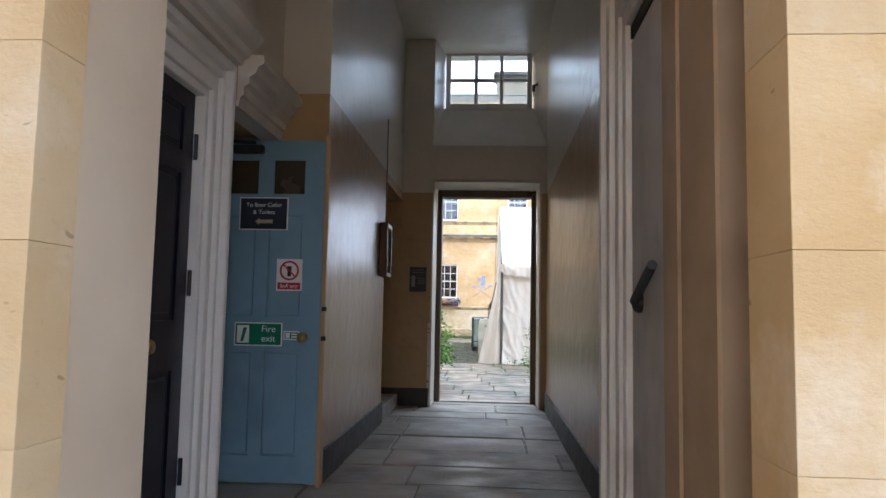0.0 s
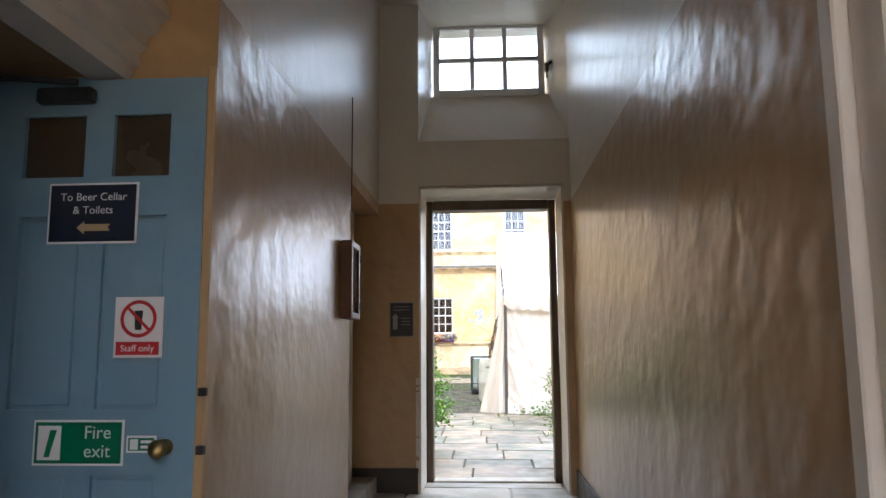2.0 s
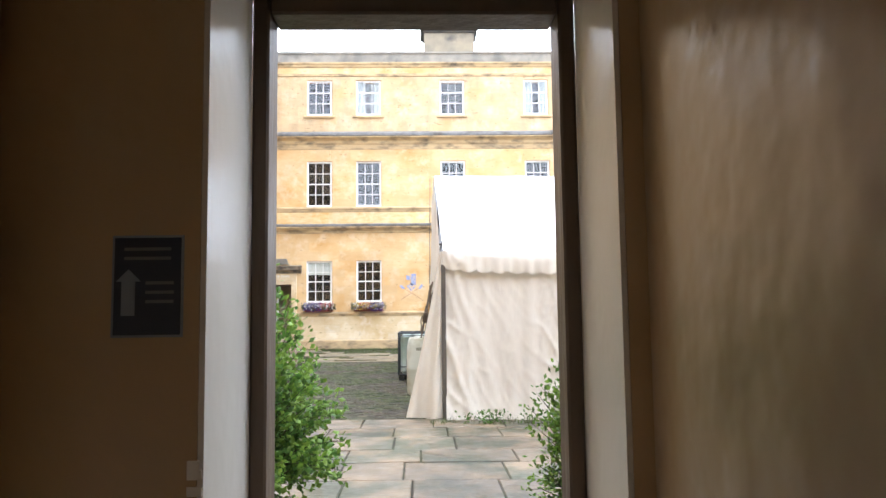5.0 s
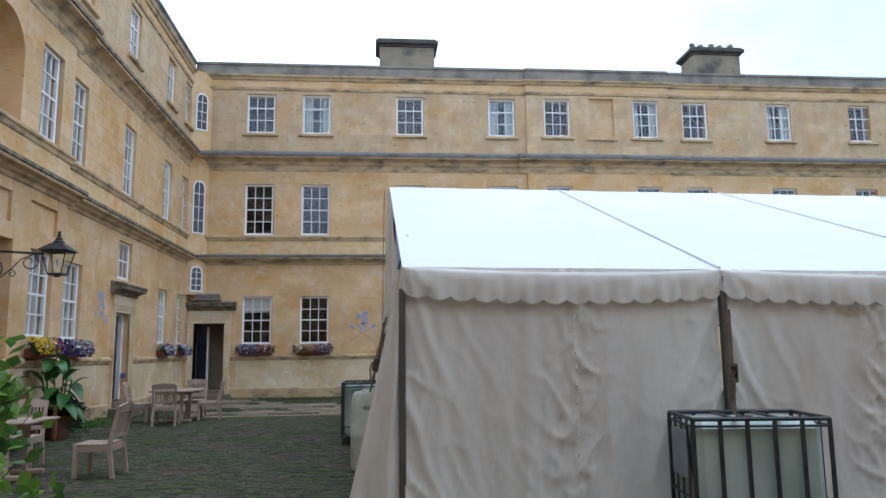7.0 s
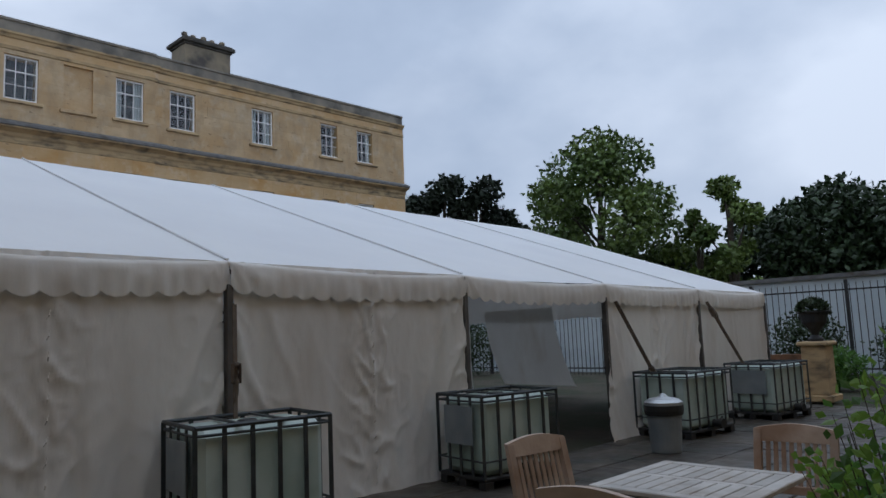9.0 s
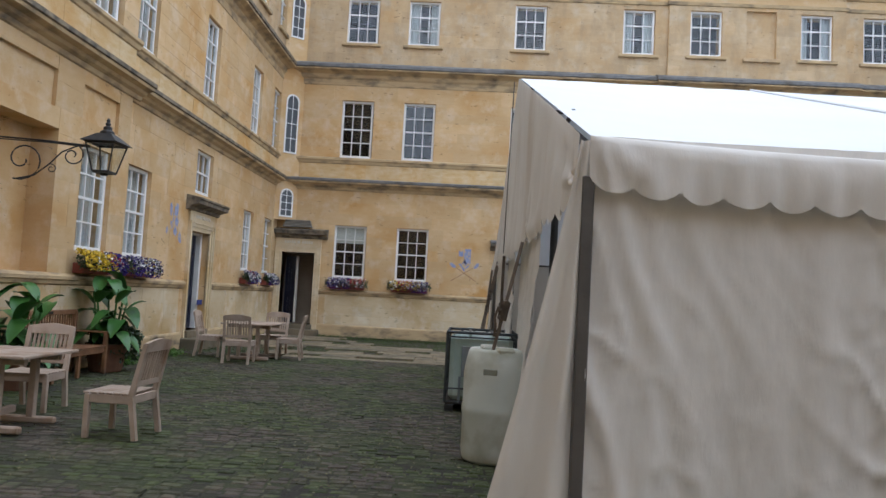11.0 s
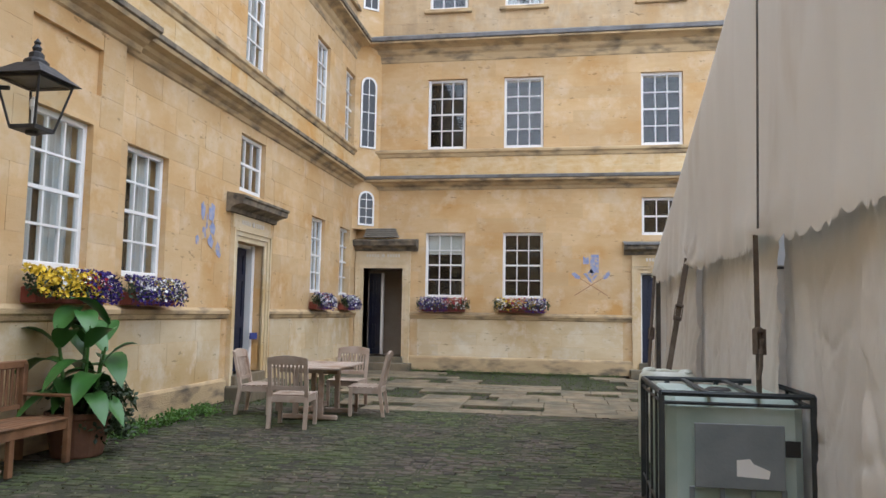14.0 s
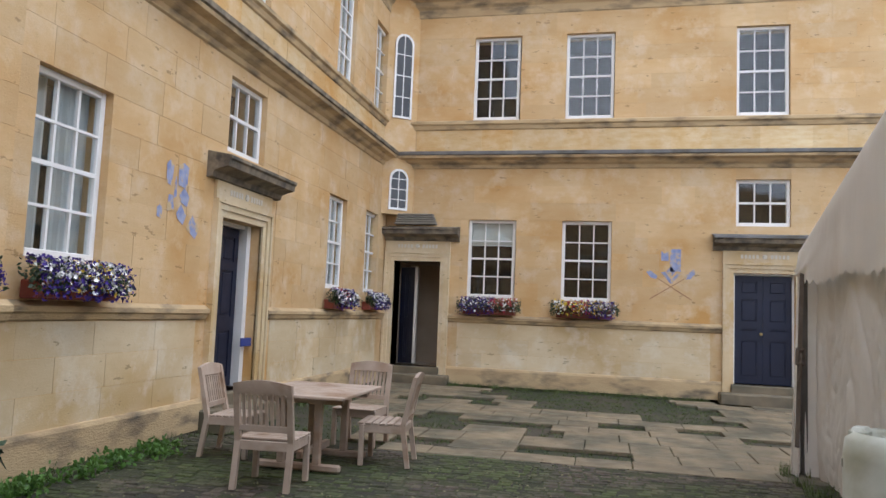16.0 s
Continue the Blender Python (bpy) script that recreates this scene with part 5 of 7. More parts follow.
for k in range(5):
    sk.cbox(0.02 + 0.02 * k, 1.0 - 0.02 * k, -0.28, -0.1, 3.53 + 0.05 * k, 3.57 + 0.05 * k, 0.01)
part("roof_slab", sk, M_COPING, cd, "mossy stone slabs on the hood")

# arched lights of the canted corner
for z, h in ((3.85, 0.95), (5.98, 2.0), (9.9, 1.45)):
    th = thing("window", CM @ Matrix.Translation((0.17, -0.012, z)), "narrow arched white window in the canted corner", "window", "", "structure")
    w, r = 0.46, 0.23
    arch = [(w / 2 + r * math.cos(math.pi * k / 8), h - r + r * math.sin(math.pi * k / 8)) for k in range(9)]
    prof = [(0, 0), (w, 0)] + arch
    g = Geo()
    n = len(prof)
    inner = [(w / 2 + (x - w / 2) * 0.8, 0.05 + (zz) * (h - 0.1) / h) for x, zz in prof]
    v = [(x, -0.02, zz) for x, zz in prof] + [(x, -0.02, zz) for x, zz in inner] + [(x, 0.012, zz) for x, zz in prof]
    f = [(i, (i + 1) % n, n + (i + 1) % n, n + i) for i in range(n)] + [(i, 2 * n + i, 2 * n + (i + 1) % n, (i + 1) % n) for i in range(n)]
    part("window_frame", g.add(v, f), M_WHITE, th)
    bars = Geo().box(w / 2 - 0.01, w / 2 + 0.01, -0.016, 0.0, 0.04, h - 0.04)
    for k in range(1, 4):
        bars.box(0.03, w - 0.03, -0.016, 0.0, h * k / 4 - 0.009, h * k / 4 + 0.009)
    part("glazing_bars", bars, M_WHITE, th)
    part("pane", Geo().add([(x, -0.006, zz) for x, zz in inner], [tuple(range(n))]), mat("dark_pane", (0.02, 0.022, 0.025), (0.03, 0.032, 0.036), 3, 0.06, 0), th, "dark reflecting glass")


# arched niche heads
def niche_head(m, u0, u1, zs, depth, wall_out):
    r = (u1 - u0) / 2
    c = (u0 + u1) / 2
    top = zs + r + 0.02
    v, f = [], []
    for k in range(17):
        a = math.pi * k / 16
        v += [(c + r * math.cos(a), -wall_out, zs + r * math.sin(a)), (c + r * math.cos(a), -wall_out, top), (c + r * math.cos(a), depth, zs + r * math.sin(a))]
    for k in range(16):
        i = 3 * k
        f += [(i, i + 1, i + 4, i + 3), (i, i + 3, i + 5, i + 2)]
    return Geo().add(v, f, m)


solid("niche_head", niche_head(WM, NICHE[0], NICHE[1], 7.28, 0.3, 0.141), M_STONE, "arched head of a shallow stone niche", "niche")
solid("niche_head", niche_head(NM, 8.42, 9.4, 7.01, 0.3, 0.101), M_STONE, "arched head of a shallow stone niche", "niche")


# painted crests
M_CREST = mat("worn_blue_paint", (0.20, 0.25, 0.46), (0.36, 0.38, 0.50), 9, 0.85, 0.2, 40, c3=(0.56, 0.42, 0.24), s3=7, amount3=(0.52, 0.62))
M_OAR = mat("worn_brown_paint", (0.33, 0.17, 0.09), (0.42, 0.25, 0.13), 9, 0.85, 0.2, 40)
crest = thing("painted_crest", NM @ Matrix.Translation((-0.53, -0.012, 2.0)), "faded blue shield and crossed oars painted on stone", "painting")
for shape in ([(-0.02, 0.62), (0.2, 0.62), (0.2, 1.1), (-0.02, 1.1)], [(-0.2, 0.85), (-0.05, 0.85), (-0.05, 1.06), (-0.14, 1.0), (-0.2, 1.06)],
              [(-0.2, 0.6), (0.0, 0.36), (0.0, 0.46), (-0.12, 0.62)], [(0.01, 0.36), (0.2, 0.58), (0.14, 0.6), (0.01, 0.46)], [(-0.09, 0.62), (0.0, 0.5), (0.09, 0.61), (0.0, 0.74)]):
    part("shield_field", Geo().add([(x, 0, z) for x, z in shape], [tuple(range(len(shape)))]), M_CREST, crest, "worn blue shield field")
for s in (-1, 1):
    part("oar_blade", Geo().add([(s * 0.27, 0, 0.52), (s * 0.46, 0, 0.68), (s * 0.5, 0, 0.6), (s * 0.40, 0, 0.48), (s * 0.3, 0, 0.46)], [(0, 1, 2, 3, 4)]), M_CREST, crest)
    part("oar_shaft", Geo().add([(s * 0.3, 0, 0.5), (s * 0.28, 0, 0.47), (-s * 0.42, 0, 0.02), (-s * 0.42, 0, 0.05)], [(0, 1, 2, 3)]), M_OAR, crest)
crest2 = thing("painted_crest", WM @ Matrix.Translation((29.0, -0.012, 2.42)), "nearly worn-off blue shield painted on stone", "painting")
for x0, x1, z0, z1, k in ((-0.06, 0.12, 0.52, 0.8, 0.02), (-0.3, -0.2, 0.5, 0.78, 0.03), (-0.14, -0.08, 0.4, 0.6, -0.03), (0.0, 0.14, 0.3, 0.48, 0.05), (-0.26, -0.12, 0.24, 0.36, -0.04), (-0.04, 0.08, 0.08, 0.26, 0.06), (0.2, 0.36, -0.06, 0.14, 0.08), (-0.44, -0.36, 0.1, 0.24, 0.02)):
    part("shield_fragment", Geo().add([(x0, 0, z0 + k), (x1, 0, z0), (x1 + k, 0, z1 - k), ((x0 + x1) / 2, 0, z1 + abs(k)), (x0 - k / 2, 0, z1 - k)], [(0, 1, 2, 3, 4)]), M_CREST, crest2)

# ---- chimneys ----
M_SOOT = mat("sooty_capstone", (0.05, 0.047, 0.042), (0.10, 0.09, 0.075), 3, 0.9, 0.5, 20)
M_CHIM = mat("sooty_chimney_stone", (0.22, 0.19, 0.145), (0.31, 0.26, 0.18), 2, 0.9, 0.4, 20, isle=0.1, c3=(0.10, 0.09, 0.08), s3=1.1)
for x, w, pots in ((0.12, 2.2, 0), (13.2, 2.05, 5)):
    ch = thing("chimney", pose(x, 38.0, 12.05), "broad sooty stone chimney stack with a capping", "chimney", "chimney stacks")
    part("shaft", Geo().cbox(0, w, 0, 1.2, 0, 1.75, 0.02), M_CHIM, ch)
    part("cap", Geo().cbox(-0.06, w + 0.06, -0.06, 1.26, 1.75, 1.84, 0.02).cbox(-0.16, w + 0.16, -0.16, 1.36, 1.84, 2.0, 0.03).cbox(-0.08, w + 0.08, -0.08, 1.28, 2.0, 2.08, 0.03), M_SOOT, ch, "black sooty capping")
    for k in range(pots):
        part("chimney_pot", Geo().lathe([(0.11, 2.08), (0.12, 2.16), (0.09, 2.24), (0.12, 2.27), (0.12, 2.36), (0.07, 2.40), (0.0, 2.41)], Matrix.Translation((0.18 + (w - 0.36) * k / (pots - 1), 0.4 + 0.1 * (k % 2), 0)), 12), M_CHIM, ch, "squat clay pot")
    for k in range(6):
        part("flue_rim", Geo().cbox(0.1 + k * (w - 0.3) / 5, 0.24 + k * (w - 0.3) / 5, 0.1, 1.1, 2.08, 2.13 + 0.02 * (k % 2), 0.02), M_SOOT, ch)

# ---- wall lantern ----
lam = thing("wall_lantern", pose(-5.66, 23.53, 2.97), "black four-sided glass lantern on a scrolled iron bracket", "lantern")
g = Geo()
for s, z, k in ((0.12, 0.04, 0), (0.21, 0.44, 1)):
    g.cbox(-s, s, -s, -s + 0.02, z, z + 0.025, 0.003).cbox(-s, s, s - 0.02, s, z, z + 0.025, 0.003).cbox(-s, -s + 0.02, -s + 0.02, s - 0.02, z, z + 0.025, 0.003).cbox(s - 0.02, s, -s + 0.02, s - 0.02, z, z + 0.025, 0.003)
for sx in (-1, 1):
    for sy in (-1, 1):
        g.rod((sx * 0.115, sy * 0.115, 0.04), (sx * 0.205, sy * 0.205, 0.46), 0.011, n=6)
g.rod((0, 0, 0.0), (0, 0, 0.05), 0.05)
g.box(-0.12, 0.12, -0.12, 0.12, 0.03, 0.042)
part("cage", g, M_IRON, lam)
for k in range(4):
    q = pose(0, 0, 0, 0, 0, 90 * k)
    p = part("pane", Geo().add([tuple(q @ Vector(c)) for c in ((-0.108, -0.11, 0.06), (0.108, -0.11, 0.06), (0.195, -0.2, 0.44), (-0.195, -0.2, 0.44))], [(0, 1, 2, 3)]), M_GLASS, lam, "clear glass pane")
    p.visible_shadow = False
roofg = Geo()
roofg.add([(-0.26, -0.26, 0.465), (0.26, -0.26, 0.465), (0.26, 0.26, 0.465), (-0.26, 0.26, 0.465), (-0.1, -0.1, 0.6), (0.1, -0.1, 0.6), (0.1, 0.1, 0.6), (-0.1, 0.1, 0.6)],
          [(0, 3, 2, 1), (0, 1, 5, 4), (1, 2, 6, 5), (2, 3, 7, 6), (3, 0, 4, 7), (4, 5, 6, 7)])
roofg.lathe([(0.10, 0.6), (0.10, 0.63), (0.06, 0.66), (0.06, 0.7), (0.03, 0.72), (0.04, 0.75), (0.02, 0.78), (0.03, 0.80), (0.0, 0.84)], None, 10)
part("roof", roofg, M_IRON, lam, "tiered black lantern roof")
part("bulb", Geo().lathe([(0.012, 0.04), (0.012, 0.2), (0.03, 0.24), (0.028, 0.3), (0.0, 0.33)], None, 8), M_WHITE, lam)
arm = Geo().tube([(-0.24, 0, 0.42), (-0.8, -0.08, 0.45), (-1.47, -0.2, 0.46)], 0.013).tube([(-0.24, 0, 0.40), (-0.8, -0.08, 0.43), (-1.47, -0.2, 0.43)], 0.008)


def spiral(cx, cz, r0, r1, a0, a1, n=22):
    pts = []
    for k in range(n + 1):
        t = k / n
        r, a = r0 + (r1 - r0) * t, radians(a0 + (a1 - a0) * t)
        x = cx + r * math.cos(a)
        pts.append((x, 0.14 * x, cz + r * math.sin(a)))
    return pts


arm.tube(spiral(-1.12, 0.16, 0.30, 0.05, 250, 720), 0.011).tube(spiral(-0.45, 0.26, 0.16, 0.03, 60, -400), 0.010)
arm.tube([(-1.2, -0.17, -0.13), (-0.95, -0.13, -0.06), (-0.75, -0.1, 0.12), (-0.6, -0.08, 0.3), (-0.38, -0.05, 0.41)], 0.011)
arm.tube(spiral(-0.72, 0.05, 0.07, 0.02, 120, -300), 0.008)
for x, z in ((-0.66, 0.24), (-0.72, 0.32)):
    arm.add([(x, 0.14 * x - 0.01, z), (x - 0.08, 0.14 * x - 0.01, z + 0.05), (x - 0.02, 0.14 * x + 0.02, z + 0.02)], [(0, 1, 2)])
part("bracket", arm, M_IRON, lam, "scrolled wrought-iron bracket")
part("wall_plate", Geo().cbox(-1.49, -1.47, -0.24, -0.17, 0.3, 0.6, 0.004), M_IRON, lam)

# ---- plants ----
M_LEAF = mat("bush_leaf", (0.07, 0.16, 0.03), (0.125, 0.245, 0.05), 4, 0.45, 0, isle=0.4, rough2=0.6)
M_LEAF_LIGHT = mat("young_leaf", (0.16, 0.29, 0.04), (0.22, 0.36, 0.06), 4, 0.45, 0, isle=0.3)
let_light_through(M_LEAF, 0.42)
let_light_through(M_LEAF_LIGHT, 0.35)
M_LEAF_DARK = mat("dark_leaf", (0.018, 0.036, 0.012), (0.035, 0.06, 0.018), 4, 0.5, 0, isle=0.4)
M_CANNA = mat("canna_leaf", (0.035, 0.115, 0.022), (0.055, 0.15, 0.03), 5, 0.35, 0.1, 20, isle=0.15)
M_TREE = mat("tree_leaf", (0.06, 0.105, 0.02), (0.125, 0.175, 0.03), 0.3, 0.5, 0, isle=0.4)
M_YEW = mat("yew_needles", (0.010, 0.018, 0.008), (0.02, 0.03, 0.012), 0.5, 0.7, 0, isle=0.4)
M_BARK = mat("bark", (0.05, 0.04, 0.03), (0.09, 0.075, 0.055), 6, 0.9, 0.5, 30)


def leaf(geo, p, d, size, width, rng, fold=0.25):
    """One pointed, folded leaf from p along d."""
    d = d.normalized()
    s = d.cross(Vector((rng.uniform(-1, 1), rng.uniform(-1, 1), rng.uniform(0.2, 1))))
    if s.length < 1e-3:
        s = Vector((1, 0, 0))
    s.normalize()
    n = s.cross(d)
    m, e = p + d * size * 0.5, p + d * size - n * size * 0.12
    geo.add([p, m + s * width - n * width * fold, e, m - s * width - n * width * fold, m], [(0, 1, 4), (1, 2, 4), (0, 4, 3), (4, 2, 3)])


def rand_dir(rng, up=0.0):
    while True:
        v = Vector((rng.uniform(-1, 1), rng.uniform(-1, 1), rng.uniform(-1, 1)))
        if 0.05 < v.length < 1:
            v.normalize()
            v.z += up
            return v.normalized()


def shrub(m, twigs, reach, seed, label, size=0.05, per=26, drop=(0.45, 1.0)):
    th = thing("shrub", m, label, "shrub", "shrubs by the doorway")
    rng = random.Random(seed)
    wood, leaves, young = Geo(), Geo(), Geo()
    for k in range(twigs):
        a = rng.uniform(0, 2 * math.pi)
        r = rng.uniform(0.05, 0.35)
        base = Vector((0.25 * r * math.cos(a), 0.25 * r * math.sin(a), 0))
        tip = Vector((math.cos(a) * reach[0] * rng.uniform(0.25, 1.0), math.sin(a) * reach[1] * rng.uniform(0.25, 1.0), reach[2] * rng.uniform(0.25, 1.0)))
        tip.z = max(0.1, tip.z * (1.15 - drop[0] * math.hypot(tip.x / reach[0], tip.y / reach[1]) ** drop[1]))
        mid = (base + tip) * 0.5 + Vector((0, 0, 0.18 * reach[2])) + 0.08 * rand_dir(rng)
        pts = [base * (1 - t) ** 2 + mid * 2 * t * (1 - t) + tip * t * t for t in [i / 6 for i in range(7)]]
        wood.tube(pts, [0.007 * (1 - 0.85 * i / 6) for i in range(7)], 4)
        for i in range(per):
            t = rng.uniform(0.25, 1.0)
            p = base * (1 - t) ** 2 + mid * 2 * t * (1 - t) + tip * t * t
            d = (rand_dir(rng, 0.25) + (tip - mid).normalized() * 0.7)
            g = young if t > 0.74 and rng.random() < 0.7 else leaves
            leaf(g, p + 0.05 * rand_dir(rng), d, size * rng.uniform(0.6, 1.25), size * rng.uniform(0.27, 0.4), rng)
    tagged(part("twig_growth", wood, M_BARK, th, "thin brown twigs"), "", "", "", "stuff")
    tagged(part("foliage", leaves, M_LEAF, th, "small pointed green leaves"), "", "", "", "stuff")
    tagged(part("young_growth", young, M_LEAF_LIGHT, th, "pale young shoots"), "", "", "", "stuff")


shrub(pose(-1.58, 12.05, -0.04), 640, (1.02, 0.85, 2.0), 3, "dense leafy green shrub beside the passage door", 0.055, 62, (0.72, 1.7))
shrub(pose(-1.3, 12.0, -0.04), 20, (0.22, 0.22, 2.6), 5, "tall thin shoots of a green climber", 0.05, 34)
shrub(pose(1.12, 10.95, -0.05), 640, (0.62, 0.5, 1.55), 7, "loose green shrub with long arching shoots", 0.034, 62)
shrub(pose(2.95, 11.62, -0.06), 320, (0.5, 0.42, 1.6), 9, "dark leafy shrub by the bleached table", 0.055, 26)


def canna(m, seed, h):
    th = thing("potted_canna", m, "broad-leaved green canna in a terracotta tub", "potted plant", "potted cannas")
    rng = random.Random(seed)
    part("tub", Geo().lathe([(0.24, 0), (0.25, 0.02), (0.31, 0.38), (0.33, 0.4), (0.33, 0.45), (0.30, 0.45), (0.29, 0.4), (0.0, 0.4)], n=24), mat("terracotta", (0.13, 0.06, 0.035), (0.19, 0.09, 0.05), 5, 0.8, 0.2, 20), th, "dark terracotta tub")
    for k in range(6):
        a = k * 1.05 + rng.uniform(-0.3, 0.3)
        x, y = 0.13 * math.cos(a), 0.13 * math.sin(a)
        top = h * rng.uniform(0.72, 1.0)
        tip = Vector((x * 2.3, y * 2.3, top))
        pts = [Vector((x, y, 0.38)).lerp(tip, t) for t in (0, 0.35, 0.7, 1.0)]
        part("stem", Geo().tube(pts, [0.022, 0.02, 0.016, 0.01], 6), M_CANNA, th)
        for j in range(5):
            t = 0.25 + 0.17 * j
            p = Vector((x, y, 0.38)).lerp(tip, t)
            az = a + j * 2.4 + rng.uniform(-0.4, 0.4)
            L, W = rng.uniform(0.42, 0.6), rng.uniform(0.11, 0.16)
            el = 1.0 if j > 2 else 0.55
            rows = []
            d = Vector((math.cos(az), math.sin(az), 0))
            s = Vector((-d.y, d.x, 0))
            for i in range(7):
                u = i / 6
                c = p + d * (L * u * (0.75 if j > 2 else 1)) + Vector((0, 0, L * (el * u - 1.0 * u * u * (0.55 if j > 2 else 1.1))))
                w = W * math.sin(math.pi * min(1, 0.06 + u * 0.94)) ** 0.7
                rows.append([c - s * w + Vector((0, 0, 0.25 * w)), c - s * w * 0.5 + Vector((0, 0, 0.06 * w)), c, c + s * w * 0.5 + Vector((0, 0, 0.06 * w)), c + s * w + Vector((0, 0, 0.25 * w))])
            part("leaf", Geo().sheet(rows), M_CANNA, th, "", True)
    low = Geo()
    for i in range(2200):
        a, r, z = rng.uniform(0, 6.283), rng.uniform(0.05, 0.4), rng.uniform(0.3, 0.78)
        p = Vector((r * math.cos(a) + 0.06, r * math.sin(a) + 0.14, z - 0.35 * r))
        leaf(low, p, rand_dir(rng, 0.3), 0.075, 0.022, rng)
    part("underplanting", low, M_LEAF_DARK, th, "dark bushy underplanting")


canna(pose(-6.2, 25.12, 0.0), 4, 1.5)
canna(pose(-6.25, 22.75, 0.0), 8, 1.25)

M_BLOOM = {k: mat(k + "_petal", a, b, 8, 0.6, 0, isle=0.2) for k, a, b in (("white", (0.75, 0.75, 0.72), (0.82, 0.82, 0.8)), ("yellow", (0.65, 0.45, 0.02), (0.75, 0.55, 0.04)), ("purple", (0.032, 0.012, 0.17), (0.06, 0.025, 0.25)), ("red", (0.35, 0.02, 0.03), (0.45, 0.03, 0.05)))}


def flower_box(m, w, seed, mix, label):
    """A trough of trailing flowers on the sill; local x across, facing -y."""
    th = thing("window_box", m, label, "window box", "window boxes")
    rng = random.Random(seed)
    part("trough", Geo().cbox(0.05, w - 0.05, -0.2, -0.02, 0.0, 0.17, 0.012), mat("red_brown_trough", (0.17, 0.035, 0.022), (0.23, 0.05, 0.03), 5, 0.6, 0.05), th, "red-brown plastic trough")
    green = Geo()
    for i in range(int(900 * w)):
        x = rng.uniform(-0.08, w + 0.08)
        a = rng.uniform(-0.5, 3.6)
        r = rng.uniform(0.05, 0.24)
        p = Vector((x, -0.12 - r * abs(math.cos(a)) * 1.0, 0.14 + r * math.sin(a) * 0.95))
        leaf(green, p, rand_dir(rng, 0.2), 0.05, 0.016, rng)
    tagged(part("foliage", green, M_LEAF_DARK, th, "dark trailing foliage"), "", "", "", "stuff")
    for colour, share, lo, hi in mix:
        g = Geo()
        for i in range(int(430 * w * share)):
            x = rng.uniform(lo, hi) * w
            a = rng.uniform(-0.35, 2.9)
            r = rng.uniform(0.17, 0.25)
            if colour == "purple":
                a = rng.uniform(-0.7, 1.9)
            p = Vector((x, -0.12 - r * abs(math.cos(a)), 0.14 + r * math.sin(a)))
            n = rand_dir(rng, 0.3)
            n.y = -abs(n.y)
            s = rng.uniform(0.012, 0.026) * (0.95 if colour == "purple" else 1.25)
            u = n.cross(Vector((0, 0, 1))).normalized()
            v = n.cross(u)
            ring = [p + s * (math.cos(t) * u + math.sin(t) * v) * (1.0 if k % 2 else 0.62) for k, t in enumerate([2 * math.pi * k / 10 for k in range(10)])]
            g.add([p - n * s * 0.3] + ring, [(0, 1 + k, 1 + (k + 1) % 10) for k in range(10)])
        tagged(part("bloom", g, M_BLOOM[colour], th, colour + " blooms"), "", "", "", "stuff")


WB = [("white", 0.5, 0.0, 1.0), ("purple", 1.6, -0.05, 1.05), ("yellow", 0.12, 0.3, 0.8)]
flower_box(WM @ Matrix.Translation((24.72, -0.14, 1.56)), 1.25, 1, [("yellow", 1.3, -0.05, 0.75), ("white", 0.15, 0.2, 1.0), ("purple", 1.6, 0.55, 1.05), ("red", 0.2, 0.5, 0.9)], "window box of yellow, white and purple flowers")
flower_box(WM @ Matrix.Translation((26.62, 0, 1.56)), 1.15, 2, WB, "window box of purple and white flowers")
flower_box(WM @ Matrix.Translation((33.65, 0, 1.56)), 1.1, 3, [("white", 0.55, 0, 1), ("purple", 0.8, 0, 1), ("red", 0.15, 0.2, 0.6)], "window box of white and purple flowers")
flower_box(WM @ Matrix.Translation((35.75, 0, 1.56)), 1.05, 4, [("white", 0.4, 0, 1), ("purple", 1.1, 0, 1)], "window box of white and purple flowers")
flower_box(NM @ Matrix.Translation((-5.0, 0, 1.56)), 1.25, 5, [("white", 0.35, 0, 1), ("purple", 0.9, 0, 0.6), ("red", 0.25, 0.5, 1)], "window box of white, purple and red flowers")
flower_box(NM @ Matrix.Translation((-2.95, 0, 1.56)), 1.28, 6, [("white", 0.35, 0, 1), ("yellow", 0.3, 0, 0.8), ("purple", 0.6, 0.5, 1), ("red", 0.2, 0.2, 0.6)], "window box of mixed bright flowers")


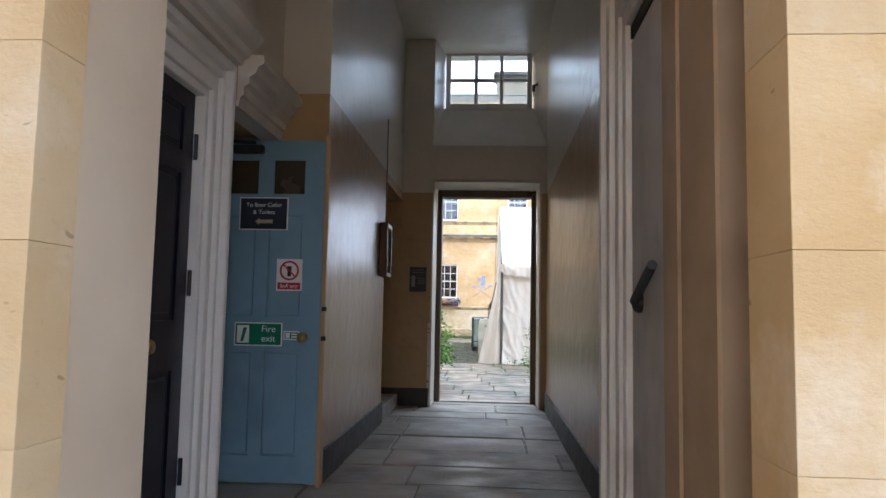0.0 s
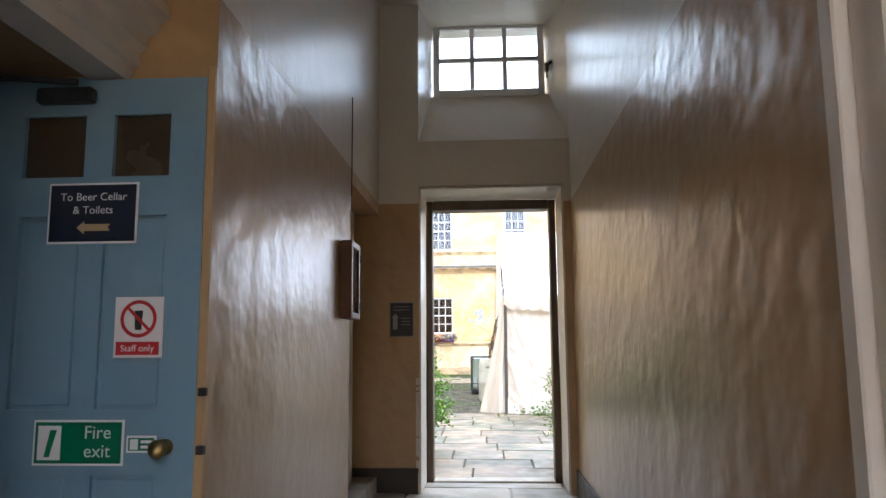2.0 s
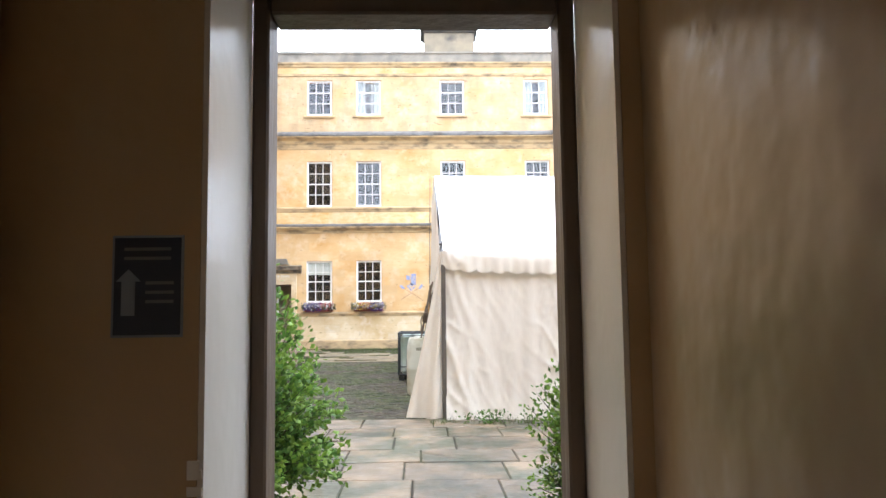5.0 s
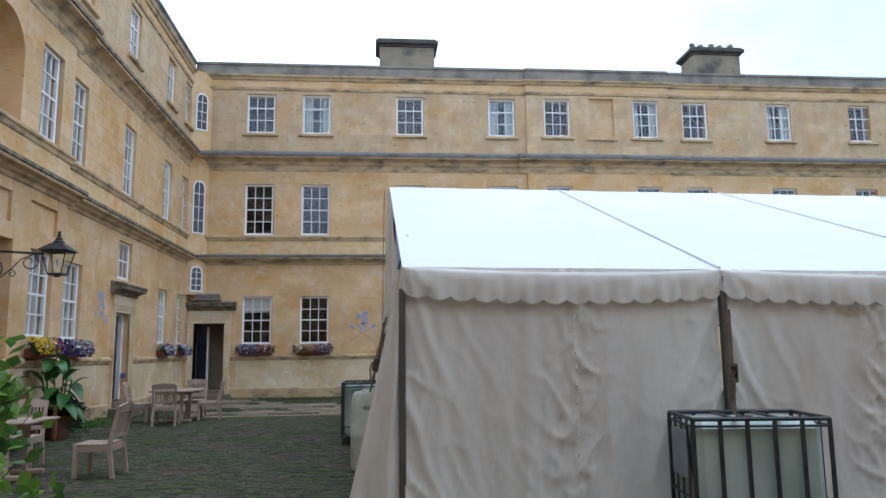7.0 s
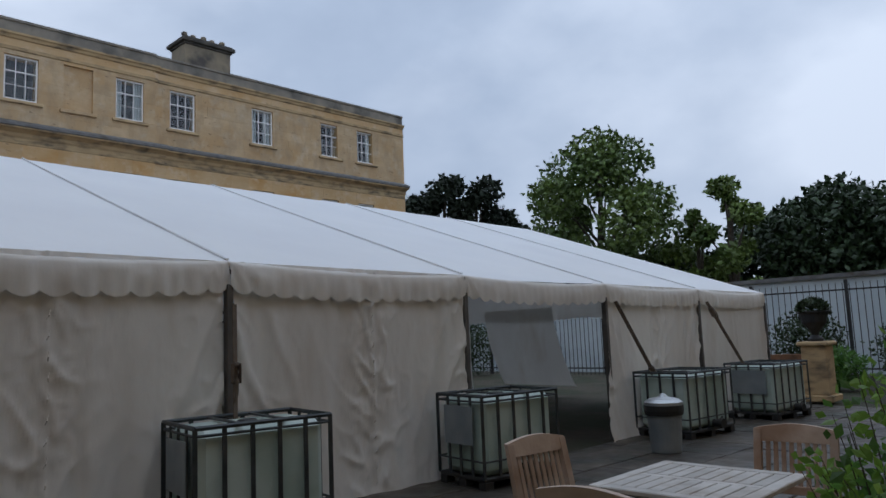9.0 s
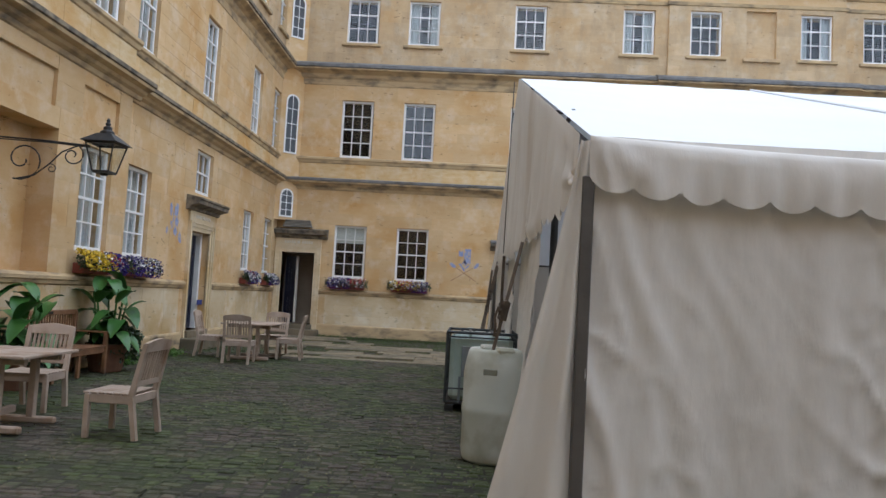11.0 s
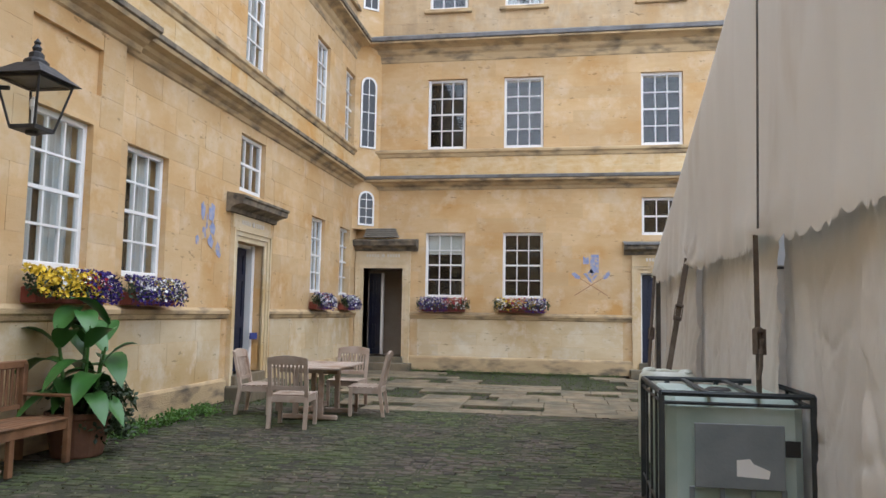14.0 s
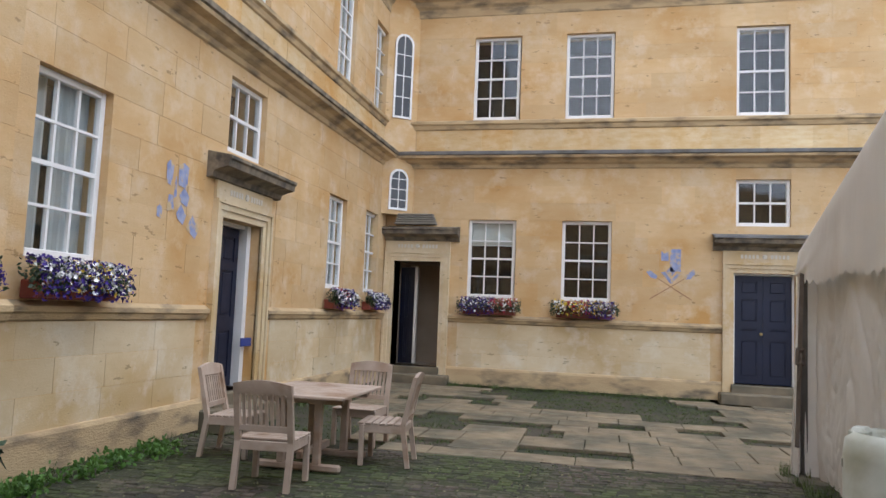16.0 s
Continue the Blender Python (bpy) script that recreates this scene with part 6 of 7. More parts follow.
# ---- trees and the garden beyond ----
def tree(m, h, r, seed, n, leaf_size, material, label, trunk=0.35, blobs=16, squash=1.0, low=0.25, spire=False):
    th = thing("tree", m, label, "tree", "trees beyond the garden")
    rng = random.Random(seed)
    wood, crown = Geo(), Geo()
    wood.tube([(0, 0, -0.1), (0.05 * r, 0, h * 0.2), (-0.03 * r, 0.04 * r, h * 0.45), (0, 0, h * 0.75)], [trunk, trunk * 0.8, trunk * 0.55, trunk * 0.2], 8)
    cs = []
    for k in range(blobs):
        a = k * 2.4 + rng.uniform(-0.4, 0.4)
        f = low + (0.97 - low) * (k + 0.5) / blobs
        rr = r * (math.sin(math.pi * min(0.97, 0.2 + 0.72 * (f - low) / (1 - low))) if not spire else 0.9 * (1.05 - f)) * rng.uniform(0.45, 0.8)
        c = Vector((rr * math.cos(a), rr * math.sin(a), h * f - 0.1 * h))
        br = r * rng.uniform(0.2, 0.4)
        cs.append((c, br))
        wood.tube([(0, 0, max(0.1, c.z - 0.25 * h)), c * 0.55 + Vector((0, 0, 0.3 * c.z)), c], [trunk * 0.35, trunk * 0.2, trunk * 0.08], 5)
    for k in range(int(n * (1.5 if h < 14.8 else 1.15))):
        c, br = cs[rng.randrange(blobs)]
        d = rand_dir(rng)
        q = br * (0.55 + 0.5 * rng.random() ** 0.5)
        q *= 1 + 0.35 * noise.noise(c + d * 2.5)
        p = c + Vector((d.x, d.y, d.z * 0.8 * squash)) * q
        leaf(crown, p, rand_dir(rng, 0.5 if spire else -0.1), leaf_size * rng.uniform(0.6, 1.3), leaf_size * rng.uniform(0.25, 0.4), rng)
    part("trunk", wood, M_BARK, th, "bare brown limbs")
    tagged(part("crown", crown, material, th, "uneven leafy crown with gaps"), "", "", "", "stuff")
    return th


def along(deg, dist):
    return (0.02 + dist * math.sin(radians(deg)), 11.0 + dist * math.cos(radians(deg)))


for deg, dist, h, r, seed, n, ls, mt, lab, kw in (
        (58.4, 46, 15.0, 5.4, 11, 17000, 0.34, M_TREE, "tall broad tree with bright green upper leaves", dict(blobs=26, low=0.3)),
        (53.5, 49, 8.5, 3.4, 12, 6000, 0.42, M_TREE, "low rounded green garden tree", {}),
        (43.5, 50, 13.0, 3.2, 13, 6000, 0.4, M_YEW, "dark spiky yew behind the marquee", dict(low=0.05, blobs=22)),
        (46.0, 50, 14.5, 3.4, 14, 6000, 0.4, M_YEW, "dark spiky yew behind the marquee", dict(low=0.05, blobs=22)),
        (48.6, 51, 14.2, 3.2, 15, 6000, 0.4, M_YEW, "dark spiky yew behind the marquee", dict(low=0.05, blobs=22)),
        (51.2, 52, 11.6, 3.2, 16, 6000, 0.4, M_YEW, "low dark yew behind the marquee", dict(low=0.05, blobs=18)),
        (65.3, 44, 9.6, 1.3, 17, 1800, 0.36, M_TREE, "thin young tree with sparse leaves", dict(blobs=10)),
        (67.6, 42, 11.0, 2.1, 18, 2400, 0.36, M_TREE, "tall thin tree with open branches", dict(blobs=10)),
        (63.5, 50, 7.4, 4.4, 19, 7000, 0.42, M_LEAF_DARK, "dark rounded garden tree", dict(low=0.02, blobs=20)),
        (70.0, 48, 8.8, 4.6, 20, 8000, 0.42, M_LEAF_DARK, "dark rounded garden tree", dict(low=0.02, blobs=20)),
        (74.5, 46, 10.2, 4.8, 21, 9000, 0.42, M_LEAF_DARK, "large dark rounded tree", dict(low=0.02, blobs=22)),
        (79.5, 44, 9.4, 4.8, 22, 9000, 0.42, M_LEAF_DARK, "large dark rounded tree", dict(low=0.02, blobs=22)),
        (85.0, 44, 9.0, 5.0, 23, 8000, 0.42, M_LEAF_DARK, "large dark rounded tree", dict(low=0.02, blobs=22))):
    x, y = along(deg, dist)
    tree(pose(x, y, -0.3), h, r, seed, n, ls, mt, lab, **kw)

# railings with a pale glasshouse wall behind
fence = thing("fence", pose(25.5, 0, fall(25.5)), "tall black iron railings along the garden", "railings", "", "structure")
for k in range(2):
    part("rail", Geo().cbox(-0.03, 0.03, 6, 36.5, (0.25, 2.75)[k], (0.3, 2.8)[k], 0.004), M_IRON, fence)
bar = Geo().rod((0, 0, 0), (0, 0, 3.0), 0.016, 0.012, 6).mesh("railing_bar", M_IRON)
for k in range(150):
    part("railing_bar", bar, M_IRON, fence, m=Matrix.Translation((0, 6.1 + 0.2 * k, 0)))
post = Geo().cbox(-0.05, 0.05, -0.05, 0.05, 0, 3.1, 0.01).mesh("fence_post", M_IRON)
for k in range(11):
    part("fence_post", post, M_IRON, fence, m=Matrix.Translation((0.03, 6.0 + 3.0 * k, 0)))
M_SHED = mat("pale_blue_sheeting", (0.50, 0.56, 0.60), (0.60, 0.66, 0.70), 0.6, 0.5, 0.1, 10)
shed = thing("glasshouse", pose(28.5, 0, fall(28)), "long low building of pale blue-white sheeting", "building", "", "structure")
part("wall", Geo().box(0, 0.1, 4, 40, -0.2, 3.35), M_SHED, shed)
part("eaves", Geo().box(-0.15, 0.3, 4, 40, 3.35, 3.5), M_LEAD, shed, "grey eaves")
for k in range(25):
    part("mullion", Geo().box(-0.04, 0.0, 4.5 + 1.4 * k, 4.58 + 1.4 * k, -0.2, 3.35), M_SHED, shed)
for k, (x, y, h, r, n) in enumerate(((24.6, 12.0, 1.9, 1.3, 2600), (24.4, 14.6, 2.3, 1.3, 2600), (24.5, 9.4, 2.2, 1.4, 2600), (24.6, 33.5, 2.4, 1.2, 2200), (21.0, 13.2, 1.2, 0.9, 2200), (20.2, 11.2, 1.4, 1.0, 2400), (19.6, 14.9, 0.9, 0.7, 1600), (18.6, 14.0, 1.1, 0.8, 2000), (22.4, 15.6, 1.7, 1.0, 2200), (23.4, 18.6, 2.0, 1.1, 2200), (20.8, 17.2, 1.0, 0.8, 1600), (23.8, 22.0, 2.1, 1.2, 2200), (17.6, 12.2, 1.2, 0.9, 2200))):
    th = thing("bush", pose(x, y, fall(x)), "loose green garden bush by the railings", "bush", "bushes by the railings")
    rng = random.Random(60 + k)
    g = Geo()
    for i in range(n):
        d = rand_dir(rng, 0.2)
        q = rng.random() ** 0.4 * (1 + 0.35 * noise.noise(d * 2 + Vector((k, 0, 0))))
        p = Vector((d.x * r * q, d.y * r * q, max(0.03, h * 0.5 + d.z * h * 0.55 * q)))
        leaf(g, p, rand_dir(rng, 0.3), 0.14 * rng.uniform(0.6, 1.3), 0.04, rng)
    part("leaves", g, M_LEAF if k % 3 == 1 else M_LEAF_DARK, th, "small green leaves")

ped = thing("urn_pedestal", pose(17.4, 16.5, fall(17.4)), "square stone pedestal with a dark planted urn", "urn")
part("plinth", Geo().cbox(-0.34, 0.34, -0.34, 0.34, 0, 0.14, 0.02).cbox(-0.26, 0.26, -0.26, 0.26, 0.14, 1.2, 0.02).cbox(-0.33, 0.33, -0.33, 0.33, 1.2, 1.3, 0.03), M_MOULD, ped, "weathered stone plinth")
part("urn", Geo().lathe([(0.16, 1.3), (0.16, 1.36), (0.07, 1.44), (0.1, 1.52), (0.26, 1.72), (0.3, 1.9), (0.36, 1.95), (0.3, 1.97), (0.2, 1.92), (0.0, 1.9)], n=18), M_IRON, ped, "dark iron urn")
g = Geo()
rng = random.Random(77)
for i in range(500):
    d = rand_dir(rng, 0.4)
    leaf(g, Vector((d.x * 0.3, d.y * 0.3, 1.95 + abs(d.z) * 0.25)), rand_dir(rng, 0.6), 0.12, 0.03, rng)
part("planting", g, M_LEAF_DARK, ped, "dark spilling plants")
far_bench = thing("garden_bench", pose(19.5, 18.2, fall(19.5), 0, 0, 100), "distant red-brown wooden garden bench", "bench")
part("seat", Geo().cbox(-0.8, 0.8, 0, 0.45, 0.42, 0.46, 0.005), M_TEAK_RED, far_bench)
part("backrest", Geo().cbox(-0.8, 0.8, -0.05, 0.0, 0.5, 0.95, 0.01), M_TEAK_RED, far_bench)
for x in (-0.75, 0.75):
    part("leg", Geo().cbox(x - 0.04, x + 0.04, 0, 0.45, 0, 0.42, 0.005), M_TEAK_RED, far_bench)


# ---- inside the marquee ----
M_CHAIRW = mat("white_plastic_chair", (0.62, 0.62, 0.60), (0.68, 0.68, 0.66), 4, 0.4, 0.05)
M_TABLE = mat("brown_table_top", (0.15, 0.075, 0.035), (0.20, 0.105, 0.05), 3, 0.4, 0.05, 20, stretch=(1, 4, 1))


def plastic_chair(m):
    th = thing("plastic_chair", m, "white plastic stacking chair with an arched back", "chair", "plastic chairs in the marquee")
    part("seat", Geo().cbox(-0.2, 0.2, -0.2, 0.2, 0.42, 0.45, 0.012), M_CHAIRW, th)
    for x in (-0.18, 0.18):
        for y in (-0.18, 0.18):
            part("leg", Geo().rod((x, y, 0.42), (x * 1.15, y * 1.2, 0.0), 0.017, 0.015), M_CHAIRW, th)
    part("back_hoop", Geo().tube([(-0.19, -0.19, 0.44), (-0.2, -0.25, 0.62), (-0.16, -0.28, 0.8), (0, -0.29, 0.87), (0.16, -0.28, 0.8), (0.2, -0.25, 0.62), (0.19, -0.19, 0.44)], 0.018, 8), M_CHAIRW, th)
    for x in (-0.09, 0.0, 0.09):
        part("back_slat", Geo().rod((x, -0.2, 0.44), (x, -0.285, 0.84), 0.012), M_CHAIRW, th)
    return th


pc = plastic_chair(pose(1.02, 21.15, 0.0, 0, 0, 30))
for x, y, a in ((1.75, 21.35, 10), (2.2, 22.9, 175), (2.9, 22.0, 95), (1.3, 22.9, 190), (1.6, 24.4, 30), (2.6, 26.0, 200), (3.4, 23.0, 90), (4.2, 21.0, -60), (7.6, 21.5, 20), (8.6, 22.2, 120)):
    copy_thing(pc, pose(x, y, fall(x), 0, 0, a))
for x, y in ((1.75, 22.1), (2.4, 25.2), (8.0, 22.4)):
    th = thing("trestle_table", pose(x, y, fall(x)), "brown folding table on dark metal legs", "table", "tables in the marquee")
    part("tabletop", Geo().cbox(-0.75, 0.75, -0.4, 0.4, 0.72, 0.75, 0.006), M_TABLE, th)
    for s in (-1, 1):
        part("leg", Geo().rod((s * 0.6, -0.3, 0), (s * 0.6, -0.3, 0.72), 0.016).rod((s * 0.6, 0.3, 0), (s * 0.6, 0.3, 0.72), 0.016).rod((s * 0.6, -0.3, 0.3), (s * 0.6, 0.3, 0.3), 0.012), M_ALU, th)


# ---- passage fittings ----
# navy double door in its white doorcase; local x runs along world y
PM = pose(-1.65, 0, 0, 0, 0, 90)
navy = thing("door_navy", PM, "closed navy gloss double door with brass knobs", "door", "", "structure")
for a, b in ((2.42, 3.135), (3.145, 3.82)):
    panel_leaf(navy, a, b, 0.02, 2.36, 0.0, 0.05, [(0.2, 0.86), (1.12, 1.9), (2.02, 2.26)], M_NAVY, cols=1, margin=0.13)
for y in (3.03, 3.28):
    kn = Geo().lathe([(0.035, 0), (0.035, 0.008), (0.013, 0.02), (0.013, 0.05), (0.03, 0.06), (0.036, 0.075), (0.03, 0.09), (0.0, 0.094)], Matrix.Translation((y, 0.0, 1.0)) @ pose(0, 0, 0, 90), 8)
    part("knob", kn, M_BRASS, navy, "octagonal brass knob")
part("lock_plate", Geo().cbox(3.2, 3.25, -0.012, 0.0, 1.28, 1.36, 0.004).lathe([(0.03, 0), (0.03, 0.014), (0.02, 0.02), (0, 0.02)], Matrix.Translation((3.225, 0, 1.3)) @ pose(0, 0, 0, 90), 12), M_BRASS, navy, "small brass lock cover")
part("keyhole", Geo().cbox(3.26, 3.275, -0.006, 0.0, 0.84, 0.87, 0.002), M_BRASS, navy)
for z in (0.25, 1.25, 2.0):
    part("hinge", Geo().rod((3.83, -0.012, z), (3.83, -0.012, z + 0.14), 0.012), M_NAVY, navy, "black butt hinge")
case = thing("doorcase_navy", PM, "white moulded timber doorcase", "doorcase", "", "structure")
g = Geo()
STEP = [(0.0, 0.05, 0.05), (0.05, 0.075, 0.075), (0.075, 0.15, 0.062), (0.15, 0.175, 0.09), (0.175, 0.215, 0.08), (0.215, 0.26, 0.125)]
for a, b, o in STEP:
    part("jamb_moulding", Geo().cbox(3.84 + a, 3.84 + b, -o, 0.02, -0.02, 2.36 + b, 0.006), M_WHITE, case)
    part("head_moulding", Geo().cbox(2.2, 3.84 + a, -o, 0.02, 2.36 + a, 2.36 + b, 0.006), M_WHITE, case)
ent = Geo().sweep([(0.0, 2.38), (0.14, 2.38), (0.15, 2.44), (0.17, 2.45), (0.17, 2.50), (0.2, 2.52), (0.2, 2.56), (0.235, 2.58), (0.25, 2.62), (0.285, 2.64), (0.285, 2.69), (0, 2.70)], 4.105, 4.99)
ent.sweep([(0.0, 2.625), (0.16, 2.625), (0.17, 2.66), (0.2, 2.67), (0.21, 2.71), (0.25, 2.73), (0.285, 2.78), (0.285, 2.83), (0, 2.84)], 2.2, 4.1)
part("entablature", ent, M_WHITE_OLD, case, "deep moulded white cornice")
solid("window_upper", Geo().cbox(-1.66, -1.6, 3.6, 3.7, 2.85, 3.6, 0.01).cbox(-1.66, -1.6, 4.2, 4.3, 2.85, 3.6, 0.01).box(-1.66, -1.645, 3.7, 4.2, 2.85, 3.6), M_WHITE_OLD, "small white panelled frame over the door", "frame")

# blue lobby door
blue = thing("door_blue", pose(0, 4.92, 0), "dusty blue panelled door with safety signs", "door", "", "structure")
fields = [(-1.88, -1.64, 1.99, 2.23), (-1.53, -1.31, 1.99, 2.23), (-1.88, -1.64, 1.13, 1.84), (-1.55, -1.31, 1.13, 1.84), (-1.88, -1.64, 0.2, 0.9), (-1.55, -1.31, 0.2, 0.9)]
leafb = part("leaf", wall_geo(Geo(), -2.05, -1.17, 0.02, 2.37, 0.045, fields), M_BLUE, blue)
M_DULL = mat("dull_brown_glass", (0.055, 0.042, 0.028), (0.075, 0.058, 0.04), 4, 0.2, 0.05)
for k, (a, b, c, d) in enumerate(fields):
    if k < 2:
        part("top_light", Geo().box(a, b, 0.02, 0.026, c, d), M_DULL, leafb, "dull brown glazed light")
    else:
        part("panel", Geo().box(a, b, 0.02, 0.03, c, d).cbox(a + 0.012, b - 0.012, 0.012, 0.022, c + 0.012, d - 0.012, 0.006), M_BLUE, leafb)
part("knob", Geo().lathe([(0.03, 0), (0.03, 0.006), (0.012, 0.012), (0.012, 0.035), (0.03, 0.05), (0.034, 0.065), (0.025, 0.085), (0, 0.09)], Matrix.Translation((-1.28, 0, 1.0)) @ pose(0, 0, 0, 90), 14), M_BRASS, blue, "round aged brass knob", True)
part("door_closer", Geo().cbox(-1.82, -1.6, -0.05, 0.0, 2.27, 2.33, 0.01).tube([(-1.65, -0.06, 2.34), (-1.9, -0.1, 2.35), (-2.05, -0.03, 2.37)], 0.012), M_CAGE, blue, "grey overhead door closer")
part("door_stop", Geo().cbox(-1.165, -1.13, -0.03, 0.05, 0.0, 2.4, 0.006), M_PLASTER_LOW, blue, "peach painted door post")
for z in (0.98, 1.18):
    part("latch", Geo().cbox(-1.15, -1.12, -0.05, -0.028, z, z + 0.03, 0.003), M_IRON, blue)
M_SIGN_D = mat("dark_sign", (0.012, 0.018, 0.035), (0.018, 0.024, 0.045), 4, 0.35, 0)
M_SIGN_W = mat("sign_white", (0.75, 0.75, 0.75), (0.8, 0.8, 0.8), 4, 0.4, 0)
M_SIGN_G = mat("sign_green", (0.0, 0.14, 0.065), (0.0, 0.17, 0.08), 4, 0.4, 0)
M_SIGN_R = mat("sign_red", (0.45, 0.015, 0.02), (0.52, 0.02, 0.03), 4, 0.4, 0)
M_SIGN_T = mat("sign_tan", (0.42, 0.31, 0.17), (0.48, 0.36, 0.2), 4, 0.4, 0)


def sign(name, x0, x1, z0, z1, material, label, y=4.92, border=None):
    th = thing(name, pose(0, y, 0), label, "sign")
    if border:
        part("border", Geo().cbox(x0, x1, -0.005, -0.001, z0, z1, 0.001), border, th)
        part("plate", Geo().cbox(x0 + 0.008, x1 - 0.008, -0.008, -0.0052, z0 + 0.008, z1 - 0.008, 0.001), material, th)
    else:
        part("plate", Geo().cbox(x0, x1, -0.008, -0.001, z0, z1, 0.001), material, th)
    return th


s1 = sign("direction_sign", -1.765, -1.42, 1.735, 1.965, M_SIGN_D, "dark blue sign to the beer cellar and toilets", border=M_SIGN_W)
text_geo("To Beer Cellar", 0.042, Matrix.Translation((-1.59, -0.0095, 1.91)), M_SIGN_W, "lettering", s1)
text_geo("& Toilets", 0.042, Matrix.Translation((-1.59, -0.0095, 1.86)), M_SIGN_W, "lettering", s1)
arrow = [(-1.65, -0.0095, 1.795), (-1.62, -0.0095, 1.82), (-1.62, -0.0095, 1.808), (-1.52, -0.0095, 1.808), (-1.53, -0.0095, 1.795), (-1.52, -0.0095, 1.782), (-1.62, -0.0095, 1.782), (-1.62, -0.0095, 1.77)]
part("arrow", Geo().add(arrow, [(0, 7, 6, 5, 4, 3, 2, 1)]), M_SIGN_T, s1, "tan left arrow")
s2 = sign("staff_only_sign", -1.485, -1.305, 1.315, 1.535, M_SIGN_W, "white prohibition sign with a red ring")
ring = Geo()
v, f = [], []
for k in range(32):
    a = 2 * math.pi * k / 32
    for r in (0.068, 0.055):
        v.append((-1.395 + r * math.cos(a), -0.0095, 1.455 + r * math.sin(a)))
f = [(2 * k, (2 * k + 2) % 64, (2 * k + 3) % 64, 2 * k + 1) for k in range(32)]
ring.add(v, f)
ring.add([(-1.395 + a, -0.0098, 1.455 + b) for a, b in ((-0.045, 0.037), (-0.037, 0.045), (0.045, -0.037), (0.037, -0.045))], [(0, 1, 2, 3)])
part("red_ring", ring, M_SIGN_R, s2, "red ring and slash")
part("black_mark", Geo().add([(-1.395 + a, -0.0092, 1.455 + b) for a, b in ((-0.012, -0.04), (0.012, -0.04), (0.016, 0.03), (-0.016, 0.03))], [(0, 1, 2, 3)]), M_BLACKP, s2, "plain black mark")
part("red_band", Geo().box(-1.475, -1.315, -0.0095, -0.0085, 1.325, 1.372), M_SIGN_R, s2)
text_geo("Staff only", 0.034, Matrix.Translation((-1.395, -0.0102, 1.348)), M_SIGN_W, "lettering", s2)
s3 = sign("fire_exit_sign", -1.765, -1.43, 0.935, 1.095, M_SIGN_G, "green and white fire exit sign", border=M_SIGN_W)
text_geo("Fire", 0.065, Matrix.Translation((-1.525, -0.0095, 1.05)), M_SIGN_W, "lettering", s3)
text_geo("exit", 0.065, Matrix.Translation((-1.525, -0.0095, 0.985)), M_SIGN_W, "lettering", s3)
part("doorway_mark", Geo().box(-1.745, -1.66, -0.0095, -0.0085, 0.955, 1.075), M_SIGN_W, s3, "white doorway mark")
part("slanting_bar", Geo().add([(-1.72, -0.0102, 0.965), (-1.70, -0.0102, 0.965), (-1.675, -0.0102, 1.06), (-1.70, -0.0102, 1.06)], [(0, 1, 2, 3)]), M_SIGN_G, s3)
s4 = sign("turn_sign", -1.42, -1.31, 0.98, 1.04, M_SIGN_G, "small green turn-to-open sign", border=M_SIGN_W)
part("arrow_mark", Geo().box(-1.405, -1.375, -0.0095, -0.0085, 0.992, 1.028).box(-1.365, -1.325, -0.0095, -0.0085, 1.014, 1.024).box(-1.365, -1.325, -0.0095, -0.0085, 0.996, 1.006), M_SIGN_W, s4)
s5 = sign("way_sign", -1.06, -0.83, 1.44, 1.77, M_SIGN_D, "dark framed sign with a pale upward arrow", YE, M_CAGE_L)
part("arrow", Geo().add([(-1.005 + a, -0.0095, 1.51 + b) for a, b in ((-0.022, 0.0), (0.022, 0.0), (0.022, 0.11), (0.04, 0.11), (0.0, 0.15), (-0.04, 0.11), (-0.022, 0.11))], [tuple(range(7))]), M_CAGE_L, s5, "pale upward arrow")
for k in range(3):
    part("faint_line", Geo().box(-0.95, -0.86, -0.0095, -0.0085, 1.55 + 0.03 * k, 1.56 + 0.03 * k), M_LEAD, s5)
for k in range(2):
    part("faint_line", Geo().box(-1.02, -0.87, -0.0095, -0.0085, 1.69 + 0.03 * k, 1.70 + 0.03 * k), M_LEAD, s5)
# lobby behind the blue door's opening
solid("wall_lobby", Geo().box(-3.5, -1.55, 4.97, 5.0, 0, 2.4).box(-3.5, -1.66, 4.06, 4.1, 0, 2.4), M_BLUE, "dim blue lobby lining", "wall")

# notice case
nc = thing("notice_case", pose(XL, 0, 0), "brown wooden notice case with a glazed front", "notice case")
fr = Geo()
a, b, c, d = 7.42, 7.76, 1.55, 2.11
fr.cbox(0, 0.085, a, a + 0.045, c, d, 0.006).cbox(0, 0.085, b - 0.045, b, c, d, 0.006).cbox(0, 0.085, a + 0.045, b - 0.045, c, c + 0.045, 0.006).cbox(0, 0.085, a + 0.045, b - 0.045, d - 0.045, d, 0.006)
part("case_frame", fr, mat("brown_varnish", (0.075, 0.028, 0.016), (0.11, 0.042, 0.024), 6, 0.35, 0.1, 24), nc, "varnished brown frame")
part("backing", Geo().box(0.01, 0.02, a + 0.04, b - 0.04, c + 0.04, d - 0.04), M_SIGN_W, nc, "pale notice sheet")
pn = part("glass_front", Geo().box(0.07, 0.074, a + 0.045, b - 0.045, c + 0.045, d - 0.045), M_GLASS, nc)
pn.visible_shadow = False
for z in (c + 0.1, d - 0.1):
    part("hinge", Geo().rod((0.087, b + 0.004, z - 0.03), (0.087, b + 0.004, z + 0.03), 0.007), M_IRON, nc)

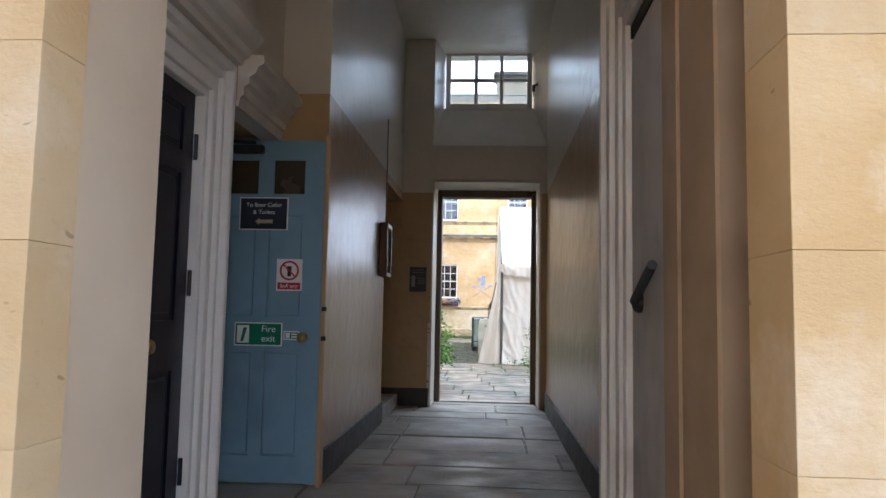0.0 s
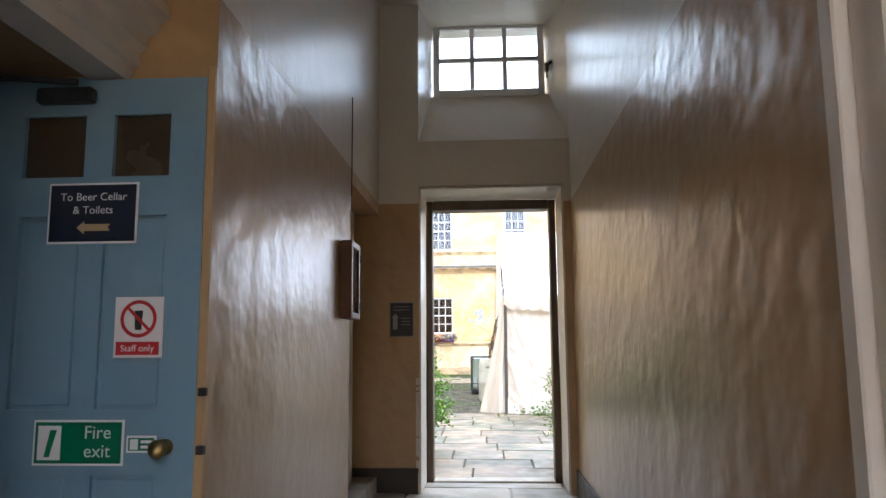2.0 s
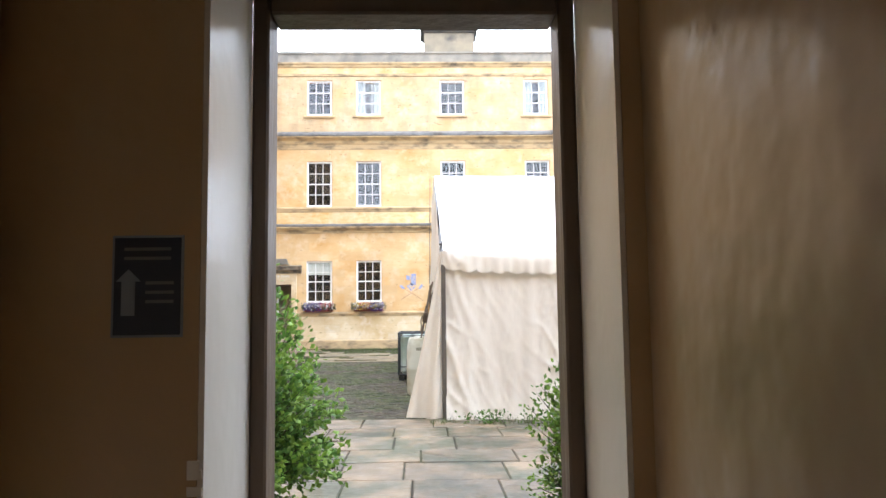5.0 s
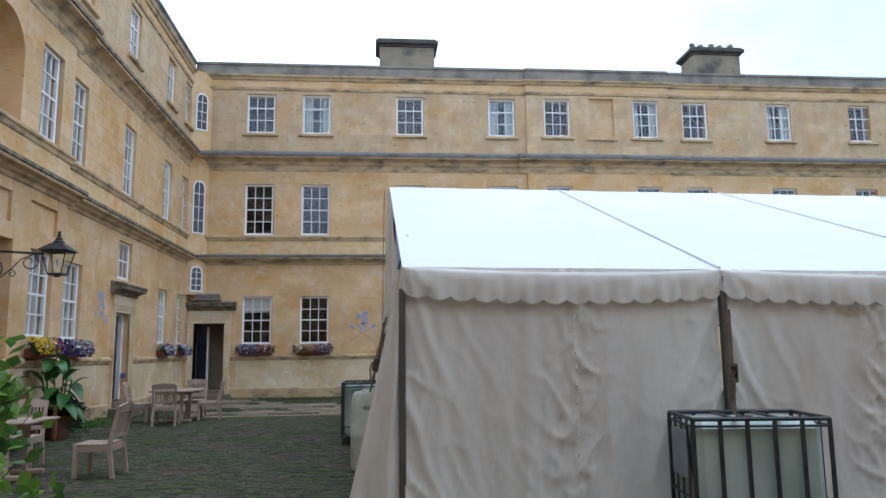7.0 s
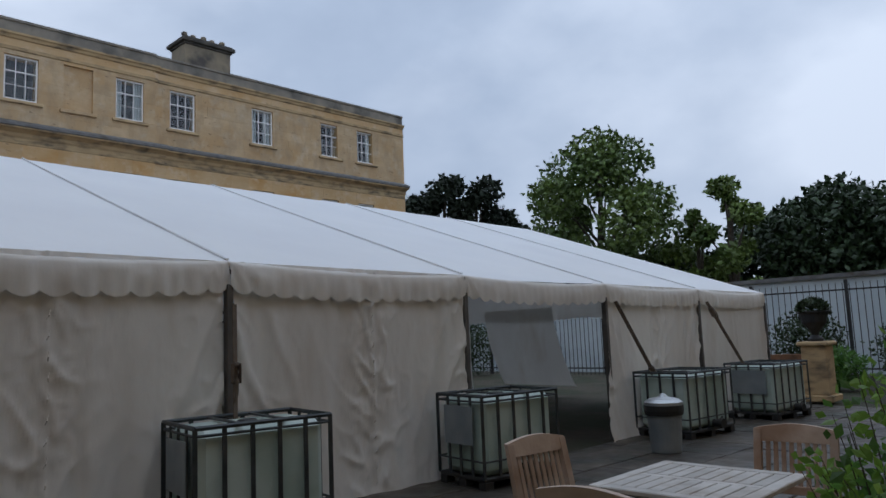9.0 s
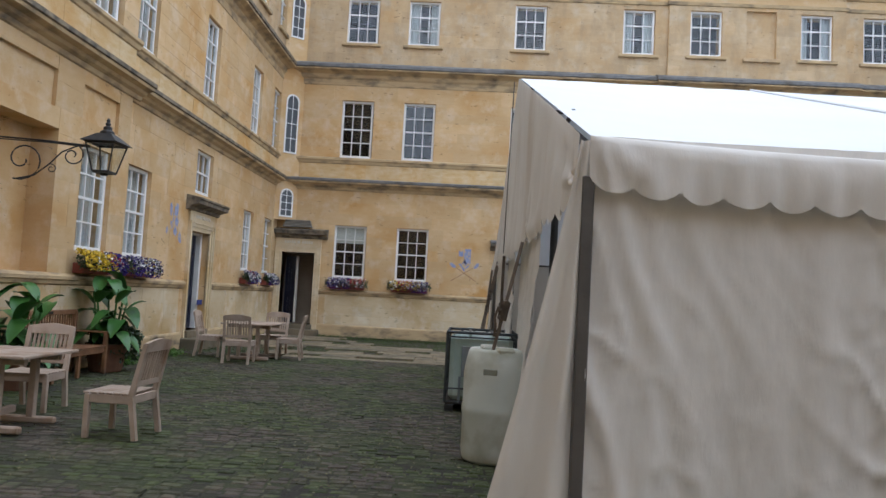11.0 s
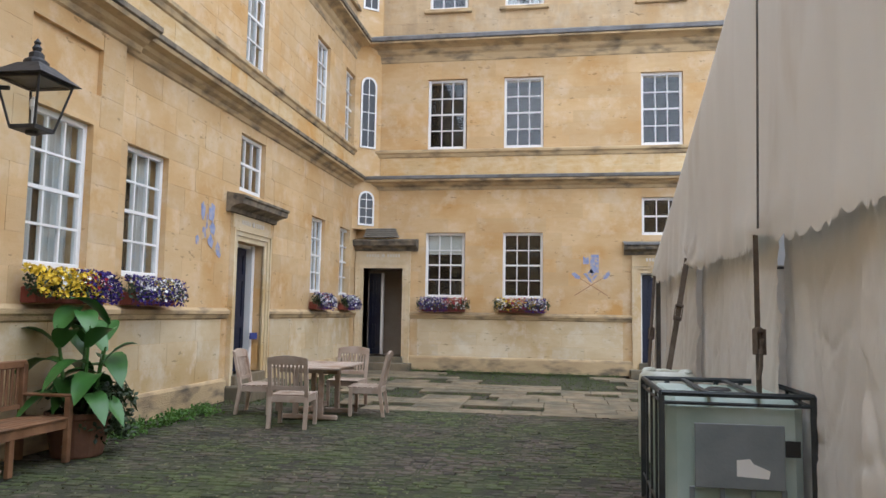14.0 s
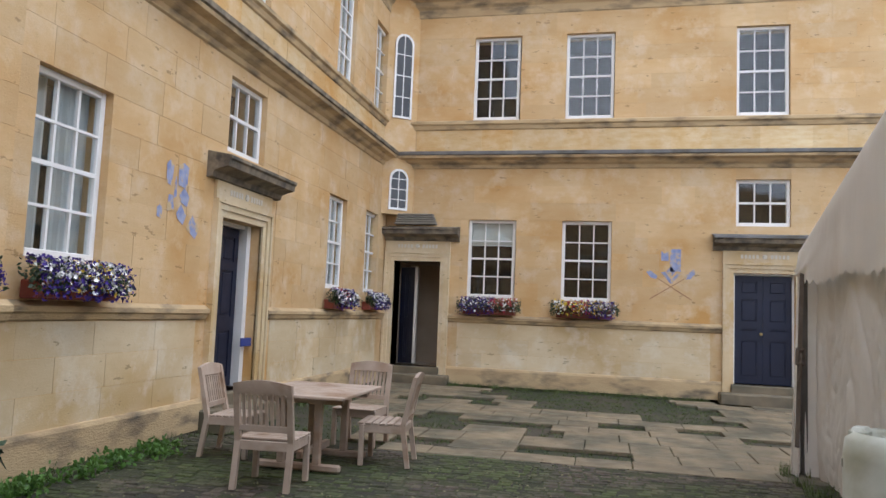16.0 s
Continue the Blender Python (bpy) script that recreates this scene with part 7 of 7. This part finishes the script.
# white side door in the alcove
sd = thing("door_alcove", pose(-1.42, 0, 0, 0, 0, 90), "white painted side door with a small knob", "door", "", "structure")
panel_leaf(sd, 7.95, 8.85, 0.16, 2.55, -0.01, 0.04, [(0.35, 1.1), (1.3, 2.4)], M_WHITE_OLD, cols=2)
part("door_frame", Geo().cbox(7.82, 7.945, -0.06, 0.03, 0.0, 2.6, 0.006).cbox(8.855, 8.98, -0.06, 0.03, 0.0, 2.6, 0.006), M_WHITE_OLD, sd)
for z in (1.12, 1.3):
    part("knob", Geo().lathe([(0.025, 0), (0.012, 0.01), (0.012, 0.03), (0.028, 0.045), (0.0, 0.06)], Matrix.Translation((8.78, -0.01, z)) @ pose(0, 0, 0, 90), 10), M_CAGE_L, sd, "worn metal knob")
solid("step_alcove", Geo().cbox(-1.45, XL - 0.004, 7.8, YE - 0.003, -0.05, 0.15, 0.01), M_FLAG, "stone step into the alcove", "step")
sk = Geo()
sk.box(XL, XL + 0.02, 5.02, 7.8, -0.05, 0.22).box(XR - 0.02, XR, 3.42, YE, -0.05, 0.22).box(XL - 0.25, DOOR_X[0] - 0.01, YE - 0.02, YE, -0.05, 0.23).box(-1.47, -1.449, 7.82, YE, 0.15, 0.36)
sk.box(XL - 0.02, XL, 7.802, 7.82, 0.15, 0.36)
solid("baseboard", sk, M_SKIRT, "black painted skirting", "skirting")
# reveals and oak frame of the court door
solid("door_reveal", Geo().box(DOOR_X[0] + 0.001, DOOR_X[0] + 0.02, YE + 0.005, 9.84, 0, 2.88).box(DOOR_X[1] - 0.02, DOOR_X[1] - 0.001, YE + 0.005, 9.84, 0, 2.88).box(DOOR_X[0] + 0.02, DOOR_X[1] - 0.02, YE + 0.005, 9.84, 2.87, 2.89), M_PLASTER_UP, "cream plastered door reveal", "reveal")
of = thing("door_frame_oak", Matrix(), "dark worn oak door frame", "door frame", "", "structure")
part("jamb", Geo().cbox(DOOR_X[0] + 0.021, DOOR_X[0] + 0.09, 9.85, 10.04, -0.02, 2.87, 0.01), M_TIMBER, of)
part("jamb", Geo().cbox(DOOR_X[1] - 0.09, DOOR_X[1] - 0.021, 9.85, 10.04, -0.02, 2.87, 0.01), M_TIMBER, of)
part("head", Geo().cbox(DOOR_X[0] + 0.092, DOOR_X[1] - 0.092, 9.85, 10.04, 2.77, 2.87, 0.01), M_TIMBER, of)
part("threshold", Geo().cbox(DOOR_X[0] + 0.092, DOOR_X[1] - 0.092, 9.82, 10.04, -0.04, 0.012, 0.006), M_FLAG, of, "worn stone threshold")
# crumbling plaster along the left reveal
rng = random.Random(31)
cr = Geo()
for k in range(40):
    z = rng.uniform(0.02, 1.0) ** 1.4
    cr.cbox(DOOR_X[0] - 0.03, DOOR_X[0] + rng.uniform(0.005, 0.02), YE - rng.uniform(0.002, 0.008), YE + 0.02, z, z + rng.uniform(0.02, 0.07), 0.002)
tagged(part("plaster_flakes", cr, M_PLASTER_UP), "flaking cream plaster at the door edge", "plaster", "", "stuff")
part_catch = thing("window_catch", pose(0.535, 9.7, 4.25), "small black iron window catch", "catch")
part("catch", Geo().rod((0, 0, -0.04), (0, 0, 0.05), 0.022).rod((0, 0, 0.03), (0.06, -0.03, 0.06), 0.018).rod((0, -0.03, -0.12), (0, 0, -0.04), 0.008), M_IRON, part_catch)
# cable up the corner of the west wall
solid("cable", Geo().tube([(XL + 0.008, 7.79, 2.5), (XL + 0.008, 7.79, 2.95), (XL + 0.008, 7.79, 3.3)], 0.005), M_CAGE, "thin grey surface cable", "cable", kind="")

# east side: white door folded into its reveal, architrave, bolt bar
ed = thing("door_east", pose(XR - 0.05, 0, 0, 0, 0, -90), "off-white flush door folded back, with a black bar handle", "door", "", "structure")
# local x = -world y, facing -y towards the passage
part("leaf", Geo().cbox(-3.36, -2.6, 0.0, 0.045, 0.02, 2.47, 0.006), M_WHITE_SHADED, ed, "scuffed off-white leaf, greyed in colour for the shaded side")
part("handle_boss", Geo().lathe([(0.05, 0), (0.05, 0.02), (0.035, 0.035), (0, 0.04)], Matrix.Translation((-3.16, 0.0, 1.25)) @ pose(0, 0, 0, 90), 14), M_IRON, ed, "black round boss")
part("bar", Geo().rod((-3.16, -0.03, 1.25), (-2.76, -0.04, 1.38), 0.02), M_IRON, ed, "black iron bar")
g = Geo()
for a, b, o in ((0.0, 0.07, 0.03), (0.07, 0.11, 0.05), (0.11, 0.22, 0.04), (0.22, 0.28, 0.07), (0.28, 0.36, 0.06), (0.36, 0.42, 0.09)):
    g.cbox(-3.36 - b, -3.36 - a, -o, 0.02, -0.03, 2.55 + b, 0.005)
    g.cbox(-3.36 - a, -2.4, -o, 0.02, 2.55 + a, 2.55 + b, 0.005)
part("architrave", g, M_WHITE_OLD, ed, "cream fluted architrave")
# solid dark strip painted in for the shade above the leaf
part("head_gap", Geo().box(-3.35, -2.62, -0.005, 0.04, 2.48, 2.54), M_UNLIT, ed)
part("hinge_post", Geo().cbox(-2.6, -2.375, -0.04, 0.29, -0.02, 2.6, 0.015), M_TAN_SHADED, ed, "chipped post, darkened to tan for the shaded side")
solid("wall_pier_east", Geo().cbox(XR - 0.085, XR + 0.24, 1.99, 2.37, -0.05, 4.6, 0.01), M_TAN_SHADED, "painted pier face, its colour darkened for the shaded side", "wall")
solid("wall_pier_west", Geo().box(-1.08, -1.045, 1.72, 2.17, -0.05, 4.6), M_PLASTER_MATT, "smooth beige painted reveal", "wall")


# ---- paving ----
def slab_rows(x0, x1, y0, y1, wide, deep, seed, skip=None):
    """Random-coursed rectangles that fill an area."""
    rng = random.Random(seed)
    y = y0
    while y < y1 - 0.05:
        d = min(rng.uniform(*deep), y1 - y)
        if y1 - (y + d) < 0.15:
            d = y1 - y
        x = x0 - rng.uniform(0, 0.3)
        while x < x1 - 0.02:
            w = rng.uniform(*wide)
            a, b = max(x, x0), min(x + w, x1)
            if b - a > 0.12 and not (skip and skip((a + b) / 2, y + d / 2)):
                yield a, b, y, y + d, rng
            x += w
        y += d


def lay(parent, name, rects, material, joint, thick, top, limit=300, rough=0.006):
    rest, n = Geo(), 0
    for a, b, c, d, rng in rects:
        z = top + rng.uniform(-rough, rough)
        j = joint / 2
        k = 0.008
        t = [rng.uniform(-0.003, 0.003) for _ in range(4)]
        v = [(a + j, c + j, z - thick), (b - j, c + j, z - thick), (b - j, d - j, z - thick), (a + j, d - j, z - thick),
             (a + j, c + j, z - k), (b - j, c + j, z - k), (b - j, d - j, z - k), (a + j, d - j, z - k),
             (a + j + k, c + j + k, z + t[0]), (b - j - k, c + j + k, z + t[1]), (b - j - k, d - j - k, z + t[2]), (a + j + k, d - j - k, z + t[3])]
        v = [(x, y, zz + fall(x)) for x, y, zz in v]
        f = [(0, 1, 5, 4), (1, 2, 6, 5), (2, 3, 7, 6), (3, 0, 4, 7), (4, 5, 9, 8), (5, 6, 10, 9), (6, 7, 11, 10), (7, 4, 8, 11), (8, 9, 10, 11)]
        if n < limit:
            ob = new(name, Geo().add(v, f).mesh(name, material))
            ob.parent = parent
        else:
            rest.add(v, f)
        n += 1
    if rest.v:
        r = new(name + "_field", rest.mesh(name + "_field", material))
        r.parent = parent
        tagged(r, "", "", "", "stuff")
    return n


fp = thing("floor_passage", Matrix(), "worn grey flagstones of the passage floor", "floor", "", "structure")
part("bedding", Geo().box(-3.5, 1.2, 1.6, 10.06, -0.06, -0.012), M_FLAG_WET, fp)
lay(fp, "flagstone", slab_rows(-1.9, 1.0, 1.7, 9.82, (0.7, 1.4), (0.45, 0.85), 5), M_FLAG, 0.014, 0.04, 0.0)
pc_court = thing("pavement_court", Matrix(), "damp flagstones before the marquee", "pavement", "", "structure")
bed = Geo()
bed.add([(x, y, fall(x) - 0.016) for x in (-3.0, 0.0, 7.0) for y in (10.06, 17.3)], [(0, 2, 3, 1), (2, 4, 5, 3)]).add([(x, y, fall(x) - 0.016) for x in (7.0, 16.5) for y in (13.0, 17.1)], [(0, 2, 3, 1)])
part("joint_fill", bed, M_MOSS, pc_court, "gritty moss in the joints")
near = list(slab_rows(-3.0, 7.0, 10.06, 17.3, (0.6, 1.1), (0.55, 0.9), 8))
east = list(slab_rows(7.0, 16.5, 13.0, 17.1, (0.6, 1.1), (0.55, 0.9), 9))
lay(pc_court, "flagstone", [r for r in near if r[0] < 2.4], M_FLAG_WET, 0.016, 0.05, 0.0)
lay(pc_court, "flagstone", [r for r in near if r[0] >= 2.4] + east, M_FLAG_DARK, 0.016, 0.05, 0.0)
tan = thing("pavement_north", Matrix(), "tan flagstone path towards the doors", "pavement", "", "structure")
BANDS = ((-4.4, 0.5, 29.5, 31.3), (0.2, 2.3, 31.3, 36.85), (-5.8, -1.6, 32.6, 34.2), (-6.6, -4.4, 35.0, 36.7), (-2.5, 0.4, 31.0, 33.0))


def bare(x, y):
    """True where soil and moss have covered the flags."""
    near = max(1 - math.hypot(max(a - x, 0, x - b), max(c - y, 0, y - d)) / 0.9 for a, b, c, d in BANDS)
    return near + 0.75 * noise.noise(Vector((x * 1.3, y * 1.3, 5))) < 0.72


rects = list(slab_rows(-6.6, 2.3, 29.5, 36.85, (0.45, 1.0), (0.42, 0.7), 14, bare))
lay(tan, "flagstone", rects, M_FLAG_TAN, 0.01, 0.05, -0.004, rough=0.005)
setts = thing("pavement_setts", Matrix(), "mossy dark stone setts of the court", "pavement", "", "structure")
part("joint_fill", Geo().box(-6.83, 0.24, 17.3, 29.47, -0.05, -0.009), M_MOSS, setts, "moss and grit in the joints")


def sett_rects(x0, x1, y0, y1, seed):
    rng = random.Random(seed)
    y = y0
    while y < y1:
        d = rng.uniform(0.085, 0.112)
        x = x0 - rng.uniform(0, 0.2)
        while x < x1:
            w = rng.uniform(0.11, 0.19)
            if x + w > x0 and rng.random() > 0.04:
                yield max(x, x0), min(x + w, x1), y, min(y + d, y1), rng
            x += w
        y += d


lay(setts, "sett", list(sett_rects(-2.6, 0.22, 17.32, 20.3, 21)) + list(sett_rects(-6.78, -2.6, 17.32, 29.45, 22)) + list(sett_rects(-2.6, 0.22, 20.3, 29.45, 23)), M_SETT, 0.016, 0.05, -0.004, rough=0.008)

# moss and grass in joints and along the walls
M_GRASS = mat("grass_blade", (0.05, 0.08, 0.016), (0.10, 0.13, 0.034), 3, 0.6, 0, isle=0.5)
gr = Geo()
rng = random.Random(41)


def tuft(x, y, h, n):
    for _ in range(n):
        a = rng.uniform(0, 6.283)
        r = rng.uniform(0, 0.06)
        px, py = x + r * math.cos(a), y + r * math.sin(a)
        b = rng.uniform(0, 6.283)
        dx, dy = math.cos(b), math.sin(b)
        hh = h * rng.uniform(0.5, 1.2)
        z = -0.03 + fall(px)
        gr.add([(px - 0.006 * dy, py + 0.006 * dx, z), (px + 0.006 * dy, py - 0.006 * dx, z), (px + dx * hh * 0.5, py + dy * hh * 0.5, z + hh)], [(0, 1, 2)])


for _ in range(14000):
    x, y = rng.uniform(-6.75, 0.1), rng.uniform(17.4, 29.5)
    if noise.noise(Vector((x * 0.45, y * 0.45, 2))) + 0.5 * noise.noise(Vector((x * 1.7, y * 1.7, 8))) > -0.02 - 0.012 * (y - 22):
        tuft(x, y, 0.03, 6)
for _ in range(220):
    tuft(-6.74 + abs(rng.gauss(0, 0.14)), rng.uniform(25.6, 37.0), 0.09, 7)
for _ in range(260):
    tuft(rng.uniform(-6.4, 0.2), 37.24 - abs(rng.gauss(0, 0.12)), 0.09, 7)
for _ in range(4200):
    tuft(rng.uniform(-6.5, 0.3), rng.uniform(29.6, 37.2), 0.03, 6)
for _ in range(60):
    tuft(rng.uniform(0.0, 2.6), 16.95 + rng.gauss(0, 0.1), 0.12, 8)
for _ in range(40):
    tuft(0.1 + rng.gauss(0, 0.08), rng.uniform(28.5, 30.2), 0.14, 8)
tagged(part("grass_tufts", gr, M_GRASS), "sparse grass and moss tufts in the joints", "grass", "", "stuff")
specks = Geo()
for _ in range(5200):
    x, y = rng.uniform(-6.7, 0.0), rng.uniform(17.4, 29.4)
    if noise.noise(Vector((x * 0.5, y * 0.5, 21))) > -0.12:
        leaf(specks, Vector((x, y, 0.008)), Vector((rng.uniform(-1, 1), rng.uniform(-1, 1), rng.uniform(-0.05, 0.3))), rng.uniform(0.018, 0.045), 0.008, rng, 0.1)
tagged(part("fallen_leaves", specks, mat("pale_fallen_leaf", (0.10, 0.11, 0.05), (0.19, 0.17, 0.10), 5, 0.7, 0, isle=0.4)), "small pale fallen leaves on the setts", "leaves", "", "stuff")
wd_ = Geo()
for _ in range(40):
    x, y = -6.5 + abs(rng.gauss(0, 0.12)), rng.uniform(25.7, 28.6)
    for _ in range(28):
        leaf(wd_, Vector((x + rng.gauss(0, 0.07), y + rng.gauss(0, 0.07), rng.uniform(0.0, 0.12))), rand_dir(rng, 0.5), 0.06, 0.02, rng)
for _ in range(12):
    x, y = rng.uniform(0.2, 3.0), 16.85 + rng.gauss(0, 0.12)
    for _ in range(24):
        leaf(wd_, Vector((x + rng.gauss(0, 0.05), y + rng.gauss(0, 0.05), rng.uniform(0.0, 0.16))), rand_dir(rng, 0.5), 0.05, 0.015, rng)
tagged(part("weeds", wd_, M_LEAF), "low leafy weeds along the wall foot", "weeds", "", "stuff")


# ---- ashlar facing ----
def facing(parent, m, runs, courses, holes, limit, seed, prefer):
    """Thin stone facing blocks with fine joints; those of the stretch that is passed are parts, the rest one part."""
    rng = random.Random(seed)
    blocks = []
    for u0, u1, out in runs:
        for z0, z1, pale in courses:
            cuts = sorted((max(u0, h[0]), min(u1, h[1])) for h in holes if h[1] > u0 and h[0] < u1 and h[2] < z1 - 0.01 and h[3] > z0 + 0.01)
            spans, x = [], u0
            for a, b in cuts:
                if a > x + 0.03:
                    spans.append((x, a))
                x = max(x, b)
            if x < u1 - 0.03:
                spans.append((x, u1))
            for a, b in spans:
                x = a
                first = True
                while x < b - 0.02:
                    w = rng.uniform(0.62, 1.15) * (0.5 if first and rng.random() < 0.5 else 1)
                    first = False
                    e = min(x + w, b)
                    if b - e < 0.25:
                        e = b
                    blocks.append((x, e, z0, z1, out, pale))
                    x = e
    blocks.sort(key=lambda q: not (prefer[0] < q[0] < prefer[1] and q[2] < prefer[2]))
    TONES = (M_STONE, M_STONE_PALE, M_STONE_BAND, M_STONE_TOP)
    unit = {p: Geo().box(0, 1, -1, 0, 0, 1).mesh("stone_block", TONES[p]) for p in range(4)}
    rest = {p: Geo() for p in range(4)}
    j = 0.002
    for k, (a, b, c, d, out, pale) in enumerate(blocks):
        t = 0.004 + rng.uniform(0, 0.003)
        if k < limit:
            ob = new("stone_block", unit[pale])
            ob.parent = parent
            ob.matrix_basis = Matrix.Translation((a + j, -out, c + j)) @ Matrix.Diagonal((b - a - 2 * j, t, d - c - 2 * j, 1))
        else:
            rest[pale].box(a + j, b - j, -out - t, -out, c + j, d - j)
    for p in range(4):
        if rest[p].v:
            r = new("stone_facing", rest[p].mesh("stone_facing", TONES[p]))
            r.parent = parent
            tagged(r, "", "", "", "stuff")


def split(z0, z1, n, pale=0):
    return [(z0 + (z1 - z0) * k / n, z0 + (z1 - z0) * (k + 1) / n, pale) for k in range(n)]


COURSES = split(0.36, 1.36, 3, 1) + split(1.55, 1.93, 1) + split(1.93, 3.68, 5) + split(3.68, 4.84, 3) + split(5.25, 5.74, 1, 2) + split(5.97, 7.92, 6) + split(7.92, 8.42, 1) + split(9.2, 9.9, 2, 3) + split(9.9, 11.45, 4, 3) + split(11.45, 11.6, 1, 3)
cases = [(W_DOOR[0] - 0.45, W_DOOR[1] + 0.45, 0, 3.52)]
casesn = [(N_DOOR[0] - 0.45, N_DOOR[1] + 0.45, 0, 3.43), (-7.4, -5.1, 0, 3.5), (-7.4, -6.22, 3.4, 12.2), (8.3, 9.5, 5.97, 8.1), (8.42, 9.4, 9.9, 11.5)]
facing(wall_west, None, [(PAV[0], PAV[1], 0.14), (PAV[1], 36.86, 0.0)], COURSES, w_holes + [RECESS, (22.6, 24.05, 5.97, 8.05)] + panels + cases, 300, 51, (24.0, 33.5, 5.8))
facing(wall_north, None, [(-6.86, BAY[0], 0.0), (BAY[0], BAY[1], 0.1), (BAY[1], 24.4, 0.0)], COURSES, n_holes + casesn, 300, 52, (-6.9, 2.0, 8.5))
# entrance piers, block by block
pier = thing("pier_stones", Matrix(), "honey-coloured ashlar piers of the archway", "pier", "", "structure")
for k in range(10):
    z = -0.05 + 0.46 * k
    for x0, x1 in ((-2.1, -1.03), (0.62, 1.25), (1.254, 2.1)):
        if k % 2 and x0 == 0.62:
            x1 = 1.0
        if k % 2 and x0 == 1.254:
            x0 = 1.004
        part("stone_block", Geo().cbox(x0, x1 - 0.001, 1.54, 1.72 if x0 < 0 else 1.8, z, z + 0.459, 0.0015), M_STONE_PALE, pier)
